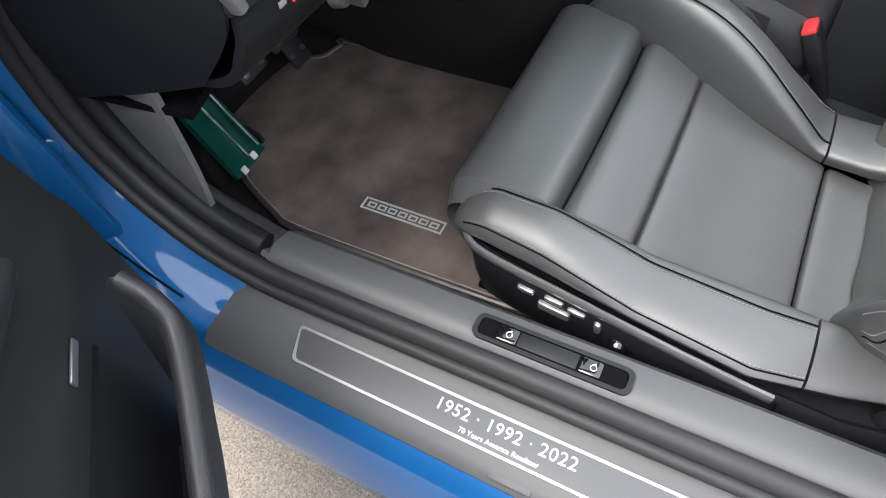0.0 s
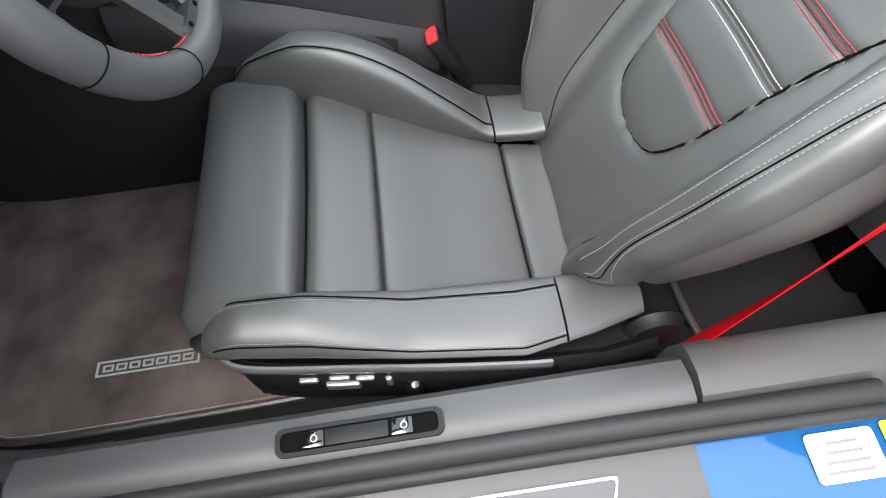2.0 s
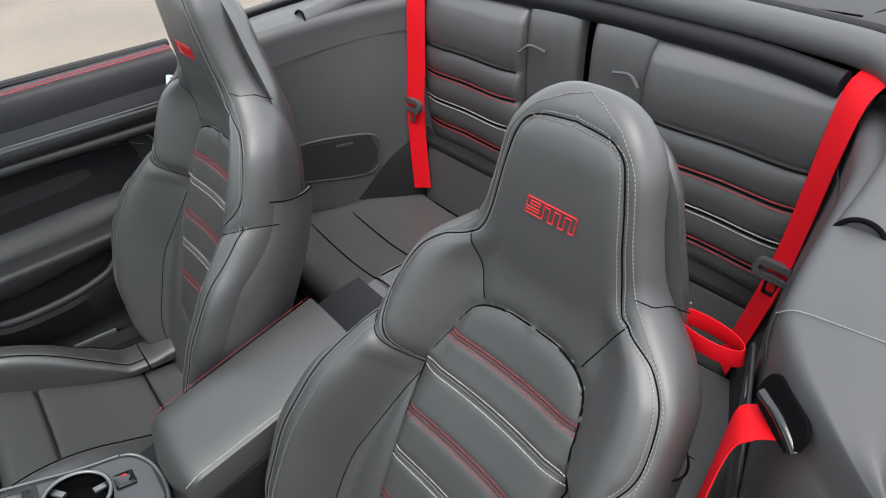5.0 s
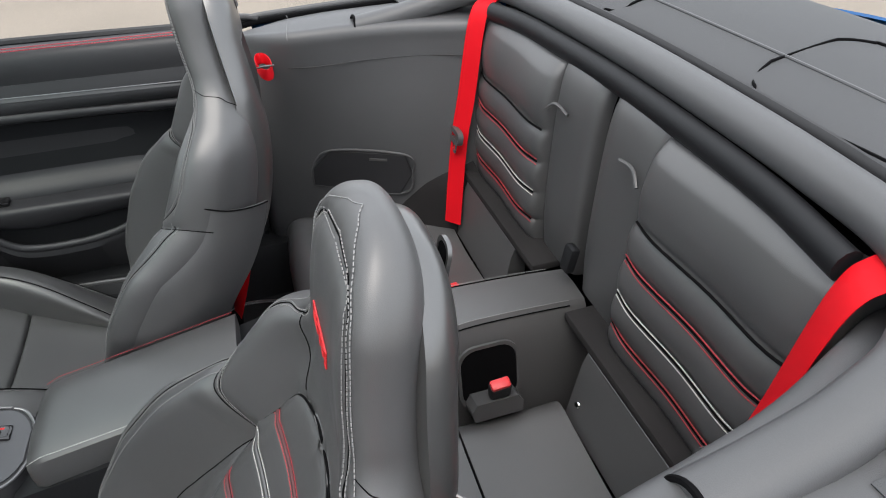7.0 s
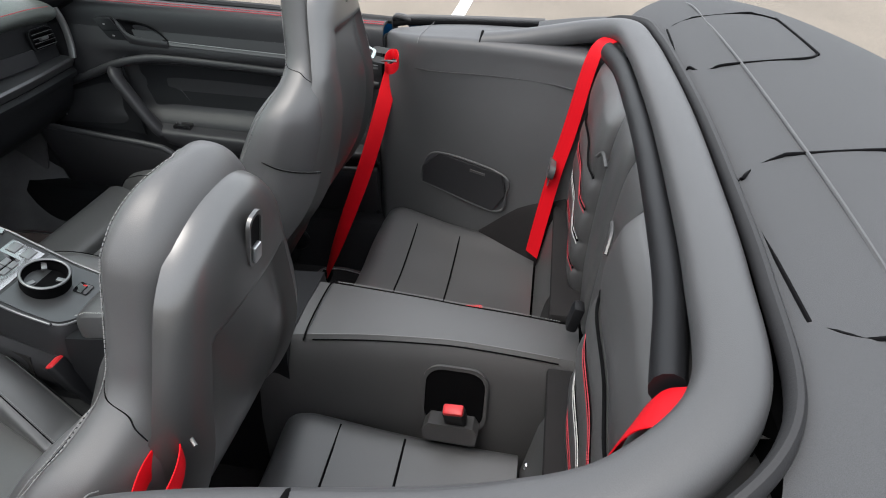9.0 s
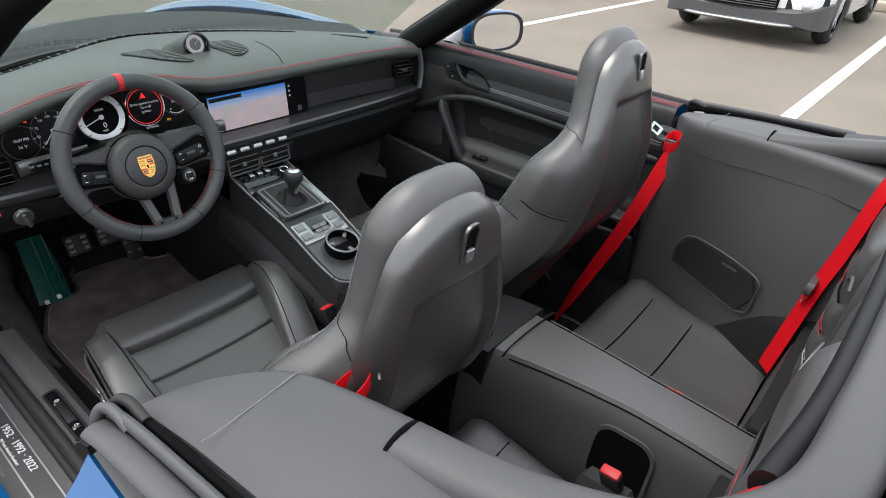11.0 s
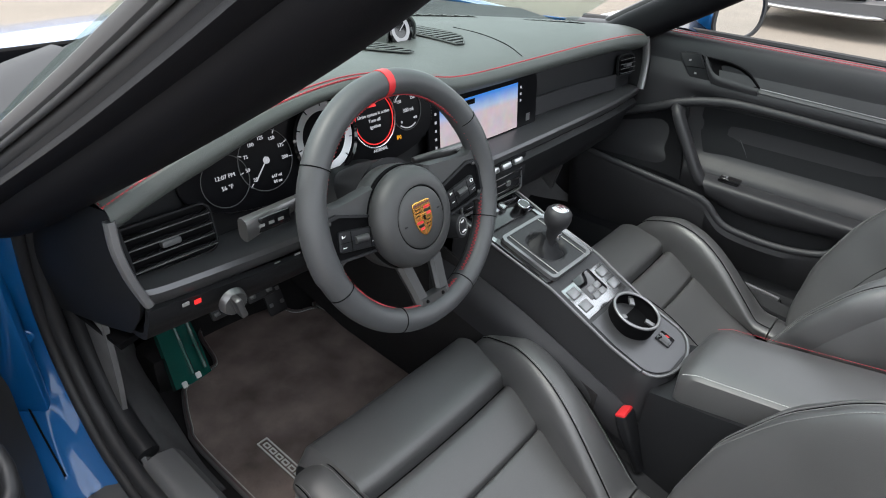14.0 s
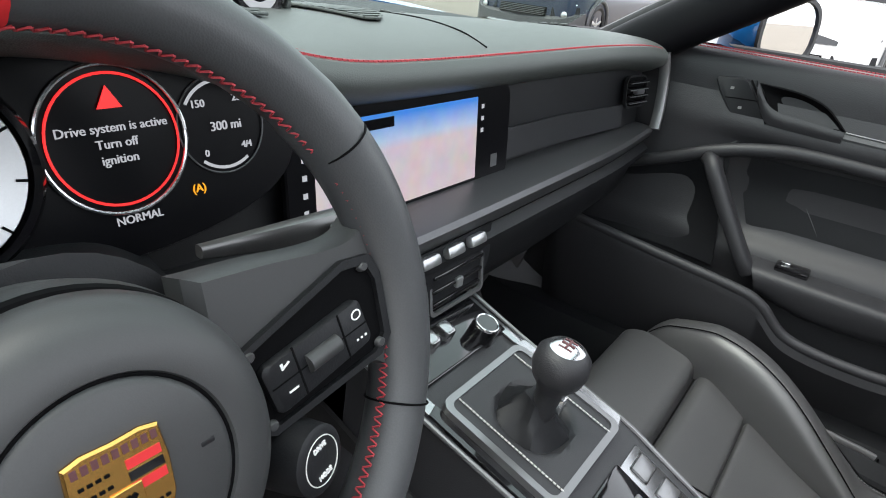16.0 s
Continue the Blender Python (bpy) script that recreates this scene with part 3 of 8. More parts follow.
def dome(z, top, reach):
    """1 below the rounded top, falling to 0 at it."""
    return math.sqrt(max(0.0004, 1 - max(0, (z - top + reach) / reach) ** 2))


def spine(z):
    y, w, fwd, deep = (float(np.interp(z, SPINE_FINE, SPINE_SOFT[k])) for k in range(4))
    lo, hi = (float(np.interp(z + d, SPINE_FINE, SPINE_SOFT[0])) for d in (-0.03, 0.03))
    n = Vector((0, 0.06, (lo - hi) * 0.9)).normalized()
    k = dome(z, HEAD_TOP, 0.072)
    return y, w * k ** 0.75, max(fwd, 0), n, deep, k


def wing_edge(u, fwd):
    """How far the outer rim of a wing is drawn forward."""
    t = min(max((u - 0.80) / 0.20, 0), 1)
    return (0.48 + 0.28 * min(1, max(0, (fwd - 0.09) / 0.03))) * fwd * t * t * (3 - 2 * t)


# seams sewn into one half of the backrest's face, as (sideways, height) pairs, each with its depth and softness
SEAM_LINES = [([(0.0, 1.086), (0.048, 1.080), (0.070, 1.063), (0.083, 1.020), (0.094, 0.965), (0.108, 0.915), (0.126, 0.897), (0.168, 0.876), (0.195, 0.846), (0.209, 0.800), (0.210, 0.768), (0.196, 0.738), (0.170, 0.712), (0.140, 0.702)], 0.0045, 0.006),
              ([(0.084, 0.815), (0.104, 0.858), (0.124, 0.899)], 0.0025, 0.005),
              ([(0.140, 0.700), (0.178, 0.708), (0.212, 0.726), (0.238, 0.742), (0.27, 0.750)], 0.009, 0.009),
              ([(0.138, 0.690), (0.150, 0.640), (0.160, 0.590), (0.163, 0.550), (0.152, 0.480), (0.135, 0.415), (0.11, 0.36)], 0.006, 0.010)]
INSERT = [(0.465, 0.01), (0.467, 0.028), (0.471, 0.046), (0.479, 0.062), (0.492, 0.075), (0.515, 0.087), (0.55, 0.097), (0.595, 0.108), (0.64, 0.120), (0.675, 0.131), (0.694, 0.137), (0.708, 0.133), (0.73, 0.124), (0.755, 0.115), (0.780, 0.106), (0.796, 0.096), (0.806, 0.082), (0.812, 0.064), (0.8155, 0.04), (0.8165, 0.012)]
RIBS = (0.546, 0.599, 0.650, 0.707, 0.754)


def insert_half(z):
    return float(np.interp(z, [r[0] for r in INSERT], [r[1] for r in INSERT]))


INSERT_LINE = [(w, z) for z, w in INSERT]
GRID_X, GRID_Z = np.meshgrid(np.arange(0, 0.291, 0.0015), np.arange(0.30, 1.1625, 0.0015), indexing="ij")


def off_line(line):
    """The distance in the face from each place of the table to a broken line."""
    best = np.full(GRID_X.shape, 9.0)
    for (ax, az), (bx, bz) in zip(line, line[1:]):
        dx, dz = bx - ax, bz - az
        t = np.clip(((GRID_X - ax) * dx + (GRID_Z - az) * dz) / (dx * dx + dz * dz), 0, 1)
        best = np.minimum(best, np.hypot(GRID_X - ax - dx * t, GRID_Z - az - dz * t))
    return np.hypot(best, 0.0025) - 0.0025


INSIDE = GRID_X < np.interp(GRID_Z, [r[0] for r in INSERT], [r[1] for r in INSERT], 0, 0)
CREASE = sum(deep * np.exp(-off_line(line) / soft) for line, deep, soft in SEAM_LINES) + np.where(INSIDE, 0.005, 0.007) * np.exp(-off_line(INSERT_LINE) / 0.007)
CREASE = CREASE + INSIDE * (sum(0.0035 * np.exp(-((GRID_Z - c) / 0.0055) ** 2) for c in RIBS) - 0.002)


def crease(x, z):
    """How deep the sewn seams draw the leather in."""
    a, b = min(abs(x), 0.285) / 0.0015, min(max(z - 0.30, 0), 0.858) / 0.0015
    i, j = int(a), int(b)
    a, b = a - i, b - j
    return float((1 - a) * ((1 - b) * CREASE[i, j] + b * CREASE[i, j + 1]) + a * ((1 - b) * CREASE[i + 1, j] + b * CREASE[i + 1, j + 1]))


def face_point(x, z, lift=0.0):
    """A point on the backrest's face at a sideways place x."""
    y, w, fwd, n, deep, k = spine(z)
    u = min(abs(x) / w, 1)
    low = 0.44 + 0.10 * min(1, max(0, (0.72 - z) / 0.04))
    t = min(max((u - low) / (0.86 - low), 0), 1)
    full = max(0, 1 - u ** 3.4) ** (1 / 3.4)
    depth = deep / 2 * (k * full - 1) + (fwd * t * t * (3 - 2 * t) - 0.010 * max(0, 1 - (u / 0.4) ** 2) * min(1, fwd * 12)) * full + wing_edge(u, fwd) * (1 - full)
    return Vector((x, y, z)) + n * (depth + lift - crease(x, z))


def build_seat(x0, dy, turn, side, label):
    """A seat at x0; turn: degrees by which its backrest is more upright; side: -1 with the switches to the left, 1 to the right."""
    seat = thing("sports_seat", (x0, -0.2 + dy, 0.215), label, "seat", "front seats")
    base = Matrix.Translation((x0, dy, 0))
    piv = Vector((0, -0.44, 0.36))
    lean = Matrix.Identity(4)
    if side < 0:
        lean[0][2], lean[0][3] = 0.035 * side, -0.012 * side
    else:
        lean[0][3] = 0.012
    back_m = base @ lean @ Matrix.Translation(piv) @ Matrix.Rotation(radians(-turn), 4, "X") @ Matrix.Translation(-piv)

    def put(name, bm, material, label="", m=None, parent=None):
        return part(name, turned(bm, m or base), material, parent or seat, label)

    # cushion
    prof = spline([Vector((0, y + 0.030 * min(1, max(0, (y + 0.03) / 0.11)) ** 1.3, z + 0.012)) for y, z in CUSHION], 170)
    rings = []
    for p in prof:
        door, tunnel = cushion_half(p.y, side > 0) + 0.018, cushion_half(p.y, True) + 0.018
        rings.append([Vector((side * ((door - tunnel) / 2 + (door + tunnel) / 2 * s), p.y, p.z - 0.010 * (1 - s * s) * min(1, max(0.3, 0.75 - 6 * p.y)) - 0.03 * max(0, abs(s) - 0.93) / 0.07)) for s in np.linspace(-1, 1, 21)])
    bm = loft(rings, closed=False)
    bmesh.ops.recalc_face_normals(bm, faces=bm.faces)
    cushion = put("seat_cushion", bm, LEATHER_PERF, "black perforated leather cushion with cross seams")
    for y, z in ((-0.0435, 0.411), (-0.1405, 0.380), (-0.335, 0.318)):
        z += 0.012
        put("seam", tube([(side * (e * (cushion_half(y, side > 0) + cushion_half(y, True)) / 2 + (cushion_half(y, side > 0) - cushion_half(y, True)) / 2), y, z - 0.009 * (1 - e * e)) for e in (-1, -0.5, 0, 0.5, 1)], 0.0013, 20, 6), DARK, parent=cushion)
    def bolster_ring(y, s, n=28):
        """The side bolster's section at y; it rises to a hump and runs on into its end piece."""
        inner = s == -side or side > 0
        t = (0.082 - y) / 0.425
        floor_z = float(np.interp(y, [-0.46, -0.36, -0.25, -0.15, -0.05, 0.03, 0.09], [0.330, 0.328, 0.355, 0.39, 0.425, 0.437, 0.425]))
        hump = (0.100 if inner else 0.022) * math.sin(math.pi * min(1, (max(t, 0) + 0.03) / 1.08)) ** 1.2
        hump = max(hump, (0.042 if inner else 0.030) * min(1, max(0, (t - 0.80) / 0.35)) ** 0.7)
        end = math.sqrt(max(0.02, 1 - max(0, (0.11 - t) / 0.11) ** 2))
        wide = 0.098 if inner else float(np.interp(y, [-0.46, -0.39, -0.30, -0.10, 0.05], [0.050, 0.072, 0.093, 0.075, 0.055])) + 0.006
        w = wide / 2 * (0.4 + 0.6 * end)
        cx = s * (cushion_half(y, inner) - 0.006 + wide / 2)
        low = 0.338 if inner else float(np.interp(y, [-0.46, -0.30, -0.10, 0.05], [0.345, 0.366, 0.386, 0.396]))
        top = low + max(floor_z + 0.010 + hump - low, 0.036) * (0.55 + 0.45 * end)
        mid, ring = 0.45 * low + 0.55 * top, []
        for q in range(n):
            a = 2 * math.pi * q / n
            c, si = math.cos(a), math.sin(a)
            hgt = (top - mid) if si > 0 else (mid - low)
            ring.append(Vector((cx + s * (w * abs(c) ** (0.75 if inner else 0.95) * (1 if c > 0 else -1) - 0.012 * max(0, si) * end), y, mid + hgt * abs(si) ** 0.85 * (1 if si > 0 else -1))))
        return ring

    def shrunk(ring, f):
        c = sum(ring, Vector()) / len(ring)
        return [c + (v - c) * f for v in ring]

    for s in (-1, 1):
        join = -0.352 if s == side else -0.325
        rings = [bolster_ring(y, s) for y in np.linspace(0.0815, join, 42)]
        bol = put("cushion_bolster", loft(rings + [shrunk(rings[-1], 0.94)]), LEATHER, "smooth black leather side bolster")
        for q in (8, 2):
            mids = [sum(r, Vector()) / len(r) for r in rings]
            put("stitching", stitches([r[q] + (r[q] - c).normalized() * 0.0010 for r, c in zip(rings[3:42:2], mids[3:42:2])], 0.0046, 0.0030, 0.00045), GREY_THREAD, parent=bol)
            put("seam", tube([r[q] + Vector((s * 0.005 * (1 if q == 2 else -1), 0, 0.001)) for r in rings[2:42]], 0.0011, 60, 6), DARK, parent=bol)
        # leather end piece between cushion and backrest
        rings = [bolster_ring(y, s) for y in np.linspace(join - 0.003, join - (0.105 if s == side else 0.078), 20)]
        put("bolster_end", loft([shrunk(rings[0], 0.95)] + rings + [shrunk(rings[-1], 0.9)]), LEATHER, "smooth leather end piece of the bolster")
    # plastic side cover with its bright line and switches
    for s in (-1, 1):
        cover = put("side_cover", loft([[Vector((s * xx, y, z)) for xx, z in ((0.17, top - 0.035), (xo - 0.022, top - 0.022), (xo - 0.006, top + 0.002), (xo + 0.002, top - 0.010), (xo, 0.31), (xo - 0.012, 0.262), (0.17, 0.255))]
                                         for y, xo, top in ((0.062, 0.215, 0.396), (0.045, 0.232, 0.398), (0.0, 0.243, 0.394), (-0.1, 0.256, 0.387), (-0.2, 0.267, 0.378), (-0.30, 0.275, 0.367), (-0.40, 0.276, 0.355), (-0.47, 0.262, 0.345))]), TRIM, "black plastic side cover of the seat")
        put("bright_line", sweep([(s * 0.206, 0.070, 0.398), (s * 0.228, 0.058, 0.402), (s * 0.243, 0.02, 0.398), (s * 0.257, -0.1, 0.389), (s * 0.268, -0.2, 0.380), (s * 0.276, -0.30, 0.369), (s * 0.277, -0.33, 0.365)], round_section(0.004, 0.008, 10, 3), (0, 0, 1), 40), GREYMETAL, "satin grey trim line", parent=cover)
        put("cover_gap", tube([(s * 0.279, -0.335, 0.366), (s * 0.280, -0.338, 0.34), (s * 0.277, -0.342, 0.30)], 0.0016, 12, 6), DARK, parent=cover)
        if s == side:
            for y, z, w, h in ((-0.033, 0.362, 0.024, 0.009), (-0.073, 0.368, 0.026, 0.009), (-0.073, 0.344, 0.044, 0.016), (-0.104, 0.366, 0.024, 0.008), (-0.132, 0.354, 0.009, 0.022)):
                put("seat_switch", box(0.012, w, h, pose(s * float(np.interp(y, [-0.2, -0.1, 0], [0.268, 0.257, 0.244])), y, z, 0, 0, s * 6), 0.003), SILVER, "satin silver seat switch", parent=cover)
            put("lumbar_knob", disc(0.013, 0.011, 0.014, pose(s * 0.260, -0.160, 0.330, 0, 90 * s, 0), 20), PIANO, "black round lumbar switch", parent=cover)
        put("hinge_cover", disc(0.040, 0.036, 0.020, pose(s * 0.228, -0.474, 0.328, 0, 90 * s, 0), 32, 0.006), TRIM, "round plastic backrest hinge cover")
        put("seat_rail", box(0.03, 0.52, 0.03, pose(s * 0.19, -0.19, 0.228), 0.004), DARK)
    put("seat_base", box(0.40, 0.44, 0.07, pose(0, -0.17, 0.262), 0.02), DARK)

    # backrest in leather: face, wings, and sides in one rounded body
    rings = []
    for z in list(np.linspace(0.33, 1.05, 190)) + [HEAD_TOP - 0.072 * (1 - math.sin(math.pi / 2 * q)) for q in np.linspace(0.06, 0.985, 24)]:
        y, w, fwd, n, deep, k = spine(z)
        ring = []
        for q in np.linspace(-1, 1, 141):
            x = w * math.copysign(1 - (1 - abs(q)) ** 1.6, q)
            under = 0.006 if 0.47 < z < 0.812 and abs(x) < insert_half(z) - 0.004 else 0
            ring.append(face_point(x, z, -under))
        for q in np.linspace(1, -1, 21)[1:-1]:
            x = math.sin(math.pi / 2 * q)
            ring.append(Vector((w * x, y, z)) + n * (wing_edge(abs(x), fwd) - deep / 2 * (1 + k * max(0, 1 - abs(x) ** 2.4) ** (1 / 2.4))))
        rings.append(ring)
    back = put("backrest", loft(rings), LEATHER, "black leather backrest with wings and built-in head section", back_m)
    # satin shell behind
    rings = []
    top = HEAD_TOP - 0.022
    for z in list(np.linspace(0.42, 1.0, 96)) + [top - 0.085 * (1 - math.sin(math.pi / 2 * q)) for q in np.linspace(0.12, 0.985, 18)]:
        y, w, fwd, n, deep, k = spine(z)
        k = dome(z, top, 0.085)
        w = float(np.interp(z, SPINE_FINE, SHELL_HALF)) * k ** 0.8
        bulge = float(np.interp(z, [0.40, 0.6, 0.8, 0.95, 1.15], [0.010, 0.028, 0.028, 0.026, 0.026]))
        front = (deep - 0.018) - 0.030 * min(1, max(0, (0.90 - z) / 0.06))
        ring = []
        for q in np.linspace(-1, 1, 37):
            x = math.sin(math.pi / 2 * q)
            lower = min(1, max(0, (0.978 - z) / 0.016)) * min(1, max(0, (z - 0.50) / 0.05))
            field = min(1, max(0, (0.70 - abs(x)) / 0.09))
            dish = 0.017 * lower * field * field * (3 - 2 * field)
            ring.append(Vector((w * x, y, z)) + n * (-(front + (deep + bulge - front) * k ** 0.6 * max(0, 1 - abs(x) ** 3.2) ** (1 / 2.6) - dish)))
        for q in np.linspace(1, -1, 9)[1:-1]:
            ring.append(Vector((w * q, y, z)) + n * -(deep - 0.026))
        rings.append(ring)
    shell = put("back_shell", loft(rings), SHELL, "satin dark grey rear shell of the backrest", back_m)
    y, w, fwd, n, deep, k = spine(1.045)
    lat = facing(Vector((0, y, 1.045)) + n * -(deep + 0.0245), -n)
    put("release_frame", frame_band(rounded_outline(0.030, 0.062, 0.012), rounded_outline(0.023, 0.054, 0.010), 0.004, lat), SHELL, "rim of the release recess", back_m, shell)
    put("release_recess", plate(rounded_outline(0.024, 0.055, 0.010), 0.0012, lat @ pose(0, 0, 0.0008)), DARK, "", back_m, shell)
    put("release_lever", box(0.015, 0.020, 0.006, lat @ pose(0, -0.017, 0.004), 0.002), SILVER, "bright release lever", back_m, shell)

    # leather side pieces below the shoulders
    for s in (-1, 1):
        rows = []
        for z in np.linspace(0.43, 0.775, 30):
            y, w, fwd, n, deep, k = spine(z)
            a, b = wing_edge(1, fwd) - 0.020, -(deep + 0.004)
            rows.append([Vector((s * (w + 0.002 - 0.012 * max(0, 1 - 2 * v) ** 3 - 0.045 * max(0, (v - 0.30) / 0.70) ** 2), y, z)) + n * (a + (b - a) * v) for v in np.linspace(0, 1, 9)])
        bm = loft(rows, closed=False)
        bmesh.ops.recalc_face_normals(bm, faces=bm.faces)
        bmesh.ops.solidify(bm, geom=bm.faces[:], thickness=0.006)
        flank = put("flank", bm, LEATHER, "leather side piece under the shoulder", back_m)
        put("seam", tube([p + Vector((s * 0.0006, 0, 0.001)) for p in rows[-1]], 0.0014, 20, 6), DARK, "", back_m, flank)

    # ribbed insert in the face, with its coloured double seams
    rows = []
    for k in range(120):
        z = 0.4655 + 0.3505 * k / 119
        h = insert_half(z) - 0.001
        rows.append([face_point(h * e, z, 0.0010) for e in np.sin(np.linspace(-math.pi / 2, math.pi / 2, 49))])
    bm = loft(rows, closed=False)
    bmesh.ops.recalc_face_normals(bm, faces=bm.faces)
    insert = put("backrest_insert", bm, LEATHER_PERF, "perforated leather insert with red and white double seams", back_m)
    rim = [face_point(w, z, 0.0004) for w, z in INSERT_LINE]
    rim = rim + [Vector((-v.x, v.y, v.z)) for v in reversed(rim)]
    put("seam", tube(rim + rim[:1], 0.0015, 220, 6), DARK, "", back_m, insert)
    for i, c in enumerate(RIBS):
        thread = (RED_THREAD, WHITE_THREAD)[i % 2]
        for d in (-0.0052, 0.0052):
            h = insert_half(c + d) * 0.985
            put("stitching", stitches([face_point(h * e, c + d, 0.0018) for e in np.linspace(-1, 1, 25)], 0.0048, 0.0032, 0.0005), thread, ("red", "white")[i % 2] + " double seam", back_m, insert)
        h = insert_half(c) * 0.985
        put("piping", tube([face_point(h * e, c, 0.0030) for e in np.linspace(-1, 1, 25)], 0.0024, 50, 6), DARK_RED if thread == RED_THREAD else LEATHER, "raised piping between the seams", back_m, insert)
    # long seams along the wings and round the head section
    def along(rows):
        zs = np.concatenate([np.linspace(a[0], b[0], 9)[:-1] for a, b in zip(rows, rows[1:])] + [[rows[-1][0]]])
        us = np.interp(-zs, [-r[0] for r in rows], [r[1] for r in rows])
        us = np.convolve(np.pad(us, 8, mode="edge"), np.ones(17) / 17, mode="valid")
        return [(float(z), spine(float(z))[1] * float(u)) for z, u in zip(zs, us)]
    outer = along([(1.113, 0.02), (1.108, 0.55), (1.092, 0.84), (1.055, 0.93), (1.0, 0.94), (0.93, 0.94), (0.90, 0.94), (0.86, 0.94), (0.82, 0.94), (0.78, 0.945), (0.752, 0.95)])
    crest = [(p.y, p.x) for p in spline([(0.205, 0.722, 0), (0.209, 0.699, 0), (0.217, 0.63, 0), (0.216, 0.552, 0), (0.200, 0.46, 0), (0.176, 0.40, 0)], 40)]
    brim = [(p.y, p.x) for p in spline([(0.222, 0.738, 0), (0.233, 0.701, 0), (0.239, 0.662, 0), (0.241, 0.61, 0), (0.236, 0.543, 0), (0.208, 0.42, 0), (0.19, 0.39, 0)], 40)]
    edge = [(p.y, p.x) for p in spline([(x, z, 0) for x, z in SEAM_LINES[0][0]], 120)]
    for s in (-1, 1):
        for line, shift in ((edge, 0.0045), (edge, -0.0045), (outer, -0.005), (crest, 0.0), (brim, 0.0045), (brim, -0.0045)):
            put("stitching", stitches([face_point(s * max(x + shift, 0), z - (shift if line is edge and x < 0.05 else 0), 0.0008) + Vector((s * (0.0010 if line is outer else 0), 0, 0)) for z, x in line], 0.0050, 0.0033, 0.0005), GREY_THREAD, "", back_m, back)
        put("seam", tube([face_point(s * x, z, 0.0004) for z, x in edge], 0.0009, 160, 6), DARK, "", back_m, back)
        put("seam", tube([face_point(s * x, z, 0.0) for z, x in brim], 0.0010, 80, 6), DARK, "", back_m, back)
        for line in (SEAM_LINES[1][0], SEAM_LINES[2][0][:4], SEAM_LINES[3][0]):
            put("seam", tube([face_point(s * p.x, p.y, 0.0003) for p in spline([(x, z, 0) for x, z in line], 40)], 0.0009, 60, 6), DARK, "", back_m, back)
    # a short seam round each side of the neck
    for s in (-1, 1):
        ring = []
        for u, z in ((0.90, 0.927), (0.96, 0.924), (0.99, 0.920)):
            ring.append(face_point(s * spine(z)[1] * u, z, 0.0002))
        for u, z, f in ((1.0, 0.914, 0.5), (0.995, 0.907, 0.62), (0.97, 0.900, 0.78)):
            y, w, fwd, n, deep, k = spine(z)
            ring.append(Vector((s * w * u, y, z)) + n * (-deep * f))
        put("seam", tube(ring, 0.0007, 30, 6), DARK, "", back_m, back)
    # outlined numerals in red thread
    y, w, fwd, n, deep, k = spine(0.980)
    num = facing(Vector((0, y, 0.980)) + n * 0.0008, n)
    nine = [(-0.0365, 0.0105), (-0.011, 0.0105), (-0.011, -0.0115), (-0.0365, -0.0115), (-0.0365, -0.0070), (-0.0175, -0.0070), (-0.0175, -0.0030), (-0.0365, -0.0030)]
    eye = [(-0.0305, 0.0060), (-0.0175, 0.0060), (-0.0175, 0.0015), (-0.0305, 0.0015)]
    ones = [(-0.0085, 0.0105), (0.0345, 0.0105), (0.0345, -0.0115), (0.0275, -0.0115), (0.0275, 0.0060), (0.0195, 0.0060), (0.0195, -0.0115), (0.0125, -0.0115), (0.0125, 0.0060), (0.0045, 0.0060), (0.0045, -0.0115), (-0.0025, -0.0115), (-0.0025, 0.0060), (-0.0085, 0.0060)]
    for outline in (nine, eye, ones):
        piece = [num @ Vector((x + 0.12 * y, y, 0)) for x, y in outline]
        for a, b in zip(piece, piece[1:] + piece[:1]):
            put("numeral_stroke", tube([a, a.lerp(b, 0.5), b], 0.0009, 5, 6), RED_PLASTIC, "red outlined embroidery", back_m, back)
    return seat


build_seat(-0.357, 0.0, 0.0, -1, "black leather sports seat with red seams beside the open door")
build_seat(0.357, -0.01, 11.6, 1, "upright black leather sports seat with red seams beside closed door")

# ---- dashboard ----
dash = thing("dashboard", (0, 0.3, 0.60), "black leather dashboard with red edge stitching and a glass cluster", "dashboard")
LIP = [(-0.715, 0.165, 0.918), (-0.66, 0.172, 0.934), (-0.58, 0.176, 0.956), (-0.48, 0.176, 0.980), (-0.36, 0.178, 0.992), (-0.25, 0.186, 0.982), (-0.16, 0.192, 0.962), (-0.08, 0.192, 0.948), (0.02, 0.194, 0.943),
       (0.20, 0.194, 0.942), (0.42, 0.192, 0.942), (0.60, 0.188, 0.938), (0.69, 0.182, 0.930)]
lip = spline(LIP, 90)


def lip_at(x):
    xs = [p.x for p in lip]
    return Vector((x, float(np.interp(x, xs, [p.y for p in lip])), float(np.interp(x, xs, [p.z for p in lip]))))


def far_edge(x):
    return Vector((x * 1.06, 0.85 - 0.80 * x * x, 0.942 - 0.03 * abs(x)))


def pad(u, v):
    a = lip_at(-0.715 + 1.405 * u)
    b = far_edge(a.x)
    hump = 0.026 * math.sin(math.pi * min(1, v * 1.15) ** 0.7) * (1 - 0.5 * abs(a.x))
    return a.lerp(b, v) + Vector((0, 0, hump * (1 - v) + 0.02 * v * (1 - v) - max(0, a.z - 0.945) * 0.5 * v))


def pad_z(x, y):
    a, b = lip_at(x), far_edge(x)
    v = min(max((y - a.y) / (b.y - a.y), 0), 1)
    return pad((x + 0.715) / 1.405, v)[2]


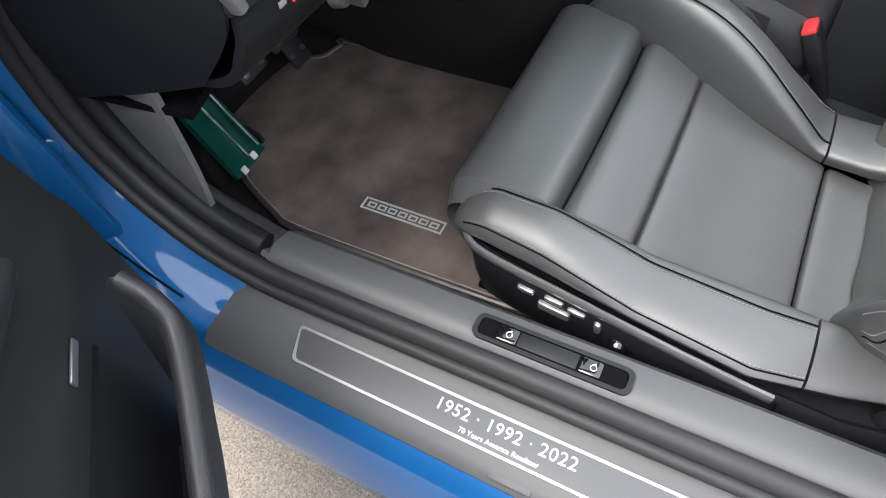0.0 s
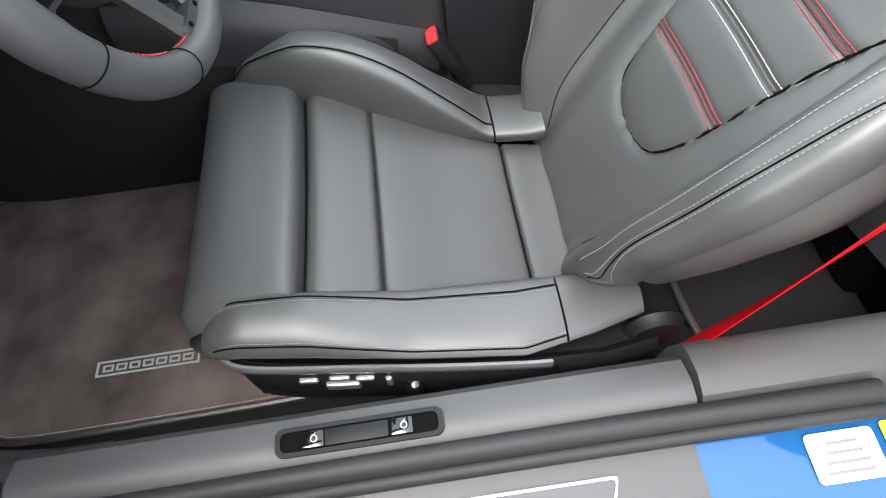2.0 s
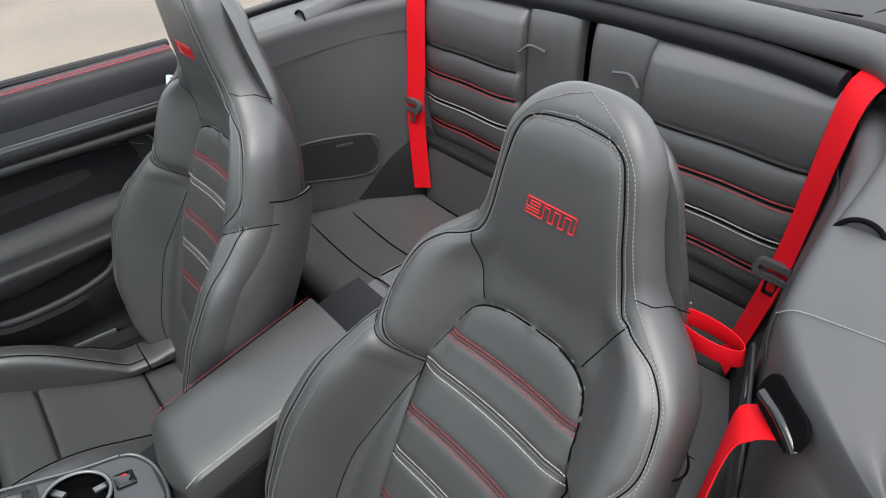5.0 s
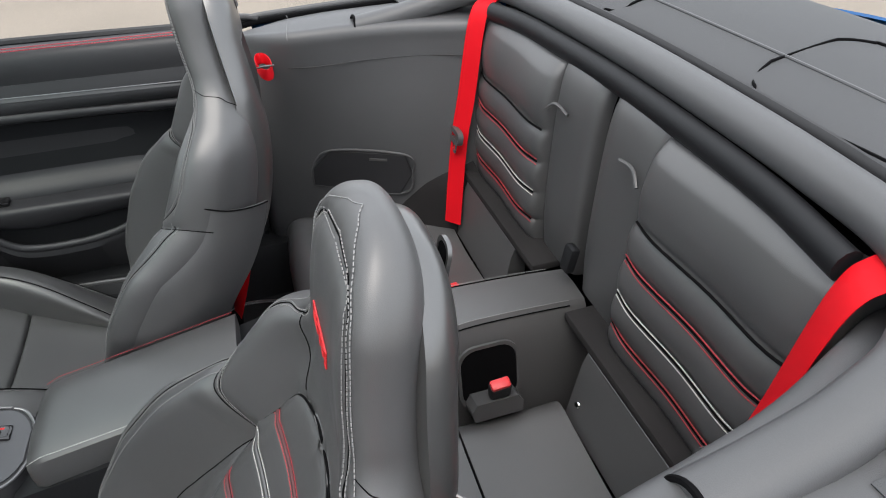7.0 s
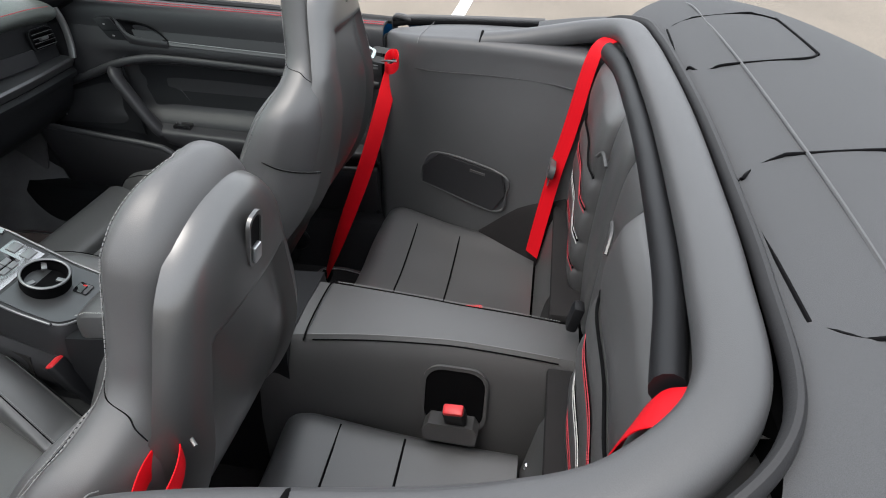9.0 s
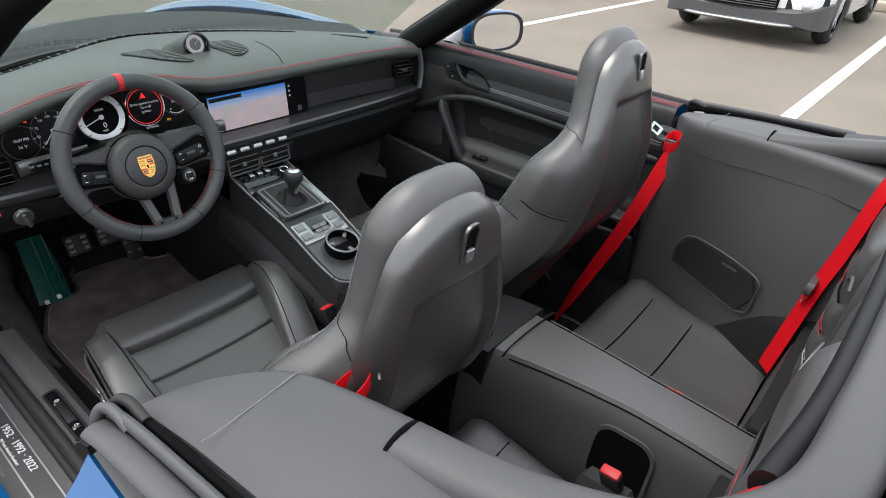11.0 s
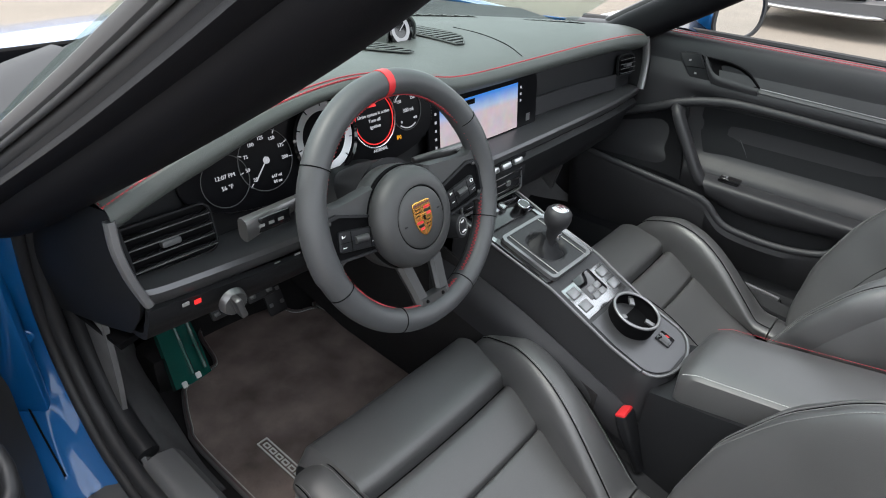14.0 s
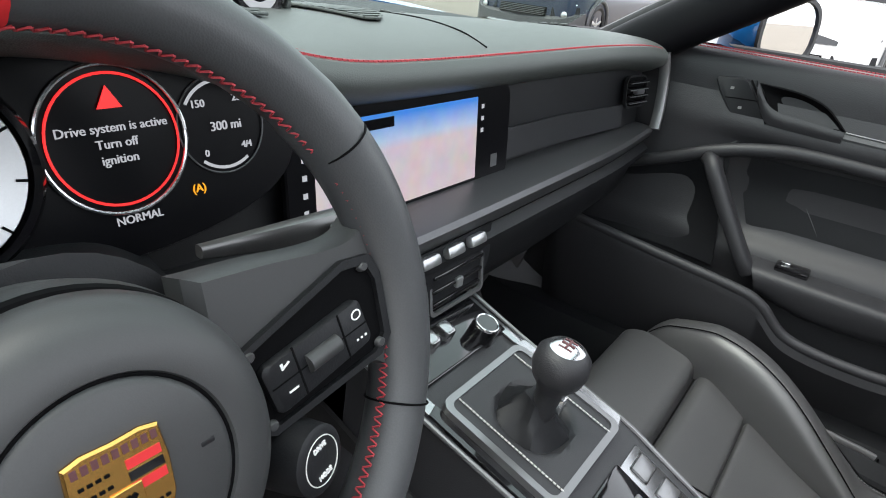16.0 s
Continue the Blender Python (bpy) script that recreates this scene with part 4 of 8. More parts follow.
part("upper_pad", sheet(pad, 90, 36, 0.012), LEATHER_DASH, dash, "grained black leather upper pad")
rows = []
for k in range(9):
    t = k / 8
    rows.append([p + Vector((0, 0.044 * t * t - 0.014 * math.sin(math.pi * t), -0.050 * t * float(np.interp(p.x, [-0.58, -0.48, -0.40, -0.30, -0.20, -0.10], [1.0, 0.82, 0.64, 0.62, 0.70, 0.95])))) for p in lip])
bm = loft(rows, closed=False)
bmesh.ops.recalc_face_normals(bm, faces=bm.faces)
part("pad_lip", bm, LEATHER_DASH, dash, "rolled leather front edge")
for d, z in ((0.004, 0.002), (0.013, 0.0035)):
    part("stitching", stitches([p + Vector((0, d, z)) for p in lip[::2]], 0.0062, 0.0046, 0.0010), RED_THREAD, dash, "red double stitching along the edge")

# recessed panel under the lip, the long shelf and what hangs below it
part("fascia", net([[(-0.70, 0.225, 0.915), (-0.36, 0.262, 0.985), (0, 0.262, 0.93), (0.35, 0.255, 0.925), (0.69, 0.225, 0.90)],
                    [(-0.70, 0.222, 0.86), (-0.36, 0.252, 0.87), (0, 0.248, 0.86), (0.35, 0.245, 0.86), (0.69, 0.222, 0.85)],
                    [(-0.70, 0.218, 0.79), (-0.36, 0.238, 0.79), (0, 0.232, 0.785), (0.35, 0.232, 0.785), (0.69, 0.215, 0.785)]], 40, 16, 0.01), TRIM, dash, "black soft fascia")
shelf_path = [(-0.705, 0.158, 0.800), (-0.66, 0.150, 0.797), (-0.45, 0.146, 0.790), (-0.2, 0.146, 0.787), (0, 0.146, 0.785), (0.25, 0.150, 0.785), (0.5, 0.156, 0.786), (0.695, 0.172, 0.788)]
sp = spline(shelf_path, 60)
part("shelf", loft([[p + Vector((0, a, b)) for a, b in ((0, 0), (0.004, 0.006), (0.02, 0.008), (0.085, 0.010), (0.085, -0.02), (0.012, -0.022), (0.002, -0.010))] for p in sp]), PLATE, dash, "dark satin grey shelf trim running across the dashboard")
part("lower_roll", loft([[p + Vector((0, a, b)) for a, b in ((0.012, -0.024), (0.000, -0.034), (0.004, -0.048), (0.03, -0.056), (0.10, -0.055), (0.10, -0.024))] for p in sp[30:]]), TRIM, dash, "black rounded roll under the shelf")
part("glovebox", net([[(0.12, 0.185, 0.728), (0.4, 0.19, 0.730), (0.69, 0.20, 0.735)], [(0.12, 0.22, 0.64), (0.4, 0.225, 0.64), (0.69, 0.235, 0.65)], [(0.12, 0.34, 0.57), (0.4, 0.34, 0.57), (0.69, 0.34, 0.58)], [(0.12, 0.55, 0.56), (0.4, 0.55, 0.56), (0.69, 0.55, 0.56)]], 20, 18, 0.01), TRIM, dash, "black glovebox lid")
part("knee_panel", net([[(-0.70, 0.166, 0.778), (-0.45, 0.155, 0.766), (-0.14, 0.160, 0.762)], [(-0.70, 0.180, 0.745), (-0.45, 0.168, 0.738), (-0.14, 0.175, 0.735)],
                        [(-0.69, 0.250, 0.690), (-0.45, 0.235, 0.695), (-0.14, 0.24, 0.69)], [(-0.67, 0.50, 0.64), (-0.45, 0.48, 0.66), (-0.14, 0.48, 0.66)]], 26, 18, 0.01), TRIM, dash, "black knee panel with the switch strip")
part("end_cover", net([[(-0.715, 0.165, 0.915), (-0.708, 0.160, 0.84), (-0.705, 0.170, 0.77), (-0.692, 0.26, 0.68)], [(-0.735, 0.30, 0.905), (-0.73, 0.30, 0.84), (-0.725, 0.30, 0.76), (-0.705, 0.34, 0.66)],
                       [(-0.75, 0.50, 0.89), (-0.745, 0.50, 0.82), (-0.74, 0.50, 0.74), (-0.72, 0.50, 0.62)]], 16, 12, 0.006), TRIM, dash, "black plastic end cover of the dashboard")
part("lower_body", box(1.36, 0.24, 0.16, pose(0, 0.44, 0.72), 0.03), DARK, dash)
part("centre_fascia", net([[(-0.12, 0.165, 0.765), (0, 0.162, 0.765), (0.12, 0.165, 0.765)], [(-0.115, 0.160, 0.72), (0, 0.158, 0.72), (0.115, 0.160, 0.72)], [(-0.11, 0.178, 0.675), (0, 0.176, 0.675), (0.11, 0.178, 0.675)], [(-0.11, 0.30, 0.60), (0, 0.30, 0.60), (0.11, 0.30, 0.60)]], 14, 16, 0.01), TRIM, dash, "black centre stack")

# toggles and centre air vents
for i in range(5):
    m = facing((-0.088 + 0.042 * i, 0.148, 0.758), (0, -1, 0.45))
    part("toggle", box(0.030, 0.013, 0.012, m, 0.004), SILVER, dash, "satin silver toggle button")
for s in (-1, 1):
    for k in range(3):
        part("vent_slat", box(0.092, 0.03, 0.005, pose(0.052 * s, 0.160, 0.732 - 0.017 * k, -12), 0.002), PIANO, dash)
    part("vent_frame", frame_band(rounded_outline(0.100, 0.052, 0.008), rounded_outline(0.092, 0.044, 0.006), 0.004, facing((0.052 * s, 0.1505, 0.715), (0, -1, 0.15))), GREYMETAL, dash)
    part("vent_tab", box(0.012, 0.006, 0.012, pose(0.052 * s, 0.146, 0.716), 0.002), SILVER, dash)
# outer vents
def side_vent(cx, cy, cz, w, h, normal):
    m = facing((cx, cy, cz), normal)
    vent = part("side_vent", plate(rounded_outline(w, h, 0.014), 0.002, m), DARK, dash, "black side air vent with thin bright-edged slats")
    part("vent_frame", frame_band(rounded_outline(w + 0.005, h + 0.005, 0.015), rounded_outline(w, h, 0.013), 0.006, m), TRIM, vent)
    for k in range(4):
        part("vent_slat", box(w - 0.004, 0.004, 0.010, m @ pose(0, (k - 1.5) * h / 4.4, 0.006, 25), 0.0015), PIANO, vent)
        part("slat_edge", box(w - 0.006, 0.0012, 0.0012, m @ pose(0, (k - 1.5) * h / 4.4 - 0.002, 0.0115), 0), GREYMETAL, vent)
    part("vent_tab", box(0.026, 0.009, 0.012, m @ pose(0, 0, 0.010), 0.003), TRIM_GREY, vent)
side_vent(-0.642, 0.200, 0.836, 0.124, 0.064, (0.0, -1, 0.20))
side_vent(0.642, 0.206, 0.858, 0.074, 0.050, (-0.1, -1, 0.15))
part("vent_surround", sweep([(0.690, 0.168, 0.792), (0.702, 0.172, 0.83), (0.706, 0.178, 0.88), (0.700, 0.186, 0.925)], round_section(0.010, 0.006, 12, 3), (1, 0, 0), 30), GREYMETAL, dash, "satin end piece closing the shelf round the vent")
part("vent_surround", sweep([(-0.700, 0.150, 0.790), (-0.712, 0.152, 0.83), (-0.718, 0.156, 0.87), (-0.716, 0.162, 0.905)], round_section(0.008, 0.006, 12, 3), (1, 0, 0), 30), GREYMETAL, dash, "satin end piece closing the shelf round the vent")
part("fascia_strip", net([[(0.20, 0.226, 0.842), (0.4, 0.222, 0.842), (0.60, 0.208, 0.838)], [(0.20, 0.222, 0.802), (0.4, 0.218, 0.802), (0.60, 0.204, 0.800)]], 20, 6, 0.004), DOOR_LEATHER, dash, "dark grained strip above the shelf")
slider = part("vent_slider", box(0.042, 0.012, 0.006, facing((-0.556, 0.212, 0.846), (0, -1, 0.2)) @ pose(0, 0, 0, 0, 0, -22), 0.002), PIANO, dash, "black slider with pale marks")
for k in range(4):
    part("slider_mark", box(0.0045, 0.0035, 0.0006, facing((-0.556, 0.212, 0.846), (0, -1, 0.2)) @ pose(0, 0, 0, 0, 0, -22) @ pose(-0.0135 + 0.009 * k, 0, 0.0033), 0), WHITE, slider)

# instrument cluster
CL = facing((-0.365, 0.222, 0.893), (0, -1, 0.22))
cluster = part("gauge_panel", plate([(0.245 * abs(math.cos(a)) ** 0.62 * (1 if math.cos(a) > 0 else -1), 0.068 * abs(math.sin(a)) ** 0.8 * (1 if math.sin(a) > 0 else -1) * (1.12 if math.sin(a) > 0 else 1)) for a in np.linspace(0, 2 * math.pi, 61)[:-1]], 0.006, CL), GLASS_BLACK, dash, "curved glossy black glass instrument cluster, lit")
def words(*lines):
    for line in lines:
        part("gauge_text", line, GLOW_WHITE, cluster, "lit white writing")
def gauge(x, y, r, ring, lit):
    m = CL @ pose(x, y, 0.0075)
    part("gauge_ring", ring_band(r, 0.0016 if lit else 0.0007, m, 48, 8), ring, cluster)
    return m
m = gauge(-0.178, -0.012, 0.036, TRIM_GREY, False)
words(lettering("12:07 PM", 0.006, m @ pose(0, 0.006, 0)), lettering("56 °F", 0.006, m @ pose(0, -0.009, 0)))
m = gauge(-0.111, 0.000, 0.044, TRIM_GREY, False)
ticks, nums = [], []
for k in range(8):
    a = radians(225 - 33 * k)
    ticks.append(box(0.006, 0.0014, 0.0004, m @ pose(0.042 * math.cos(a), 0.042 * math.sin(a), 0, 0, 0, math.degrees(a)), 0))
    nums.append(lettering(str(25 * (k + 1)), 0.0052, m @ pose(0.032 * math.cos(a), 0.032 * math.sin(a), 0)))
part("gauge_scale", joined(*ticks, *nums), GLOW_WHITE, cluster, "lit white speedometer scale")
part("gauge_needle", joined(box(0.036, 0.0016, 0.001, m @ pose(-0.011, -0.012, 0.001, 0, 0, 48), 0), disc(0.005, 0.005, 0.002, m, 20)), GLOW_WHITE, cluster)
words(lettering("647 mi", 0.0045, m @ pose(0.012, -0.026, 0)), lettering("84 mi", 0.0045, m @ pose(0.012, -0.034, 0)))
# the middle dial is a real raised instrument
m = CL @ pose(-0.005, 0.008, 0.006)
part("rev_counter", lathe([(0.040, 0), (0.056, 0.0), (0.061, 0.010), (0.058, 0.014), (0.055, 0.010)], m, 48), PIANO, cluster, "raised rev counter with a white scale ring")
part("dial_face", lathe([(0, 0.002), (0.040, 0.002), (0.0405, 0.004)], m, 40), DARK, cluster)
part("scale_ring", lathe([(0.040, 0.004), (0.053, 0.006), (0.054, 0.004)], m, 48), SILVER, cluster, "white metallic scale ring")
ticks = [box(0.006, 0.0016, 0.0006, m @ pose(0.050 * math.cos(a), 0.050 * math.sin(a), 0.0065, 0, 0, math.degrees(a)), 0) for a in (radians(225 - 33.75 * k) for k in range(9))]
part("gauge_scale", joined(*ticks), DARK, cluster)
part("gauge_needle", joined(box(0.052, 0.002, 0.001, m @ pose(-0.020, -0.007, 0.007, 0, 0, 20), 0), disc(0.006, 0.005, 0.005, m @ pose(0, 0, 0.003), 20)), GLOW_WHITE, cluster)
words(lettering("0", 0.013, m @ pose(0.004, -0.020, 0.003)), lettering("mph", 0.005, m @ pose(0.002, -0.031, 0.003)))
part("gauge_badge", box(0.020, 0.005, 0.0006, m @ pose(0, 0.017, 0.003), 0), GREYMETAL, cluster)
m = gauge(0.103, 0.012, 0.047, ALU, True)
part("warning_ring", ring_band(0.0415, 0.0009, m, 48, 6), GLOW_RED, cluster, "lit red warning ring")
part("warning_triangle", plate([(-0.008, -0.006), (0.008, -0.006), (0, 0.008)], 0.0008, m @ pose(0, 0.026, 0), 0.0002), GLOW_RED, cluster, "lit red warning triangle")
words(lettering("Drive system is active", 0.0058, m @ pose(0, 0.008, 0)), lettering("Turn off", 0.0058, m @ pose(0, -0.002, 0)), lettering("ignition", 0.0058, m @ pose(0, -0.012, 0)), lettering("NORMAL", 0.0055, m @ pose(0.004, -0.052, 0)))
m = gauge(0.180, 0.012, 0.035, TRIM_GREY, False)
part("gauge_arc", joined(*[box(0.0048, 0.0022, 0.0004, m @ pose(0.031 * math.cos(a), 0.031 * math.sin(a), 0, 0, 0, math.degrees(a) + 90), 0) for a in [radians(d) for d in list(range(95, 150, 8)) + list(range(235, 305, 8)) + [40, 55]]]), GLOW_WHITE, cluster)
words(lettering("300 mi", 0.0068, m @ pose(0.003, -0.001, 0)), lettering("150", 0.0055, m @ pose(-0.017, 0.016, 0)), lettering("250", 0.0055, m @ pose(0.017, 0.018, 0)), lettering("0", 0.005, m @ pose(-0.016, -0.019, 0)), lettering("4/4", 0.005, m @ pose(0.018, -0.017, 0)))
part("tell_tale", lettering("(A)", 0.006, CL @ pose(0.153, -0.030, 0.007)), GLOW_AMBER, cluster, "lit amber symbol")
part("tell_tale", box(0.006, 0.005, 0.0005, CL @ pose(-0.158, 0.030, 0.007), 0), GLOW_RED, cluster, "lit red symbol")

# centre screen
SC = facing((0.050, 0.219, 0.845), (0, -1, 0.10))
screen = part("centre_screen", plate(rounded_outline(0.36, 0.118, 0.016), 0.006, SC), GLASS_BLACK, dash, "glossy black glass centre display showing a pale map")
def map_material():
    m = bpy.data.materials.new("lit_map")
    m.use_nodes = True
    n, l = m.node_tree.nodes, m.node_tree.links
    b = n["Principled BSDF"]
    co, sep, ramp, noise_t, mix = (n.new("ShaderNode" + k) for k in ("TexCoord", "SeparateXYZ", "ValToRGB", "TexNoise", "Mix"))
    l.new(co.outputs["Generated"], sep.inputs[0])
    l.new(sep.outputs[2], ramp.inputs[0])
    e = ramp.color_ramp.elements
    e[0].position, e[0].color = 0.0, (0.52, 0.42, 0.45, 1)
    e[1].position, e[1].color = 0.62, (0.50, 0.44, 0.48, 1)
    for at, c in ((0.72, (0.36, 0.46, 0.62, 1)), (0.97, (0.04, 0.20, 0.62, 1))):
        q = e.new(at)
        q.color = c
    noise_t.inputs["Scale"].default_value = 40
    l.new(co.outputs["Object"], noise_t.inputs["Vector"])
    mix.data_type, mix.blend_type = "RGBA", "MULTIPLY"
    mix.inputs[0].default_value = 0.35
    l.new(ramp.outputs[0], mix.inputs[6])
    l.new(noise_t.outputs[1], mix.inputs[7])
    b.inputs["Base Color"].default_value = (0.02, 0.02, 0.02, 1)
    b.inputs["Roughness"].default_value = 0.15
    l.new(mix.outputs[2], b.inputs["Emission Color"])
    b.inputs["Emission Strength"].default_value = 0.52
    return m
part("map", box(0.252, 0.096, 0.001, SC @ pose(-0.022, 0.0, 0.0065), 0), map_material(), screen, "lit map picture")
part("menu_bar", box(0.10, 0.010, 0.0006, SC @ pose(-0.094, 0.039, 0.0072), 0), PIANO, screen)
for x, y in [(0.116, 0.036 - 0.014 * k) for k in range(3)] + [(-0.160, 0.036 - 0.016 * k) for k in range(5)]:
    part("screen_icon", box(0.005, 0.005, 0.0005, SC @ pose(x, y, 0.0065), 0), GLOW_WHITE, screen)
part("screen_tile", box(0.014, 0.016, 0.0005, SC @ pose(0.146, -0.034, 0.0065), 0), GREYMETAL, screen)

# clock on the pad, loudspeaker grilles, seams
CK = facing((0.0, 0.424, 0.984), (0, -1, 0.28))
clock = part("dash_clock", lathe([(0, 0.0), (0.030, 0.0), (0.034, 0.004), (0.034, 0.012), (0.030, 0.014), (0.027, 0.008), (0, 0.008)], CK, 40), PIANO, dash, "round stopwatch clock with a white scale")
part("clock_ring", lathe([(0.017, 0.009), (0.026, 0.0095), (0.0262, 0.008)], CK, 40), GLOW_WHITE, clock)
part("clock_hand", box(0.020, 0.0016, 0.001, CK @ pose(0.004, 0.004, 0.010, 0, 0, 40), 0), GLOW_WHITE, clock)
part("clock_hood", net([[(-0.043, 0.412, 0.958), (-0.038, 0.410, 0.998), (0, 0.411, 1.0225), (0.038, 0.410, 0.998), (0.043, 0.412, 0.958)],
                        [(-0.050, 0.455, 0.960), (-0.040, 0.455, 0.992), (0, 0.455, 1.012), (0.040, 0.455, 0.992), (0.050, 0.455, 0.960)],
                        [(-0.050, 0.52, 0.962), (-0.034, 0.52, 0.974), (0, 0.52, 0.984), (0.034, 0.52, 0.974), (0.050, 0.52, 0.962)]], 24, 14, 0.004), LEATHER_DASH, clock, "leather hood over the clock")
for s in (-1, 1):
    def gp(u, v, lift):
        inner = 0.064 + 0.012 * v
        outer = inner + 0.024 + 0.048 * min(1, max(0, v) / 0.28) ** 0.8 + 0.020 * v
        x = s * (inner + (outer - inner) * u)
        y = 0.318 + 0.202 * v
        return (x, y, pad_z(x, y) + lift)
    g = part("speaker_grille", sheet(lambda u, v: gp(u, v, 0.0042), 14, 20, 0.002), DARK, dash, "slatted black loudspeaker grille in the pad")
    part("grille_rim", tube([gp(*q, 0.0036) for q in ((0, 0), (0.5, -0.01), (1, 0), (1.02, 0.2), (1.02, 0.5), (1.02, 0.8), (1, 1), (0.5, 1.01), (0, 1), (-0.02, 0.5), (0, 0))], 0.0018, 80, 8), LEATHER_DASH, g)
    for k in range(10):
        v = 0.06 + 0.88 * k / 9
        part("grille_slat", sweep([gp(u, v, 0.0050) for u in (0.03, 0.35, 0.7, 0.97)], round_section(0.0042, 0.0007, 8), (0, 0, 1), 12), LEATHER_DASH, g)
part("defroster", sheet(lambda u, v: (-0.5 + 1.0 * u, (lambda x: far_edge(x).y - 0.05 + 0.02 * v)(-0.5 + u), pad_z(-0.5 + u, far_edge(-0.5 + u).y - 0.04) + 0.003), 40, 3, 0.004), DARK, dash, "black defroster slot under the windshield")

for k in range(33):
    x = -0.49 + 0.98 * k / 32
    y = far_edge(x).y - 0.040
    part("defroster_bar", box(0.006, 0.022, 0.003, pose(x * 1.0, y, pad_z(x, y) + 0.0045), 0.001), LEATHER_DASH, dash)
side_slot = part("side_defroster", sheet(lambda u, v: (lambda y, x: (x, y, pad_z(x, y) + 0.0022))(0.50 - 0.19 * v, 0.565 + 0.012 * v + 0.014 * (2 * u - 1) * math.sin(math.pi * (0.1 + 0.8 * v))), 5, 16, 0.003), DARK, dash, "black side defroster slot")
for k in range(9):
    y = 0.482 - 0.019 * k
    part("defroster_bar", box(0.022, 0.005, 0.002, pose(0.566 + 0.0007 * k, y, pad_z(0.566, y) + 0.0035), 0.001), LEATHER_DASH, side_slot)
part("pad_seam", tube([(x, y, pad_z(x, y) + 0.0006) for x, y in ((0.236, 0.470), (0.205, 0.36), (0.175, 0.27), (0.150, 0.212))], 0.0011, 30, 6), DARK, dash)

# light switch, stalks under the wheel
IG = facing((-0.600, 0.140, 0.752), (0, -1, -0.1))
part("light_switch", joined(disc(0.020, 0.018, 0.012, IG, 28), box(0.010, 0.034, 0.018, IG @ pose(0, 0, 0.018, 0, 0, 15), 0.003)), SHELL, dash, "satin ignition switch")
for k in (0, 2, 4, 5, 6):
    part("strip_switch", box(0.010, 0.006, 0.002, facing((-0.655 + 0.035 * k, 0.153, 0.766), (0, -1, -0.1)), 0.001), GREY_THREAD, dash)
part("hazard_light", box(0.009, 0.006, 0.002, facing((-0.640, 0.151, 0.764), (0, -1, -0.1)), 0), GLOW_RED, dash, "lit red parking light symbol")
for s, x, z in ((-1, -0.50, 0.874), (1, -0.215, 0.862)):
    stalk = part("stalk", loft([[Vector((x + s * d * 0.09, 0.115 - 0.012 * d, z - 0.005 * d)) + Vector((0, a * (0.6 + 0.4 * d), b * (0.6 + 0.5 * d))) for a, b in round_section(0.011, 0.014, 12, 3)] for d in np.linspace(-0.6, 1, 10)]), SHELL, dash, "grey control stalk with a black face")
    part("stalk_face", box(0.060, 0.004, 0.020, pose(x + s * 0.055, 0.098, z - 0.004), 0.003), PIANO, stalk)
    part("stalk_print", joined(*[box(0.008, 0.0008, 0.004, pose(x + s * (0.04 + 0.014 * k), 0.0955, z - 0.004), 0) for k in range(3)]), GREY_THREAD, stalk)

# ---- steering wheel ----
WH = facing((-0.360, 0.040, 0.850), (0, -1, 0.335))
wheel = thing("steering_wheel", (-0.352, 0.12, 0.82), "black leather steering wheel with a red marker and gold crest", "steering wheel")
RIM_R = 0.169
rings = []
for i in range(96):
    a = 2 * math.pi * i / 96
    thick = 0.0180 + 0.0022 * max(0, math.cos(2 * (a - radians(15)))) * (1 if -0.3 < math.sin(a) < 0.7 else 0)
    rings.append([WH @ Vector(((RIM_R + thick * math.cos(b)) * math.cos(a), (RIM_R + thick * math.cos(b)) * math.sin(a), 0.0200 * math.sin(b))) for b in (2 * math.pi * q / 16 for q in range(16))])
rim = part("rim", loft(rings + rings[:1], cap=False), WHEEL_LEATHER, wheel, "smooth black leather rim")
mk = [[WH @ Vector(((RIM_R + 0.0188 * math.cos(b)) * math.cos(a), (RIM_R + 0.0188 * math.cos(b)) * math.sin(a), 0.0212 * math.sin(b))) for b in (2 * math.pi * q / 16 for q in range(16))] for a in (radians(90 + d) for d in (-0.6, 0.4, 1.4, 2.4, 3.4))]
part("centre_marker", loft(mk), RED_PLASTIC, rim, "red leather marker band at the top")
for a0 in (32, 148, -25, 205, -65, 245):
    a = radians(a0)
    part("seam", tube([WH @ Vector(((RIM_R + 0.0188 * math.cos(b)) * math.cos(a), (RIM_R + 0.0188 * math.cos(b)) * math.sin(a), 0.0206 * math.sin(b))) for b in np.linspace(0, 2 * math.pi, 17)], 0.0007, 40, 6), DARK, rim)
for a0, a1 in ((35, 145), (-62, 30), (150, 242), (248, 292)):
    zig = []
    for k in range(int((a1 - a0) / 1.1)):
        a = radians(a0 + 1.1 * k)
        r = RIM_R - 0.0184
        zig.append(WH @ Vector((r * math.cos(a), r * math.sin(a), 0.0032 * (1 if k % 2 else -1) + 0.004)))
    part("cross_stitch", tube(zig, 0.00062, max(3 * len(zig), 20), 5), RED_THREAD, rim, "red cross stitching on the inside of the rim")
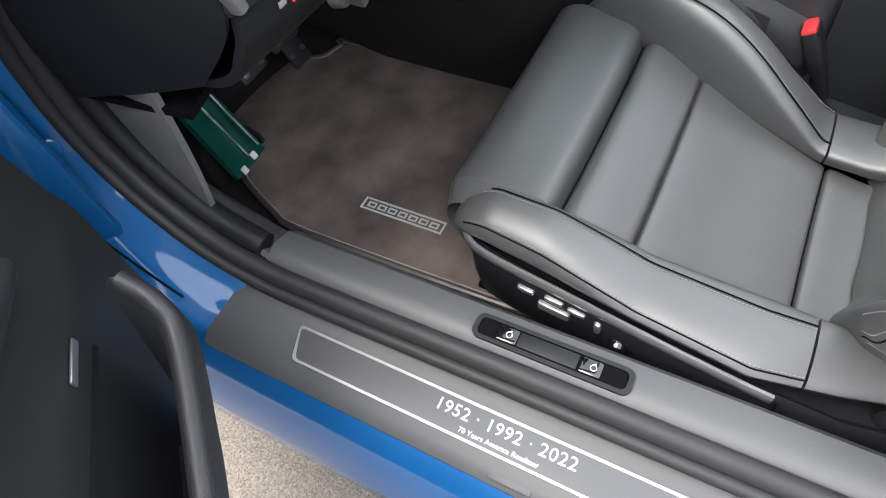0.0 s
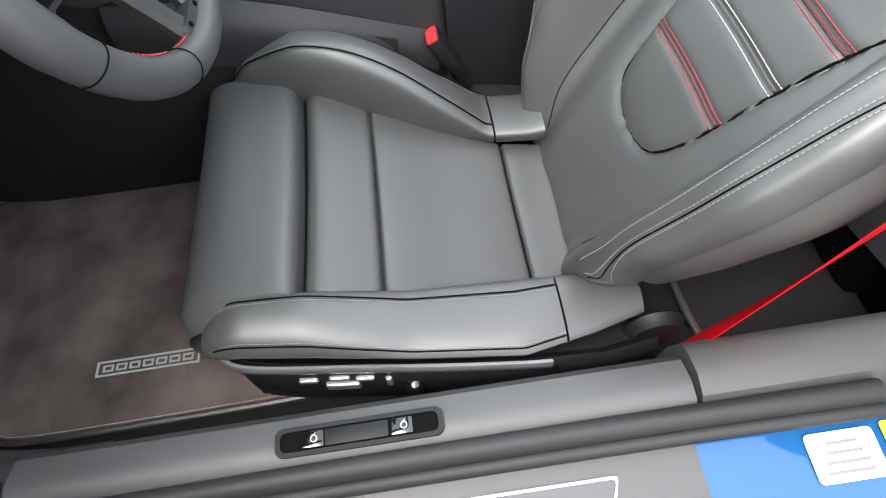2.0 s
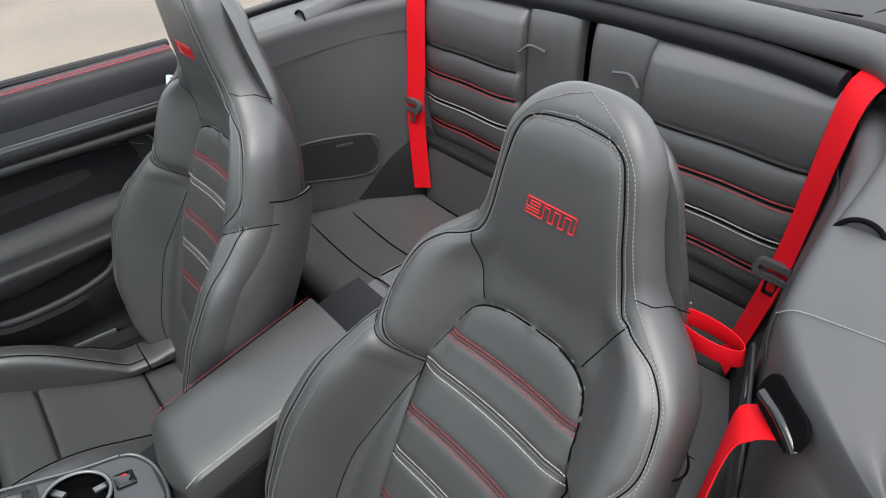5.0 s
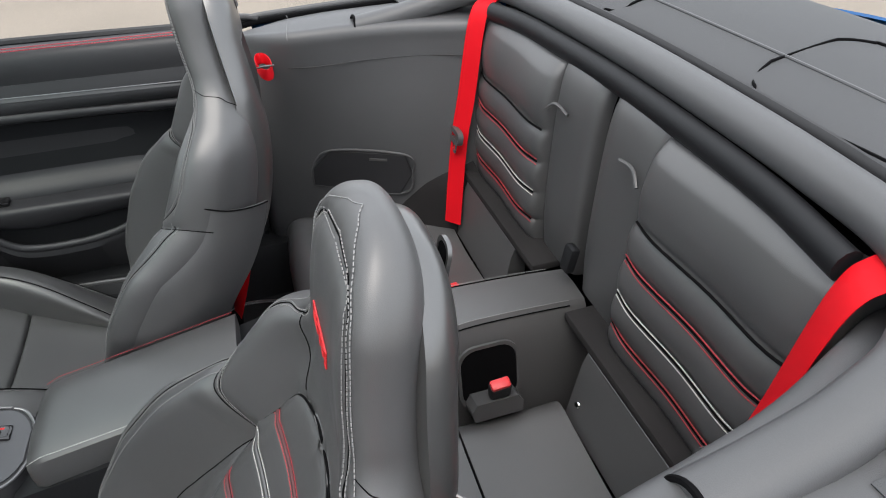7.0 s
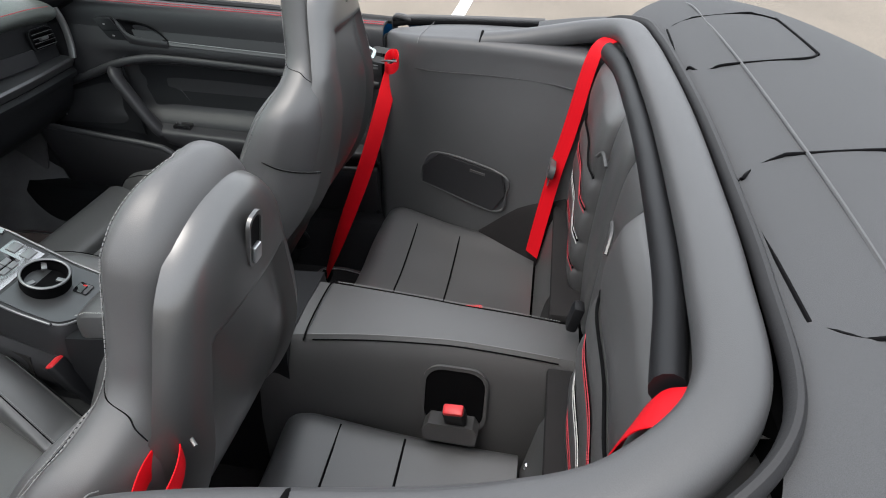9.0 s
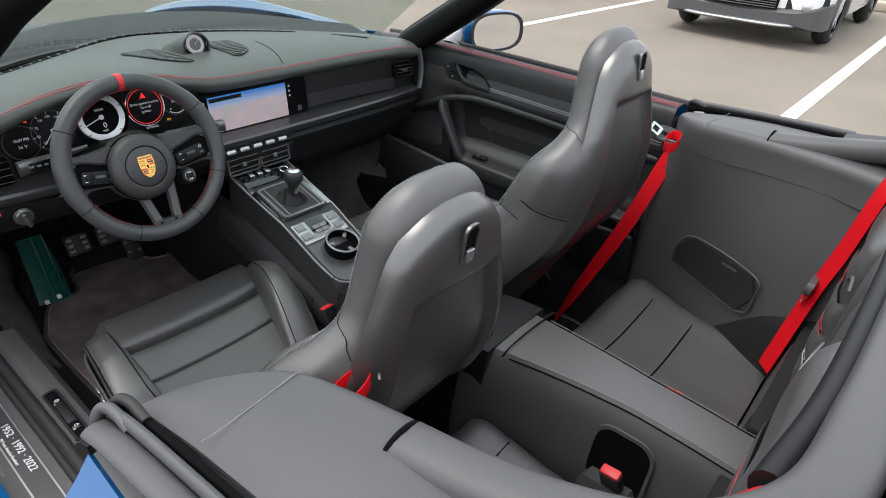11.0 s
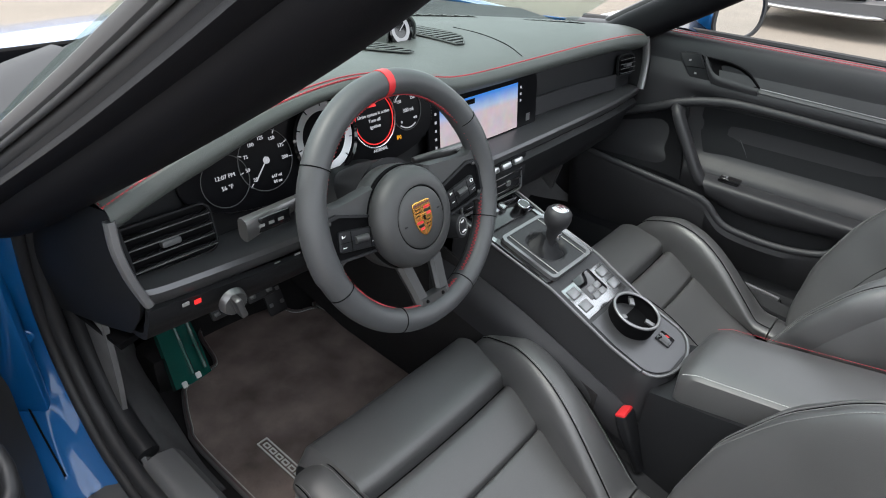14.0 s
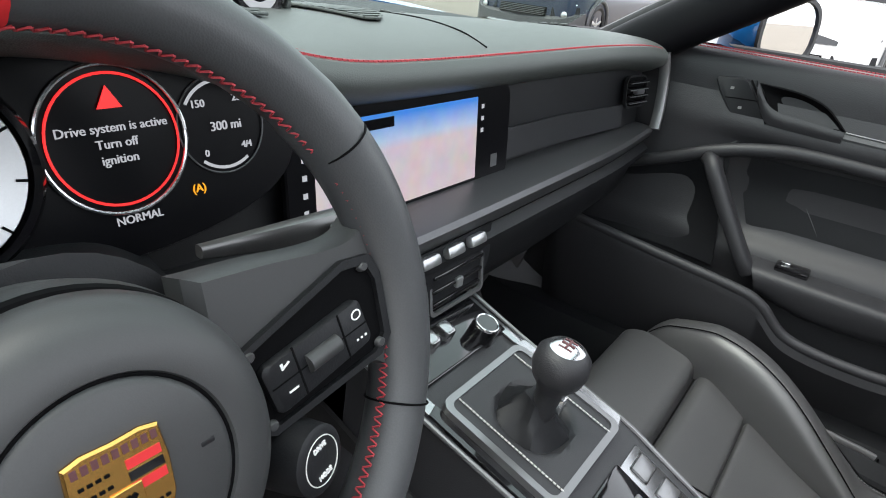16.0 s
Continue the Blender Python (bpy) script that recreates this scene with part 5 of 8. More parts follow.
# hub: a deep drum in two shells with a dark gap between, a groove and the domed airbag cover
HB = WH @ pose(-0.018, -0.014, 0.006)
part("hub_drum", lathe([(0, -0.050), (0.062, -0.050), (0.074, -0.034), (0.0755, -0.014), (0.0735, -0.007), (0.066, -0.006), (0, -0.004)], HB, 64), WHEEL_PLASTIC, wheel, "rear shell of the steering hub")
hub = part("airbag_cover", lathe([(0.056, -0.004), (0.0705, 0.000), (0.0725, 0.005), (0.0712, 0.014), (0.0670, 0.0225), (0.0600, 0.0280), (0.0500, 0.0308), (0.0455, 0.0305), (0.0440, 0.0275), (0.0425, 0.0300), (0.0400, 0.0315), (0.020, 0.0325), (0, 0.0328)], HB, 64), WHEEL_PLASTIC, wheel, "round grey-black airbag cover with a groove")
part("cover_gap", ring_band(0.0700, 0.0042, HB @ pose(0, 0, -0.0040), 56, 8), DARK, hub)
part("cover_groove", ring_band(0.0440, 0.0011, HB @ pose(0, 0, 0.0282), 56, 8), DARK, hub)
for e in (-1, 1):
    part("cover_mark", box(0.006, 0.0022, 0.001, HB @ pose(e * 0.033, 0.004 * e, 0.0316), 0.0004), TRIM, hub)
CR = HB @ pose(0, -0.001, 0.0318)
shield = [(-0.0165, 0.0235), (-0.010, 0.0250), (0, 0.0245), (0.010, 0.0250), (0.0165, 0.0235), (0.0175, 0.010), (0.0165, -0.004), (0.012, -0.016), (0.006, -0.022), (0, -0.0245), (-0.006, -0.022), (-0.012, -0.016), (-0.0165, -0.004), (-0.0175, 0.010)]
crest = part("crest", plate(shield, 0.0026, CR, 0.0010), GOLD, wheel, "small gold shield badge with red and black fields")
part("badge_bar", joined(*[box(0.0022, 0.0034, 0.0005, CR @ pose(-0.0135 + 0.0034 * k, 0.0205, 0.0027), 0) for k in range(9)]), DARK_RED, crest)
for e in (-1, 1):
    x0 = 0.0085 * e
    for k in range(3):
        y0 = (0.0145 if e > 0 else -0.0040) - 0.0046 * k
        wide = 0.0125 if e > 0 else 0.0120 - 0.0022 * k
        part("badge_field", box(wide, 0.0036, 0.0007, CR @ pose(x0 + (0 if e > 0 else 0.0011 * k), y0, 0.0026), 0), PIANO if k == 1 else RED_PLASTIC, crest)
        part("badge_antler", joined(*[box(0.0018, 0.0012, 0.0007, CR @ pose(-x0 + (q - 1.5) * 0.0028, (0.0145 if e > 0 else -0.0040) - 0.0046 * k, 0.0026), 0) for q in range(4 - (k if e < 0 else 0))]), DARK, crest)
part("badge_heart", plate([(-0.0055, 0.0060), (0.0055, 0.0060), (0.0055, -0.002), (0, -0.0080), (-0.0055, -0.002)], 0.0012, CR @ pose(0, 0.001, 0.0024), 0.0004), GOLD, crest)
part("badge_figure", joined(box(0.0028, 0.0062, 0.0005, CR @ pose(0, 0.001, 0.0038, 0, 0, 20), 0), box(0.0052, 0.0018, 0.0005, CR @ pose(0.0004, 0.0022, 0.0038, 0, 0, 35), 0)), DARK, crest)
# spokes
for s in (-1, 1):
    def flip(outline):
        return [(s * x, y) for x, y in outline][::s]
    shape = [(0.040, 0.050), (0.080, 0.047), (0.115, 0.043), (0.140, 0.044), (0.160, 0.056), (0.170, 0.030), (0.168, -0.010), (0.160, -0.042), (0.150, -0.044), (0.138, -0.036), (0.110, -0.033), (0.080, -0.030), (0.040, -0.024)]
    shape = [(p.x, p.y) for p in spline([(x, y, 0) for x, y in shape] + [(0.040, 0.050, 0)], 60)][:-1]
    spoke = part("spoke", plate(flip(shape), 0.022, WH @ pose(0, -0.004, -0.017), 0.006), WHEEL_PLASTIC, wheel, "matt grey side spoke with a key pad")
    PM = WH @ pose(s * 0.105 - 0.006, -0.009, 0.0035, 0, 0, s * 8) @ Matrix.Diagonal((1.34, 1.06, 1, 1))
    rim_o = [(-0.037, 0.017), (-0.020, 0.021), (0.022, 0.030), (0.036, 0.026), (0.039, 0.014), (0.035, -0.020), (0.027, -0.027), (-0.030, -0.025), (-0.038, -0.018)]
    rim_o = flip(rim_o)
    keys = part("key_pad", plate([(x * 0.97, y * 0.97) for x, y in rim_o], 0.0030, PM, 0.0006), DARK, spoke, "black recessed key pad")
    part("pad_frame", frame_band([(x * 1.03, y * 1.04) for x, y in rim_o], [(x * 0.93, y * 0.90) for x, y in rim_o], 0.0062, PM), TRIM, keys, "raised black frame round the keys")
    part("key_block", plate(rounded_outline(0.052, 0.026, 0.004), 0.0075, PM @ pose(-0.002 * s, -0.004, 0.001, 0, 0, s * 3), 0.0015), TRIM, keys, "block of black keys")
    part("roller_key", tube([PM @ Vector((x, -0.0035, 0.0085)) for x in (-0.008 - 0.002 * s, -0.002 * s, 0.008 - 0.002 * s)], 0.0052, 8, 12), WHEEL_PLASTIC, keys, "grey knurled roller key")
    part("key_gap", box(0.0008, 0.026, 0.0006, PM @ pose(-0.012 - 0.002 * s, -0.004, 0.0085), 0), DARK, keys)
    part("key_gap", box(0.0008, 0.026, 0.0006, PM @ pose(0.012 - 0.002 * s, -0.004, 0.0085), 0), DARK, keys)
    part("key_gap", box(0.050, 0.0007, 0.0006, PM @ pose(-0.002 * s, -0.004, 0.0084), 0), DARK, keys)
    part("key_print", joined(box(0.0044, 0.0009, 0.0005, PM @ pose(-0.019, 0.003, 0.0088, 0, 0, 25), 0), box(0.0012, 0.0024, 0.0005, PM @ pose(-0.0205, 0.0038, 0.0088), 0)), WHITE, keys)
    part("key_print", box(0.0046, 0.0009, 0.0005, PM @ pose(-0.019, -0.010, 0.0088), 0), WHITE, keys)
    part("key_print", ring_band(0.0024, 0.0004, PM @ pose(0.019, 0.003, 0.0088), 16, 5), WHITE, keys)
    part("key_print", joined(*[box(0.0010, 0.0010, 0.0005, PM @ pose(0.016 + 0.0024 * k, -0.010, 0.0088), 0) for k in range(3)]), WHITE, keys)
    for kx, ky in ((-0.030, 0.0155), (0.032, 0.0225), (-0.031, -0.0205), (0.029, -0.0215)):
        part("screw", disc(0.0028, 0.0024, 0.0036, PM @ pose(s * kx, ky, 0.0036), 12, 0.0006), WHEEL_PLASTIC, keys)
    part("lower_spoke", loft([[WH @ (Vector((s * x + 0.002, y, z)) + Vector((s * a * w, 0, b * w * 0.6))) for a, b in ((1, 0.2), (0.6, 1), (-0.7, 1), (-1, 0.2), (-0.8, -1), (0.8, -1))] for x, y, z, w in ((0.036, -0.060, -0.016, 0.014), (0.031, -0.095, -0.010, 0.0125), (0.025, -0.130, -0.003, 0.012), (0.021, -0.156, 0.002, 0.0135))]), SPOKE, wheel, "grey satin lower spoke")
    part("foot_screw", disc(0.0030, 0.0026, 0.003, WH @ pose(s * 0.017, -0.147, 0.008), 12, 0.0006), DARK, wheel)
part("spoke_foot", plate([(-0.030, -0.140), (0.030, -0.140), (0.033, -0.152), (0.026, -0.160), (-0.026, -0.160), (-0.033, -0.152)], 0.016, WH @ pose(0, 0, -0.007), 0.004), SPOKE, wheel, "grey satin foot of the spokes")
part("wheel_column", lathe([(0.045, -0.16), (0.060, -0.10), (0.066, -0.04), (0.0, -0.035)], WH, 32), TRIM, wheel)
part("column_shroud", net([[(-0.432, 0.085, 0.815), (-0.40, 0.078, 0.838), (-0.352, 0.076, 0.846), (-0.304, 0.078, 0.838), (-0.272, 0.085, 0.815)], [(-0.440, 0.14, 0.820), (-0.405, 0.135, 0.850), (-0.352, 0.135, 0.858), (-0.299, 0.135, 0.850), (-0.264, 0.14, 0.820)], [(-0.450, 0.215, 0.825), (-0.41, 0.21, 0.848), (-0.352, 0.21, 0.854), (-0.294, 0.21, 0.848), (-0.254, 0.215, 0.825)]], 24, 12, 0.005), TRIM, wheel, "grey shroud over the steering column")
DM = facing(WH @ Vector((0.071, -0.060, 0.002)), WH.to_3x3() @ Vector((0.22, -0.05, 1)))
dial = part("mode_dial", lathe([(0, 0.020), (0.0155, 0.020), (0.0180, 0.0185), (0.0192, 0.006), (0.0185, -0.014), (0, -0.016)], DM, 36), TRIM, wheel, "round black drive mode dial")
part("dial_ring", ring_band(0.0128, 0.00035, DM @ pose(0, 0, 0.0202), 40, 5), WHITE_THREAD, dial)
part("dial_print", joined(lettering("DRIVE", 0.0026, DM @ pose(0, 0.0078, 0.0204)), lettering("MODE", 0.0026, DM @ pose(0, -0.0078, 0.0204))), WHITE, dial)
part("dial_arm", tube([WH @ Vector((0.045, -0.040, -0.015)), WH @ Vector((0.062, -0.050, -0.012)), WH @ Vector((0.071, -0.060, -0.006))], 0.012, 12, 10), TRIM, wheel)

# ---- centre console ----
console = thing("centre_console", (0, -0.1, 0.25), "black centre console with silver control panels and gear lever", "console")


def con_z(y):
    return float(np.interp(y, [-0.30, -0.20, -0.06, 0.07, 0.16], [0.522, 0.553, 0.618, 0.655, 0.685]))


def con_m(x, y, lift=0.0):
    t = Vector((0, 0.02, con_z(y + 0.01) - con_z(y - 0.01))).normalized()
    n = Vector((1, 0, 0)).cross(t)
    return facing(Vector((x, y, con_z(y))) + n * lift, n, t)


rings = []
for y in np.linspace(0.165, -0.298, 34):
    w = 0.094 - 0.012 * (0.165 - y) / 0.46
    if y < -0.26:
        w *= math.sqrt(max(0.12, 1 - ((-0.26 - y) / 0.042) ** 2))
    z = con_z(y)
    rings.append([Vector((x, y, q)) for x, q in ((-w, z - 0.004), (-w + 0.004, z), (w - 0.004, z), (w, z - 0.004), (w + 0.003, z - 0.03), (w + 0.03, 0.24), (-w - 0.03, 0.24), (-w - 0.003, z - 0.03))])
part("console_body", loft(rings), DOOR_LEATHER, console, "black console body with soft sides")
for s in (-1, 1):
    part("bright_edge", tube([(s * (0.094 - 0.012 * (0.165 - y) / 0.46), y, con_z(y) + 0.001) for y in np.linspace(0.16, -0.255, 14)], 0.0028, 40, 8), GREYMETAL, console, "satin grey edge trim")
part("bright_edge", tube([(0.081 * math.cos(a), -0.258 - 0.040 * math.sin(a), con_z(-0.258 - 0.040 * math.sin(a)) + 0.001) for a in np.linspace(0, math.pi, 11)], 0.0028, 30, 8), GREYMETAL, console, "satin grey edge trim")
# side ledge with the knee pad
for s in (-1, 1):
    part("knee_pad", net([[(s * 0.100, 0.20, 0.60), (s * 0.105, 0.0, 0.56), (s * 0.094, -0.26, 0.455)], [(s * 0.125, 0.20, 0.56), (s * 0.128, 0.0, 0.52), (s * 0.104, -0.26, 0.425)], [(s * 0.125, 0.20, 0.50), (s * 0.128, 0.0, 0.46), (s * 0.108, -0.26, 0.39)]], 20, 12, 0.006), DOOR_LEATHER, console, "black leather knee pad")
# gear lever
SH = con_m(-0.004, 0.008, 0.0)
shift_frame = part("shift_frame", frame_band(rounded_outline(0.140, 0.134, 0.012), rounded_outline(0.126, 0.120, 0.008), 0.010, SH @ pose(0, 0, 0.003)), RIM_METAL, console, "satin frame round the gear lever boot")
part("boot_collar", sheet(lambda u, v: tuple(SH @ Vector((0.064 * (2 * u - 1), 0.061 * (2 * v - 1), 0.011 - 0.03 * max(0, 1 - ((2 * u - 1) ** 2 + (2 * v - 1) ** 2) / 0.45)))), 24, 24, 0.003), DOOR_LEATHER, shift_frame, "black leather boot collar with stitched edge")
for e in (-0.05, 0.05):
    part("stitching", stitches([SH @ Vector((e, q, 0.0125)) for q in (-0.06, 0, 0.06)], 0.0042, 0.003, 0.0006), WHITE_THREAD, shift_frame, "pale seam of the boot")
rings = []
for k in range(12):
    t = k / 11
    r = 0.040 * (1 - t) ** 1.3 + 0.013
    rings.append([SH @ Vector(((r * (1 + 0.16 * math.sin(5 * a + 4 * t))) * math.cos(a), (r * (1 + 0.16 * math.sin(5 * a + 4 * t))) * math.sin(a) + 0.006 * t, -0.008 + 0.042 * t)) for a in np.linspace(0, 2 * math.pi, 25)[:-1]])
part("boot", loft(rings), TRIM, shift_frame, "creased black leather boot")
KN = facing((-0.004, -0.004, 0.676), (0.02, -0.12, 1), (0, 1, 0))
lever = part("gear_lever", lathe([(0, -0.03), (0.011, -0.03), (0.0125, -0.008), (0.014, 0.008), (0.0165, 0.016), (0.0235, 0.026), (0.0265, 0.038), (0.0250, 0.050), (0.018, 0.058), (0.0165, 0.0585), (0, 0.0585)], KN, 36), DOOR_LEATHER, console, "black leather gear knob with a bright shift pattern cap")
part("lever_window", box(0.010, 0.016, 0.018, KN @ pose(0, -0.0085, 0.0), 0.002), ALU, lever)
part("knob_cap", lathe([(0, 0.0625), (0.010, 0.0615), (0.0165, 0.0585), (0.0168, 0.057)], KN, 32), ALU, lever, "polished cap")
part("shift_pattern", joined(box(0.0018, 0.013, 0.0014, KN @ pose(-0.007, 0, 0.0615), 0), box(0.0018, 0.013, 0.0014, KN @ pose(0, 0, 0.0625), 0), box(0.0018, 0.013, 0.0014, KN @ pose(0.007, 0, 0.0615), 0), box(0.015, 0.0018, 0.0014, KN @ pose(0, 0, 0.0627), 0)), DARK_RED, lever, "red shift pattern")
# silver panels beside and behind the lever
for s in (-1, 1):
    part("side_panel", plate([(s * a, b) for a, b in ((0.0, -0.068), (0.014, -0.064), (0.014, 0.066), (0.0, 0.07))][::s], 0.004, con_m(s * 0.072, 0.010, 0.001)), BRIGHT if s > 0 else PIANO, console, "flat trim strip beside the lever")
    part("side_panel", box(0.014, 0.055, 0.004, con_m(s * 0.079, 0.075, 0.002), 0.001), BRIGHT, console)
front = part("front_panel", box(0.160, 0.060, 0.006, con_m(0.0, 0.122, 0.002), 0.003), PIANO, console, "gloss black switch panel in front of the lever")
for k in range(3):
    part("rocker", box(0.016, 0.020, 0.016, con_m(-0.048 + 0.026 * k, 0.128, 0.010), 0.004), BRIGHT, front)
part("volume_knob", lathe([(0, 0.020), (0.012, 0.020), (0.0145, 0.018), (0.0155, 0.0), (0, 0)], con_m(0.043, 0.105, 0.004), 28), PIANO, front, "round black volume knob with a bright ring")
part("knob_ring", ring_band(0.0125, 0.0014, con_m(0.043, 0.105, 0.0235), 28, 8), ALU, front)
part("front_glass", box(0.158, 0.050, 0.004, con_m(0.0, 0.168, 0.006), 0.002), PIANO, console, "gloss black climate panel")
part("panel_print", joined(*[box(0.010, 0.002, 0.0006, con_m(-0.05 + 0.032 * k, 0.168, 0.0084), 0) for k in range(4)]), WHITE, console)
rear = part("rear_panel", box(0.148, 0.072, 0.004, con_m(0.0, -0.108, 0.0), 0.002), BRIGHT, console, "silver switch panel behind the lever")
part("tray", box(0.062, 0.054, 0.006, con_m(0.0, -0.096, 0.0005), 0.006), PIANO, rear, "gloss black tray with soft keys")
for k, (x, y) in enumerate(((-0.013, -0.104), (0.009, -0.104), (-0.013, -0.118), (0.009, -0.118))):
    part("console_key", box(0.0205, 0.0125, 0.004, con_m(x + 0.002, y, 0.0035), 0.002), GREYMETAL, rear)
for s in (-1, 1):
    for y in (-0.092, -0.120):
        part("key_slot", box(0.030, 0.022, 0.003, con_m(s * 0.054, y, 0.0012), 0.002), PIANO, rear)
        part("console_key", box(0.0275, 0.0195, 0.005, con_m(s * 0.054, y, 0.0026), 0.003), RIM_METAL, rear)
        part("key_print", box(0.007, 0.0012, 0.0005, con_m(s * 0.054, y, 0.005), 0), GREY_THREAD, rear)
part("rear_plate", sheet(lambda u, v: (lambda y: ((2 * u - 1) * 0.076 * (1 if y > -0.25 else math.sqrt(max(0.1, 1 - ((-0.25 - y) / 0.044) ** 2))), y, con_z(y) + 0.0025))(-0.148 - 0.142 * v), 14, 24, 0.003), PLATE, console, "grained grey rear plate")
CUP = facing((0.006, -0.186, con_z(-0.186)), (0, -0.30, 1), (0, 1, 0))
cup = part("cup_holder", lathe([(0.041, 0.028), (0.044, 0.031), (0.047, 0.028), (0.046, 0.0), (0.044, -0.012), (0.0, -0.012), (0.0, 0.004), (0.038, 0.004), (0.040, 0.024)], CUP, 44), DARK, console, "round cup holder with a satin rim")
part("rim_ring", ring_band(0.0440, 0.0032, CUP @ pose(0, 0, 0.0295), 44, 10, 0.8), RIM_METAL, cup, "satin grey rim")
for a in (40, 160, 280):
    part("cup_finger", box(0.010, 0.022, 0.005, CUP @ pose(0.033 * math.cos(radians(a)), 0.033 * math.sin(radians(a)), 0.020, 0, 0, a - 90), 0.001), GREYMETAL, cup)
part("brake_switch", box(0.030, 0.030, 0.008, con_m(0.026, -0.250, 0.003), 0.003), PIANO, console, "parking brake switch with a red light")
part("brake_lamp", box(0.004, 0.008, 0.001, con_m(0.032, -0.250, 0.0075), 0), GLOW_RED, console)
part("brake_face", box(0.022, 0.022, 0.003, con_m(0.026, -0.250, 0.0065), 0.002), PIANO, console)

# tunnel and armrest
part("tunnel", loft([[Vector((x * w, y, z0 + (z1 - z0) * h)) for x, h in ((-1, 0.9), (-0.93, 1), (0.93, 1), (1, 0.9), (1.12, 0), (-1.12, 0))] for y, w, z0, z1 in ((-0.28, 0.095, 0.22, 0.508), (-0.40, 0.105, 0.22, 0.535), (-0.55, 0.11, 0.22, 0.57), (-0.70, 0.112, 0.22, 0.60), (-0.76, 0.112, 0.22, 0.605))]), TRIM, console, "black tunnel between the seats")
rings = []
for k in range(24):
    t = k / 23
    y = -0.302 - 0.345 * t
    w = 0.088 + 0.006 * t
    end = math.sqrt(max(0.05, 1 - max(0, (0.07 - t) / 0.07) ** 2))
    top = 0.545 + 0.030 * min(1, t / 0.10) ** 0.5 + 0.062 * t
    low = 0.508 + 0.070 * t
    rings.append([Vector((w * end * a, y, low + (top - low) * b)) for a, b in ((-1, 0), (-1.02, 0.55), (-0.97, 0.86), (-0.86, 0.97), (-0.4, 1.02), (0, 1.03), (0.4, 1.02), (0.86, 0.97), (0.97, 0.86), (1.02, 0.55), (1, 0))])
armrest = part("armrest", loft(rings), LEATHER, console, "black leather armrest lid with red and white edge stitching")
for s in (-1, 1):
    path = [Vector((s * (0.088 + 0.006 * t) * 0.94, -0.302 - 0.345 * t, 0.547 + 0.030 * min(1, t / 0.10) ** 0.5 + 0.062 * t + 0.0040)) - Vector((0, 0, 0.006)) for t in np.linspace(0.06, 0.99, 16)]
    part("stitching", stitches(path, 0.0050, 0.0032, 0.00042), RED_THREAD if s > 0 else WHITE_THREAD, armrest, "contrast edge seam")

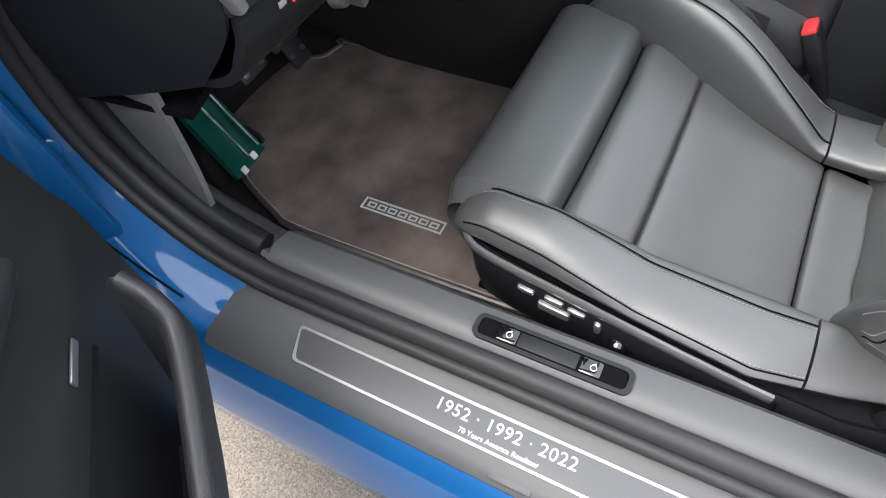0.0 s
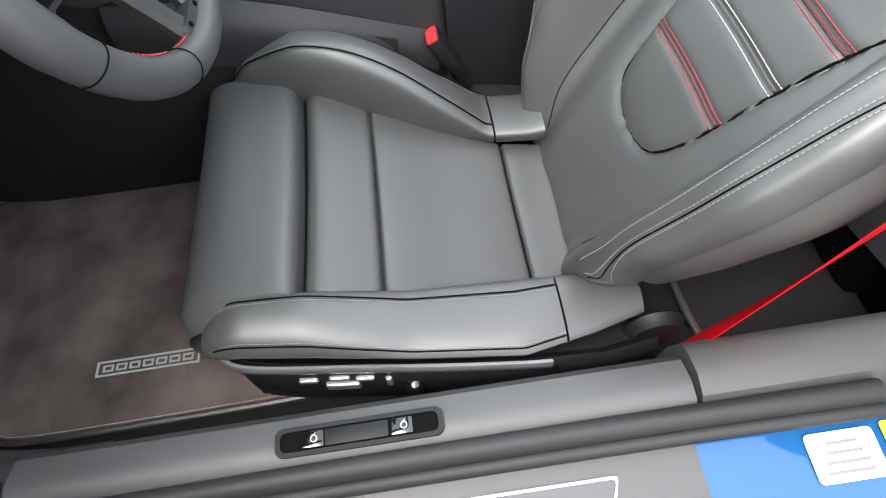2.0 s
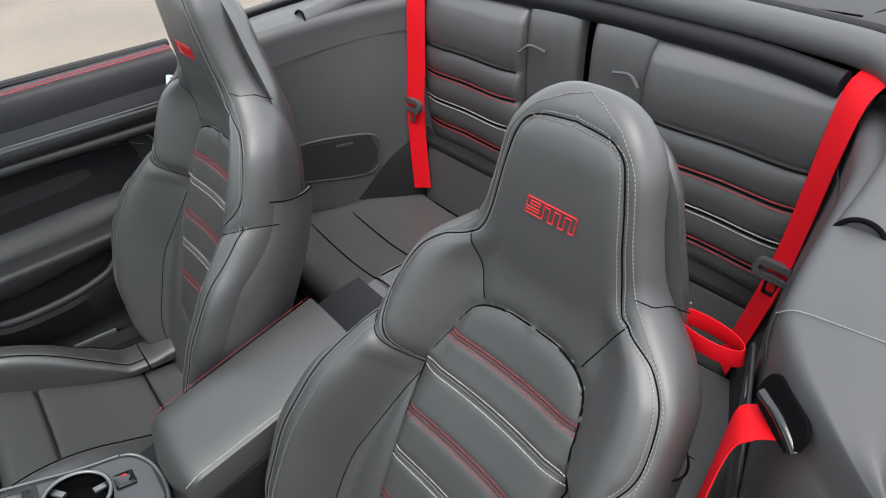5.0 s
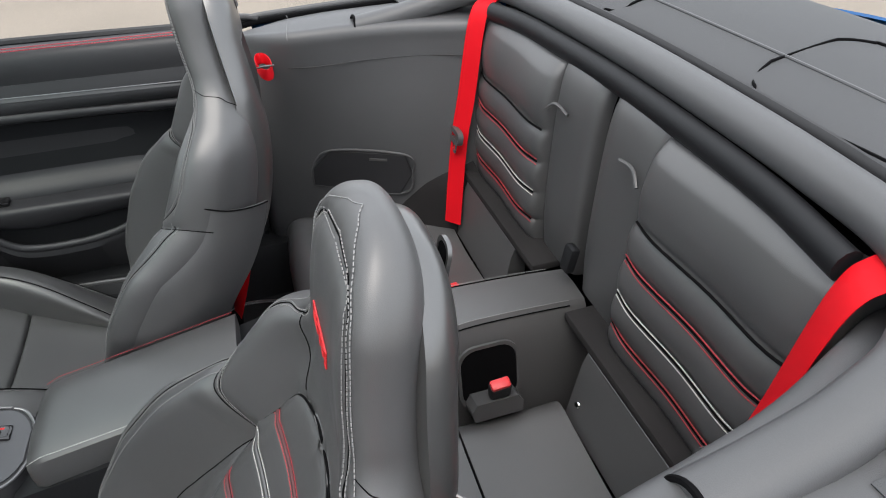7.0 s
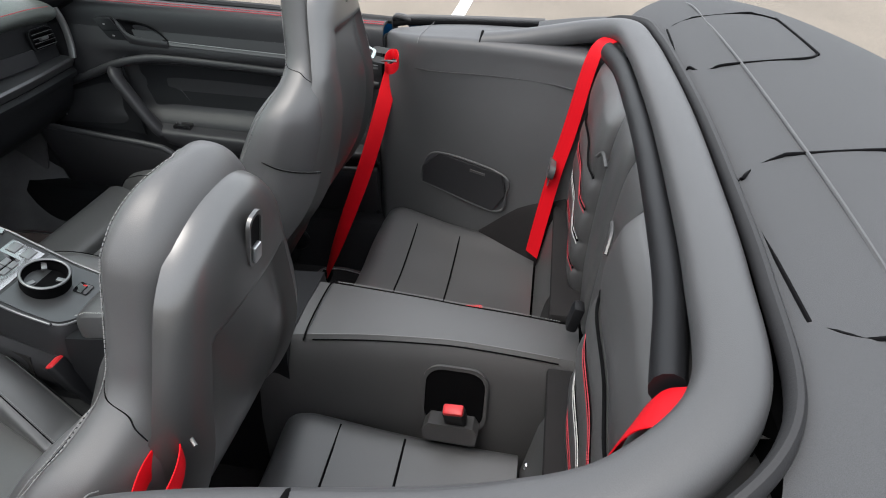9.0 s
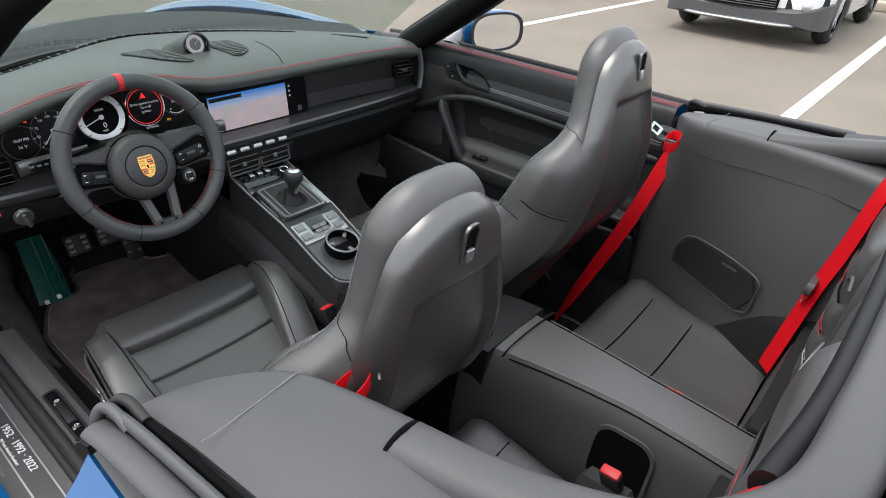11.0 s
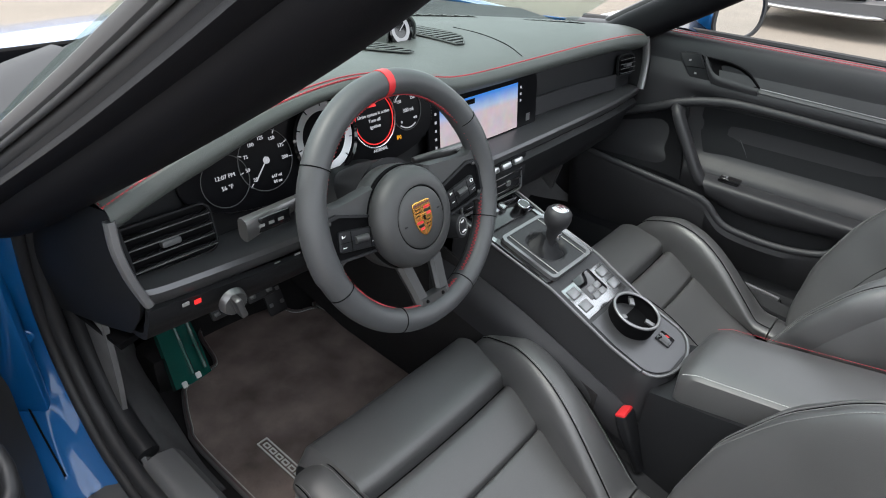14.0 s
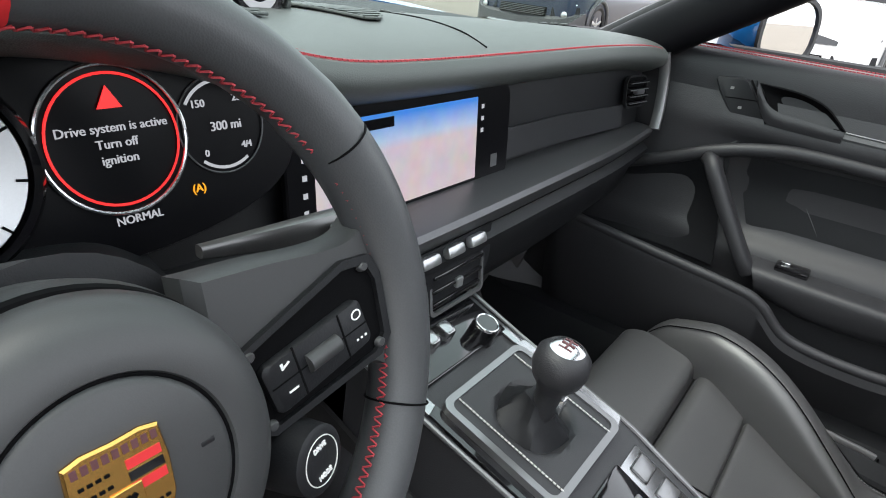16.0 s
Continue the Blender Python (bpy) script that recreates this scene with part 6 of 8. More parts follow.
# ---- doors ----
def build_door(turn, label, mirror):
    """A door, built as the closed right-hand one, mirrored for the left and swung open by turn degrees round its hinge."""
    hinge = Vector((0.915, 0.58, 0))
    m = Matrix.Translation(hinge) @ Matrix.Rotation(radians(turn), 4, "Z") @ Matrix.Translation(-hinge)
    door = thing("car_door", ((-1 if mirror else 1) * (m @ Vector((0.8, 0.1, 0))).x, (m @ Vector((0.8, 0.1, 0))).y, 0.33), label, "car door", "car doors")

    def put(name, bm, material, label="", parent=None):
        bm.transform(m)
        return part(name, mirrored(bm) if mirror else bm, material, parent or door, label)

    put("outer_skin", net([[(0.845, 0.60, 0.905), (0.855, 0.2, 0.925), (0.855, -0.3, 0.925), (0.85, -0.74, 0.925)], [(0.895, 0.62, 0.75), (0.90, 0.2, 0.76), (0.90, -0.3, 0.76), (0.895, -0.76, 0.76)],
                           [(0.905, 0.62, 0.55), (0.91, 0.2, 0.55), (0.91, -0.3, 0.55), (0.905, -0.78, 0.55)], [(0.885, 0.60, 0.33), (0.89, 0.2, 0.33), (0.89, -0.3, 0.33), (0.885, -0.76, 0.33)]], 24, 18, 0.006), PAINT, "glossy blue outer skin")
    put("window_seal", tube([(0.832, 0.45, 0.925), (0.822, 0.2, 0.938), (0.815, -0.3, 0.938), (0.805, -0.74, 0.930)], 0.010, 30, 8), RUBBER)
    put("inner_edge", box(0.13, 0.02, 0.42, pose(0.80, 0.585, 0.60), 0.008), PAINT)
    # top ledge rolling into the inner face
    prof = [(0.815, 0.940), (0.79, 0.944), (0.765, 0.944), (0.748, 0.939), (0.738, 0.928), (0.733, 0.905), (0.732, 0.872)]
    ys = [0.47, 0.36, 0.24, 0.10, -0.1, -0.3, -0.5, -0.73]
    put("door_ledge", net([[(x + 0.02 * max(0, y - 0.1), y, z - 0.010 * max(0, (y - 0.24)) * 8 - 0.012 * (0.24 - y) * (1 if y < 0.24 else 0)) for x, z in prof] for y in ys], 22, 40, 0.006), DOOR_LEATHER, "leather-covered top ledge")
    for dx in (0.0, 0.010):
        put("stitching", stitches([(0.748 + dx + 0.02 * max(0, y - 0.1), y, 0.9445 + 0.3 * dx - 0.012 * (0.24 - y)) for y in (0.24, 0.1, -0.1, -0.3, -0.5, -0.73)], 0.0062, 0.0048, 0.0011), RED_THREAD, "red double stitching on the ledge")
    # inner face with the set-back field and the arm rest
    rows = []
    for y in (0.47, 0.34, 0.22, 0.10, 0.0, -0.10, -0.25, -0.42, -0.58, -0.73):
        inner = 1 if -0.62 < y < 0.03 else 0
        drop = 0.012 * (0.24 - y)
        rows.append([(0.736, y, 0.875 - drop), (0.728, y, 0.848 - drop), (0.724, y, 0.825 - drop), (0.726 + 0.014 * inner, y, 0.79), (0.728 + 0.022 * inner, y, 0.72), (0.722 + 0.020 * inner, y, 0.65), (0.714 - 0.004 * inner, y, 0.61), (0.715, y, 0.55), (0.715, y, 0.46), (0.72, y, 0.36)])
    put("door_panel", net(rows, 40, 40, 0.008), DOOR_LEATHER, "black leather inner panel")
    put("panel_seam", tube([(0.725, 0.06, 0.68), (0.727, 0.045, 0.78), (0.729, -0.02, 0.812), (0.730, -0.25, 0.806), (0.731, -0.50, 0.795), (0.731, -0.60, 0.77), (0.728, -0.625, 0.66)], 0.003, 60, 6), TRIM_GREY)
    put("panel_seam", tube([(0.741, -0.045, 0.785), (0.744, -0.10, 0.72), (0.738, -0.15, 0.655)], 0.0016, 20, 6), TRIM_GREY)
    put("stitching", stitches([(0.737, 0.02, 0.782), (0.738, -0.06, 0.786), (0.738, -0.30, 0.780), (0.737, -0.52, 0.768), (0.735, -0.59, 0.745)], 0.006, 0.004, 0.0006), GREY_THREAD, "grey stitching round the inner field")
    strip = put("trim_strip", loft([[Vector((0.722 + a, y, 0.842 - 0.030 * (-0.12 - y) + b)) for a, b in ((0.012, 0.010), (-0.002, 0.009), (-0.006, 0.0), (-0.002, -0.009), (0.012, -0.010))] for y in np.linspace(-0.122, -0.72, 24)]), TRIM_GREY, "dark trim strip with a bright upper line")
    put("bright_line", tube([(0.7185, y, 0.851 - 0.030 * (-0.12 - y)) for y in (-0.123, -0.3, -0.72)], 0.0014, 30, 6), GREYMETAL, parent=strip)
    # opener in its recess, seat switches
    recess = put("opener_recess", net([[(0.7215, 0.022, 0.902), (0.7215, -0.040, 0.898), (0.7215, -0.085, 0.884), (0.7215, -0.122, 0.853)], [(0.7250, 0.010, 0.884), (0.742, -0.035, 0.880), (0.742, -0.075, 0.868), (0.7240, -0.116, 0.851)], [(0.7215, -0.004, 0.856), (0.732, -0.040, 0.858), (0.730, -0.080, 0.853), (0.7215, -0.110, 0.849)]], 24, 14, 0.003), DARK, "dark hollow behind the door opener")
    put("door_opener", net([[(0.7205, 0.030, 0.904), (0.7195, 0.006, 0.874), (0.7185, -0.020, 0.860), (0.7180, -0.060, 0.856), (0.7190, -0.121, 0.850)], [(0.7180, 0.022, 0.890), (0.7165, -0.002, 0.860), (0.7155, -0.025, 0.850), (0.7155, -0.065, 0.847), (0.7170, -0.121, 0.843)], [(0.7205, 0.010, 0.866), (0.7195, -0.006, 0.842), (0.7190, -0.028, 0.838), (0.7190, -0.068, 0.836), (0.7200, -0.121, 0.834)]], 30, 10, 0.004), DOOR_LEATHER, "black lever of the door opener", recess)
    put("opener_gap", tube([(0.7180, 0.036, 0.904), (0.7170, 0.012, 0.870), (0.7180, -0.006, 0.838)], 0.0016, 20, 6), DARK, "", recess)
    switch = put("memory_switch", loft([[Vector((x, y + e * (0.045 - y), z + e * (0.871 - z))) for y, z in ((0.094, 0.898), (0.084, 0.902), (0.048, 0.904), (0.041, 0.901), (0.012, 0.864), (-0.002, 0.844), (0.002, 0.839), (0.048, 0.840), (0.058, 0.846), (0.082, 0.876))] for x, e in ((0.730, 0), (0.7215, 0), (0.7195, 0.06))]), TRIM, "black seat memory switch with two keys", recess)
    put("key_gap", tube([(0.7192, 0.070, 0.869), (0.7188, 0.045, 0.871), (0.7192, 0.018, 0.872)], 0.0009, 10, 6), DARK, "", switch)
    for y, z in ((0.063, 0.886), (0.042, 0.856)):
        put("switch_print", box(0.0008, 0.006, 0.0045, pose(0.7190, y, z), 0), GREY_THREAD, "pale printed sign", switch)
    # soft ridge sweeping up from the front to the handle and along the top of the field, the dark fields below it
    put("soft_ridge", sweep([(0.712, 0.335, 0.690), (0.708, 0.24, 0.708), (0.706, 0.14, 0.742), (0.706, 0.06, 0.776), (0.712, -0.02, 0.796), (0.720, -0.10, 0.802), (0.725, -0.30, 0.796), (0.727, -0.52, 0.786), (0.726, -0.72, 0.778)], round_section(0.012, 0.011, 14), (1, 0, 0), 70), DOOR_LEATHER, "soft leather ridge above the arm rest")
    put("door_field", net([[(0.7365, 0.0, 0.776), (0.7365, -0.20, 0.780), (0.7365, -0.42, 0.774), (0.7365, -0.56, 0.764)], [(0.7455, 0.0, 0.72), (0.7455, -0.20, 0.72), (0.7455, -0.42, 0.72), (0.7455, -0.57, 0.72)], [(0.738, -0.03, 0.645), (0.738, -0.20, 0.645), (0.738, -0.42, 0.645), (0.738, -0.57, 0.645)]], 20, 12, 0.003), TRIM, "black inset field of the door")
    put("front_field", net([[(0.712, 0.330, 0.684), (0.712, 0.20, 0.712), (0.712, 0.09, 0.752), (0.712, 0.03, 0.770)], [(0.728, 0.325, 0.645), (0.730, 0.20, 0.660), (0.730, 0.09, 0.680), (0.706, 0.02, 0.690)], [(0.708, 0.320, 0.575), (0.706, 0.20, 0.575), (0.704, 0.09, 0.575), (0.690, 0.0, 0.575)]], 24, 16, 0.004), TRIM, "dark perforated loudspeaker field")
    # grab handle and arm rest
    put("grab_handle", sweep([(0.712, 0.060, 0.762), (0.694, 0.052, 0.758), (0.683, 0.038, 0.738), (0.678, -0.005, 0.672), (0.676, -0.045, 0.612), (0.682, -0.060, 0.590)], round_section(0.013, 0.019, 16, 3.4), (1, 0, 0), 40), DOOR_LEATHER, "padded grab handle")
    put("arm_rest", net([[(0.722, -0.045, 0.615), (0.728, -0.20, 0.612), (0.730, -0.45, 0.61), (0.725, -0.72, 0.61)], [(0.690, -0.055, 0.610), (0.685, -0.20, 0.606), (0.685, -0.45, 0.604), (0.69, -0.72, 0.60)],
                         [(0.664, -0.07, 0.596), (0.660, -0.20, 0.594), (0.660, -0.45, 0.592), (0.665, -0.72, 0.588)], [(0.668, -0.08, 0.565), (0.668, -0.20, 0.545), (0.672, -0.45, 0.560), (0.68, -0.72, 0.56)], [(0.70, -0.08, 0.55), (0.70, -0.20, 0.53), (0.70, -0.45, 0.55), (0.70, -0.72, 0.55)]], 30, 20, 0.006), DOOR_LEATHER, "black leather arm rest")
    put("window_switch", box(0.03, 0.055, 0.012, pose(0.695, -0.125, 0.612, 0, -8, 0), 0.004), PIANO, "window switch with a bright tip")
    put("switch_tip", box(0.008, 0.016, 0.006, pose(0.694, -0.112, 0.620), 0.002), ALU)
    # bin with its rolled lip and loudspeaker
    lipline = [(0.640, 0.325, 0.645), (0.618, 0.30, 0.628), (0.610, 0.26, 0.610), (0.612, 0.10, 0.592), (0.618, -0.05, 0.575), (0.622, -0.10, 0.560), (0.628, -0.16, 0.512), (0.635, -0.28, 0.500), (0.640, -0.38, 0.515), (0.645, -0.44, 0.545), (0.65, -0.60, 0.545), (0.66, -0.72, 0.545)]
    ll = spline(lipline, 60)
    put("door_bin", loft([[p, p + Vector((0.010, 0, 0.006)), p + Vector((0.018, 0, -0.002)), Vector((p.x * 0.3 + 0.7 * 0.72 + 0.012, p.y, 0.36)), Vector((p.x * 0.3 + 0.7 * 0.72, p.y, 0.36)), p + Vector((-0.004, 0, -0.02))] for p in ll]), DOOR_LEATHER, "black door bin with a rolled lip")
    put("bin_floor", box(0.05, 0.95, 0.012, pose(0.712, -0.20, 0.42), 0.004), TRIM)
    put("bin_lip", sweep([Vector(p) + Vector((0.006, 0, 0)) for p in lipline], round_section(0.009, 0.010, 14), (0, 0, 1), 80), DOOR_LEATHER, "rolled soft lip of the bin")
    badge = put("speaker_badge", box(0.003, 0.045, 0.009, pose(0.704, 0.285, 0.612, 0, 0, 0), 0.001), SILVER, "small bright loudspeaker badge")
    put("lower_edge", box(0.14, 1.25, 0.03, pose(0.80, -0.08, 0.345), 0.01), PAINT)
    return door


build_door(0, "closed black leather car door with red ledge stitching", False)
build_door(42, "open car door, black leather inside and blue outside", True)

# right wing mirror
wing = thing("wing_mirror", (0.90, 0.13, 0.90), "blue and black wing mirror on the closed door", "mirror")
MR = facing((0.962, 0.050, 0.975), (-0.30, -1, 0.03))
part("mirror_shell", loft([[MR @ Vector((a * s, b * s, z)) for a, b in round_section(0.115, 0.066, 28, 2.8)] for z, s in ((0.008, 1.0), (0.0, 1.06), (-0.03, 1.08), (-0.07, 0.92), (-0.10, 0.62), (-0.112, 0.25))]), PAINT, wing, "glossy blue mirror shell")
part("mirror_rim", frame_band([(a * 1.02, b * 1.02) for a, b in round_section(0.115, 0.066, 28, 2.8)], [(a * 0.92, b * 0.90) for a, b in round_section(0.115, 0.066, 28, 2.8)], 0.006, MR @ pose(0, 0, 0.0082)), RUBBER, wing)
part("mirror_glass", plate([(a * 0.93, b * 0.91) for a, b in round_section(0.115, 0.066, 28, 2.8)], 0.002, MR @ pose(0, 0, 0.0085), 0.0003), MIRROR, wing, "silvered mirror glass")
part("mirror_foot", loft([[Vector((x, 0.135, z)) + Vector((0, a, b)) for a, b in round_section(w, h, 14)] for x, z, w, h in ((0.80, 0.925, 0.06, 0.022), (0.84, 0.935, 0.055, 0.02), (0.90, 0.950, 0.05, 0.025), (0.94, 0.965, 0.05, 0.035))]), PIANO, wing, "black mirror foot")

# ---- floor, rear seats, side trims ----
floor_net = [[(-0.66, 0.98, 0.44), (-0.3, 1.0, 0.46), (0, 1.0, 0.47), (0.3, 1.0, 0.46), (0.66, 0.98, 0.44)], [(-0.66, 0.80, 0.27), (-0.3, 0.80, 0.27), (0, 0.80, 0.30), (0.3, 0.80, 0.27), (0.66, 0.80, 0.27)],
             [(-0.66, 0.65, 0.220), (-0.3, 0.65, 0.218), (0, 0.65, 0.22), (0.3, 0.65, 0.218), (0.66, 0.65, 0.220)], [(-0.66, 0.0, 0.215), (-0.3, 0.0, 0.215), (0, 0, 0.215), (0.3, 0, 0.215), (0.66, 0, 0.215)],
             [(-0.66, -0.45, 0.215), (-0.3, -0.45, 0.215), (0, -0.45, 0.215), (0.3, -0.45, 0.215), (0.66, -0.45, 0.215)], [(-0.66, -0.80, 0.225), (-0.3, -0.80, 0.225), (0, -0.80, 0.225), (0.3, -0.80, 0.225), (0.66, -0.80, 0.225)]]
part("floor_carpet", net(floor_net, 30, 40, 0.012), CARPET, car, "dark carpet of the cabin floor")
part("underbody", box(1.55, 3.9, 0.06, pose(0, -0.3, 0.17), 0.02), DARK, car)
for y in (1.30, -1.15):
    for s in (-1, 1):
        tyre = part("road_wheel", ring_band(0.27, 0.075, pose(s * 0.80, y, 0.345, 0, 90, 0), 40, 12, 1.5), RUBBER, car, "black tyre on a dark alloy wheel")
        part("wheel_rim", lathe([(0, 0.03), (0.05, 0.035), (0.19, 0.05), (0.205, 0.09), (0.21, -0.08), (0, -0.08)], pose(s * 0.80, y, 0.345, 0, 90 * s, 0), 36), SHELL, tyre)

# floor mats
mat_outline = [(-0.573, -0.06), (-0.578, 0.10), (-0.580, 0.40), (-0.565, 0.47), (-0.53, 0.555), (-0.505, 0.588), (-0.445, 0.598), (-0.415, 0.62), (-0.385, 0.74), (-0.33, 0.765), (-0.21, 0.765), (-0.178, 0.75), (-0.172, 0.665), (-0.155, 0.635), (-0.115, 0.62), (-0.098, 0.59), (-0.098, 0.10), (-0.105, -0.06)]
def build_mat(outline, z, label, side, pile=MAT_PILE):
    mat_ob = thing("floor_mat", (sum(p[0] for p in outline) / len(outline), sum(p[1] for p in outline) / len(outline), z), label, "floor mat", "floor mats")
    part("velour", plate(outline[::side], 0.010, Matrix.Translation((0, 0, z)), 0.002), pile, mat_ob, "brown-black velour surface")
    path = [(x, y, z + 0.010) for x, y in outline]
    part("binding", tube(path, 0.0055, 160, 8), LEATHER, mat_ob, "stitched edge binding")
    c = Vector((sum(p[0] for p in outline) / len(outline), sum(p[1] for p in outline) / len(outline), z))
    part("stitching", stitches([Vector(p).lerp(c, 0.030) + Vector((0, 0, 0.003)) for p in path], 0.0055, 0.004, 0.0005), WHITE_THREAD, mat_ob, "pale edge stitching")
    part("stitching", stitches([Vector(p).lerp(c, 0.006) + Vector((0, 0, 0.006)) for p in path], 0.0055, 0.004, 0.0006), DARK_RED, mat_ob, "red edge stitching")
    return mat_ob
dm = build_mat(mat_outline, 0.226, "dark brown velour floor mat with a bright badge", -1)
BD = facing((-0.4835, 0.250, 0.2365), (0, 0, 1), (1, 0, 0))
badge = part("mat_badge", frame_band([(0.080, 0.0125), (-0.080, 0.0125), (-0.080, -0.0125), (0.080, -0.0125)], [(0.0772, 0.0097), (-0.0772, 0.0097), (-0.0772, -0.0097), (0.0772, -0.0097)], 0.0025, BD), WHITE_THREAD, dm, "bright framed badge")
part("badge_bars", joined(*[frame_band([(x - 0.008, -0.0055), (x + 0.008, -0.0055), (x + 0.008, 0.0055), (x - 0.008, 0.0055)], [(x - 0.0055, -0.003), (x + 0.0055, -0.003), (x + 0.0055, 0.003), (x - 0.0055, 0.003)], 0.0022, BD) for x in np.linspace(-0.062, 0.062, 7)]), WHITE_THREAD, badge)
build_mat([(-x, y) for x, y in mat_outline if y > -0.05], 0.226, "dark brown velour floor mat before the other seat", 1)
# rear mats: same velour, its shade put in with the darker carpet colour
build_mat([(-0.60, -0.80), (-0.60, -0.62), (-0.57, -0.56), (-0.30, -0.56), (-0.22, -0.60), (-0.20, -0.80)], 0.232, "small velour mat behind the driver's seat, darkened for the shade there", -1, CARPET)
build_mat([(0.56, -0.72), (0.58, -0.62), (0.55, -0.56), (0.40, -0.55), (0.36, -0.60), (0.24, -0.61), (0.21, -0.72)], 0.232, "small velour mat behind the passenger seat, darkened for the shade there", 1, CARPET)

# foot rest and pedals
rest = thing("foot_rest", (-0.49, 0.60, 0.22), "foot rest still wrapped in green protective film", "pedal")
part("rest_plate", net([[(-0.545, 0.565, 0.262), (-0.50, 0.572, 0.252), (-0.452, 0.585, 0.245)], [(-0.535, 0.62, 0.335), (-0.49, 0.632, 0.33), (-0.445, 0.645, 0.322)], [(-0.528, 0.68, 0.43), (-0.485, 0.69, 0.425), (-0.452, 0.70, 0.418)]], 12, 16, 0.012), GREEN_FILM, rest, "green film over the foot rest")
for x in (-0.528, -0.492, -0.462):
    part("rest_rib", tube([(x, 0.572, 0.275), (x + 0.006, 0.63, 0.345), (x + 0.008, 0.68, 0.428)], 0.004, 14, 6), GREEN_FILM, rest)
for x, y in ((-0.520, 0.566), (-0.483, 0.574)):
    part("film_tab", box(0.012, 0.006, 0.014, pose(x, y - 0.006, 0.268, -30), 0.002), WHITE, rest)
part("rest_base", box(0.12, 0.10, 0.12, pose(-0.50, 0.66, 0.26), 0.02), CARPET, rest)
for x, y, z, w, h, name in ((-0.20, 0.69, 0.30, 0.055, 0.13, "throttle_pedal"), (-0.29, 0.60, 0.40, 0.075, 0.062, "brake_pedal"), (-0.385, 0.60, 0.40, 0.070, 0.062, "clutch_pedal")):
    pedal = thing(name, (x, y, 0.22), "black pedal with bright metal studs on an arm", "pedal", "pedals")
    pm = facing((x, y, z), (0, -1, 0.55))
    part("pad", box(w, h, 0.012, pm, 0.006), RUBBER, pedal)
    for a in (-0.3, 0.3):
        for b in (-0.28, 0.0, 0.28):
            part("stud", box(w * 0.22, 0.010, 0.004, pm @ pose(a * w, b * h, 0.0065), 0.002), SHELL, pedal)
    part("arm", tube([(x, y + 0.012, z), (x, y + 0.10, z + 0.12), (x, y + 0.14, z + 0.26)], 0.010, 14, 8), DARK, pedal)
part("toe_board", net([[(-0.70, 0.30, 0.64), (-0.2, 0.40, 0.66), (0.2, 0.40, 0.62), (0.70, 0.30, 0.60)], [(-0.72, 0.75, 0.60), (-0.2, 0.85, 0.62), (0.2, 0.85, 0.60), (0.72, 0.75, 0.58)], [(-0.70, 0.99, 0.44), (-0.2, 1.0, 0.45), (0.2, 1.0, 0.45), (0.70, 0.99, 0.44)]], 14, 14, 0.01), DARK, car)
for s in (-1, 1):
    part("footwell_side", net([[(s * 0.714, 0.29, 0.385), (s * 0.712, 0.38, 0.42), (s * 0.705, 0.48, 0.50), (s * 0.69, 0.64, 0.58), (s * 0.67, 0.85, 0.62)], [(s * 0.655, 0.29, 0.31), (s * 0.652, 0.38, 0.32), (s * 0.645, 0.48, 0.35), (s * 0.625, 0.64, 0.40), (s * 0.61, 0.85, 0.45)], [(s * 0.600, 0.29, 0.222), (s * 0.598, 0.38, 0.222), (s * 0.585, 0.48, 0.224), (s * 0.565, 0.64, 0.24), (s * 0.55, 0.85, 0.32)]], 16, 14, 0.008), ALCANTARA, car, "charcoal suede footwell side")
    part("footwell_upper", net([[(s * 0.698, 0.40, 0.39), (s * 0.695, 0.49, 0.43), (s * 0.685, 0.62, 0.50), (s * 0.67, 0.80, 0.56)], [(s * 0.700, 0.36, 0.54), (s * 0.69, 0.48, 0.58), (s * 0.68, 0.62, 0.62), (s * 0.67, 0.80, 0.64)], [(s * 0.708, 0.32, 0.74), (s * 0.70, 0.48, 0.74), (s * 0.69, 0.62, 0.74), (s * 0.68, 0.80, 0.72)]], 12, 8, 0.008), ALCANTARA, car)
    part("tunnel_side", net([[(s * 0.10, 0.80, 0.28), (s * 0.125, 0.3, 0.215), (s * 0.13, -0.2, 0.215)], [(s * 0.095, 0.80, 0.45), (s * 0.118, 0.3, 0.42), (s * 0.12, -0.2, 0.36)], [(s * 0.09, 0.80, 0.62), (s * 0.105, 0.3, 0.64), (s * 0.11, -0.2, 0.46)]], 14, 10, 0.006), CARPET, car, "carpeted tunnel side")

# rear tunnel
rear_tunnel = thing("rear_tunnel", (0, -1.0, 0.25), "black leather rear tunnel with a seam along each edge", "console")
rings = []
for y in np.linspace(-0.70, -1.275, 16):
    w = float(np.interp(y, [-1.275, -1.05, -0.90, -0.75], [0.054, 0.056, 0.070, 0.088]))
    z = 0.612 - 0.012 * ((y + 1.0) / 0.25) ** 2
    rings.append([Vector((x, y, q)) for x, q in ((-w, z - 0.010), (-w + 0.008, z - 0.001), (0, z + 0.003), (w - 0.008, z - 0.001), (w, z - 0.010), (w + 0.022, z - 0.05), (w + 0.045, 0.42), (w + 0.05, 0.25), (-w - 0.05, 0.25), (-w - 0.045, 0.42), (-w - 0.022, z - 0.05))])
part("tunnel_cover", loft(rings), LEATHER, rear_tunnel, "smooth leather cover")
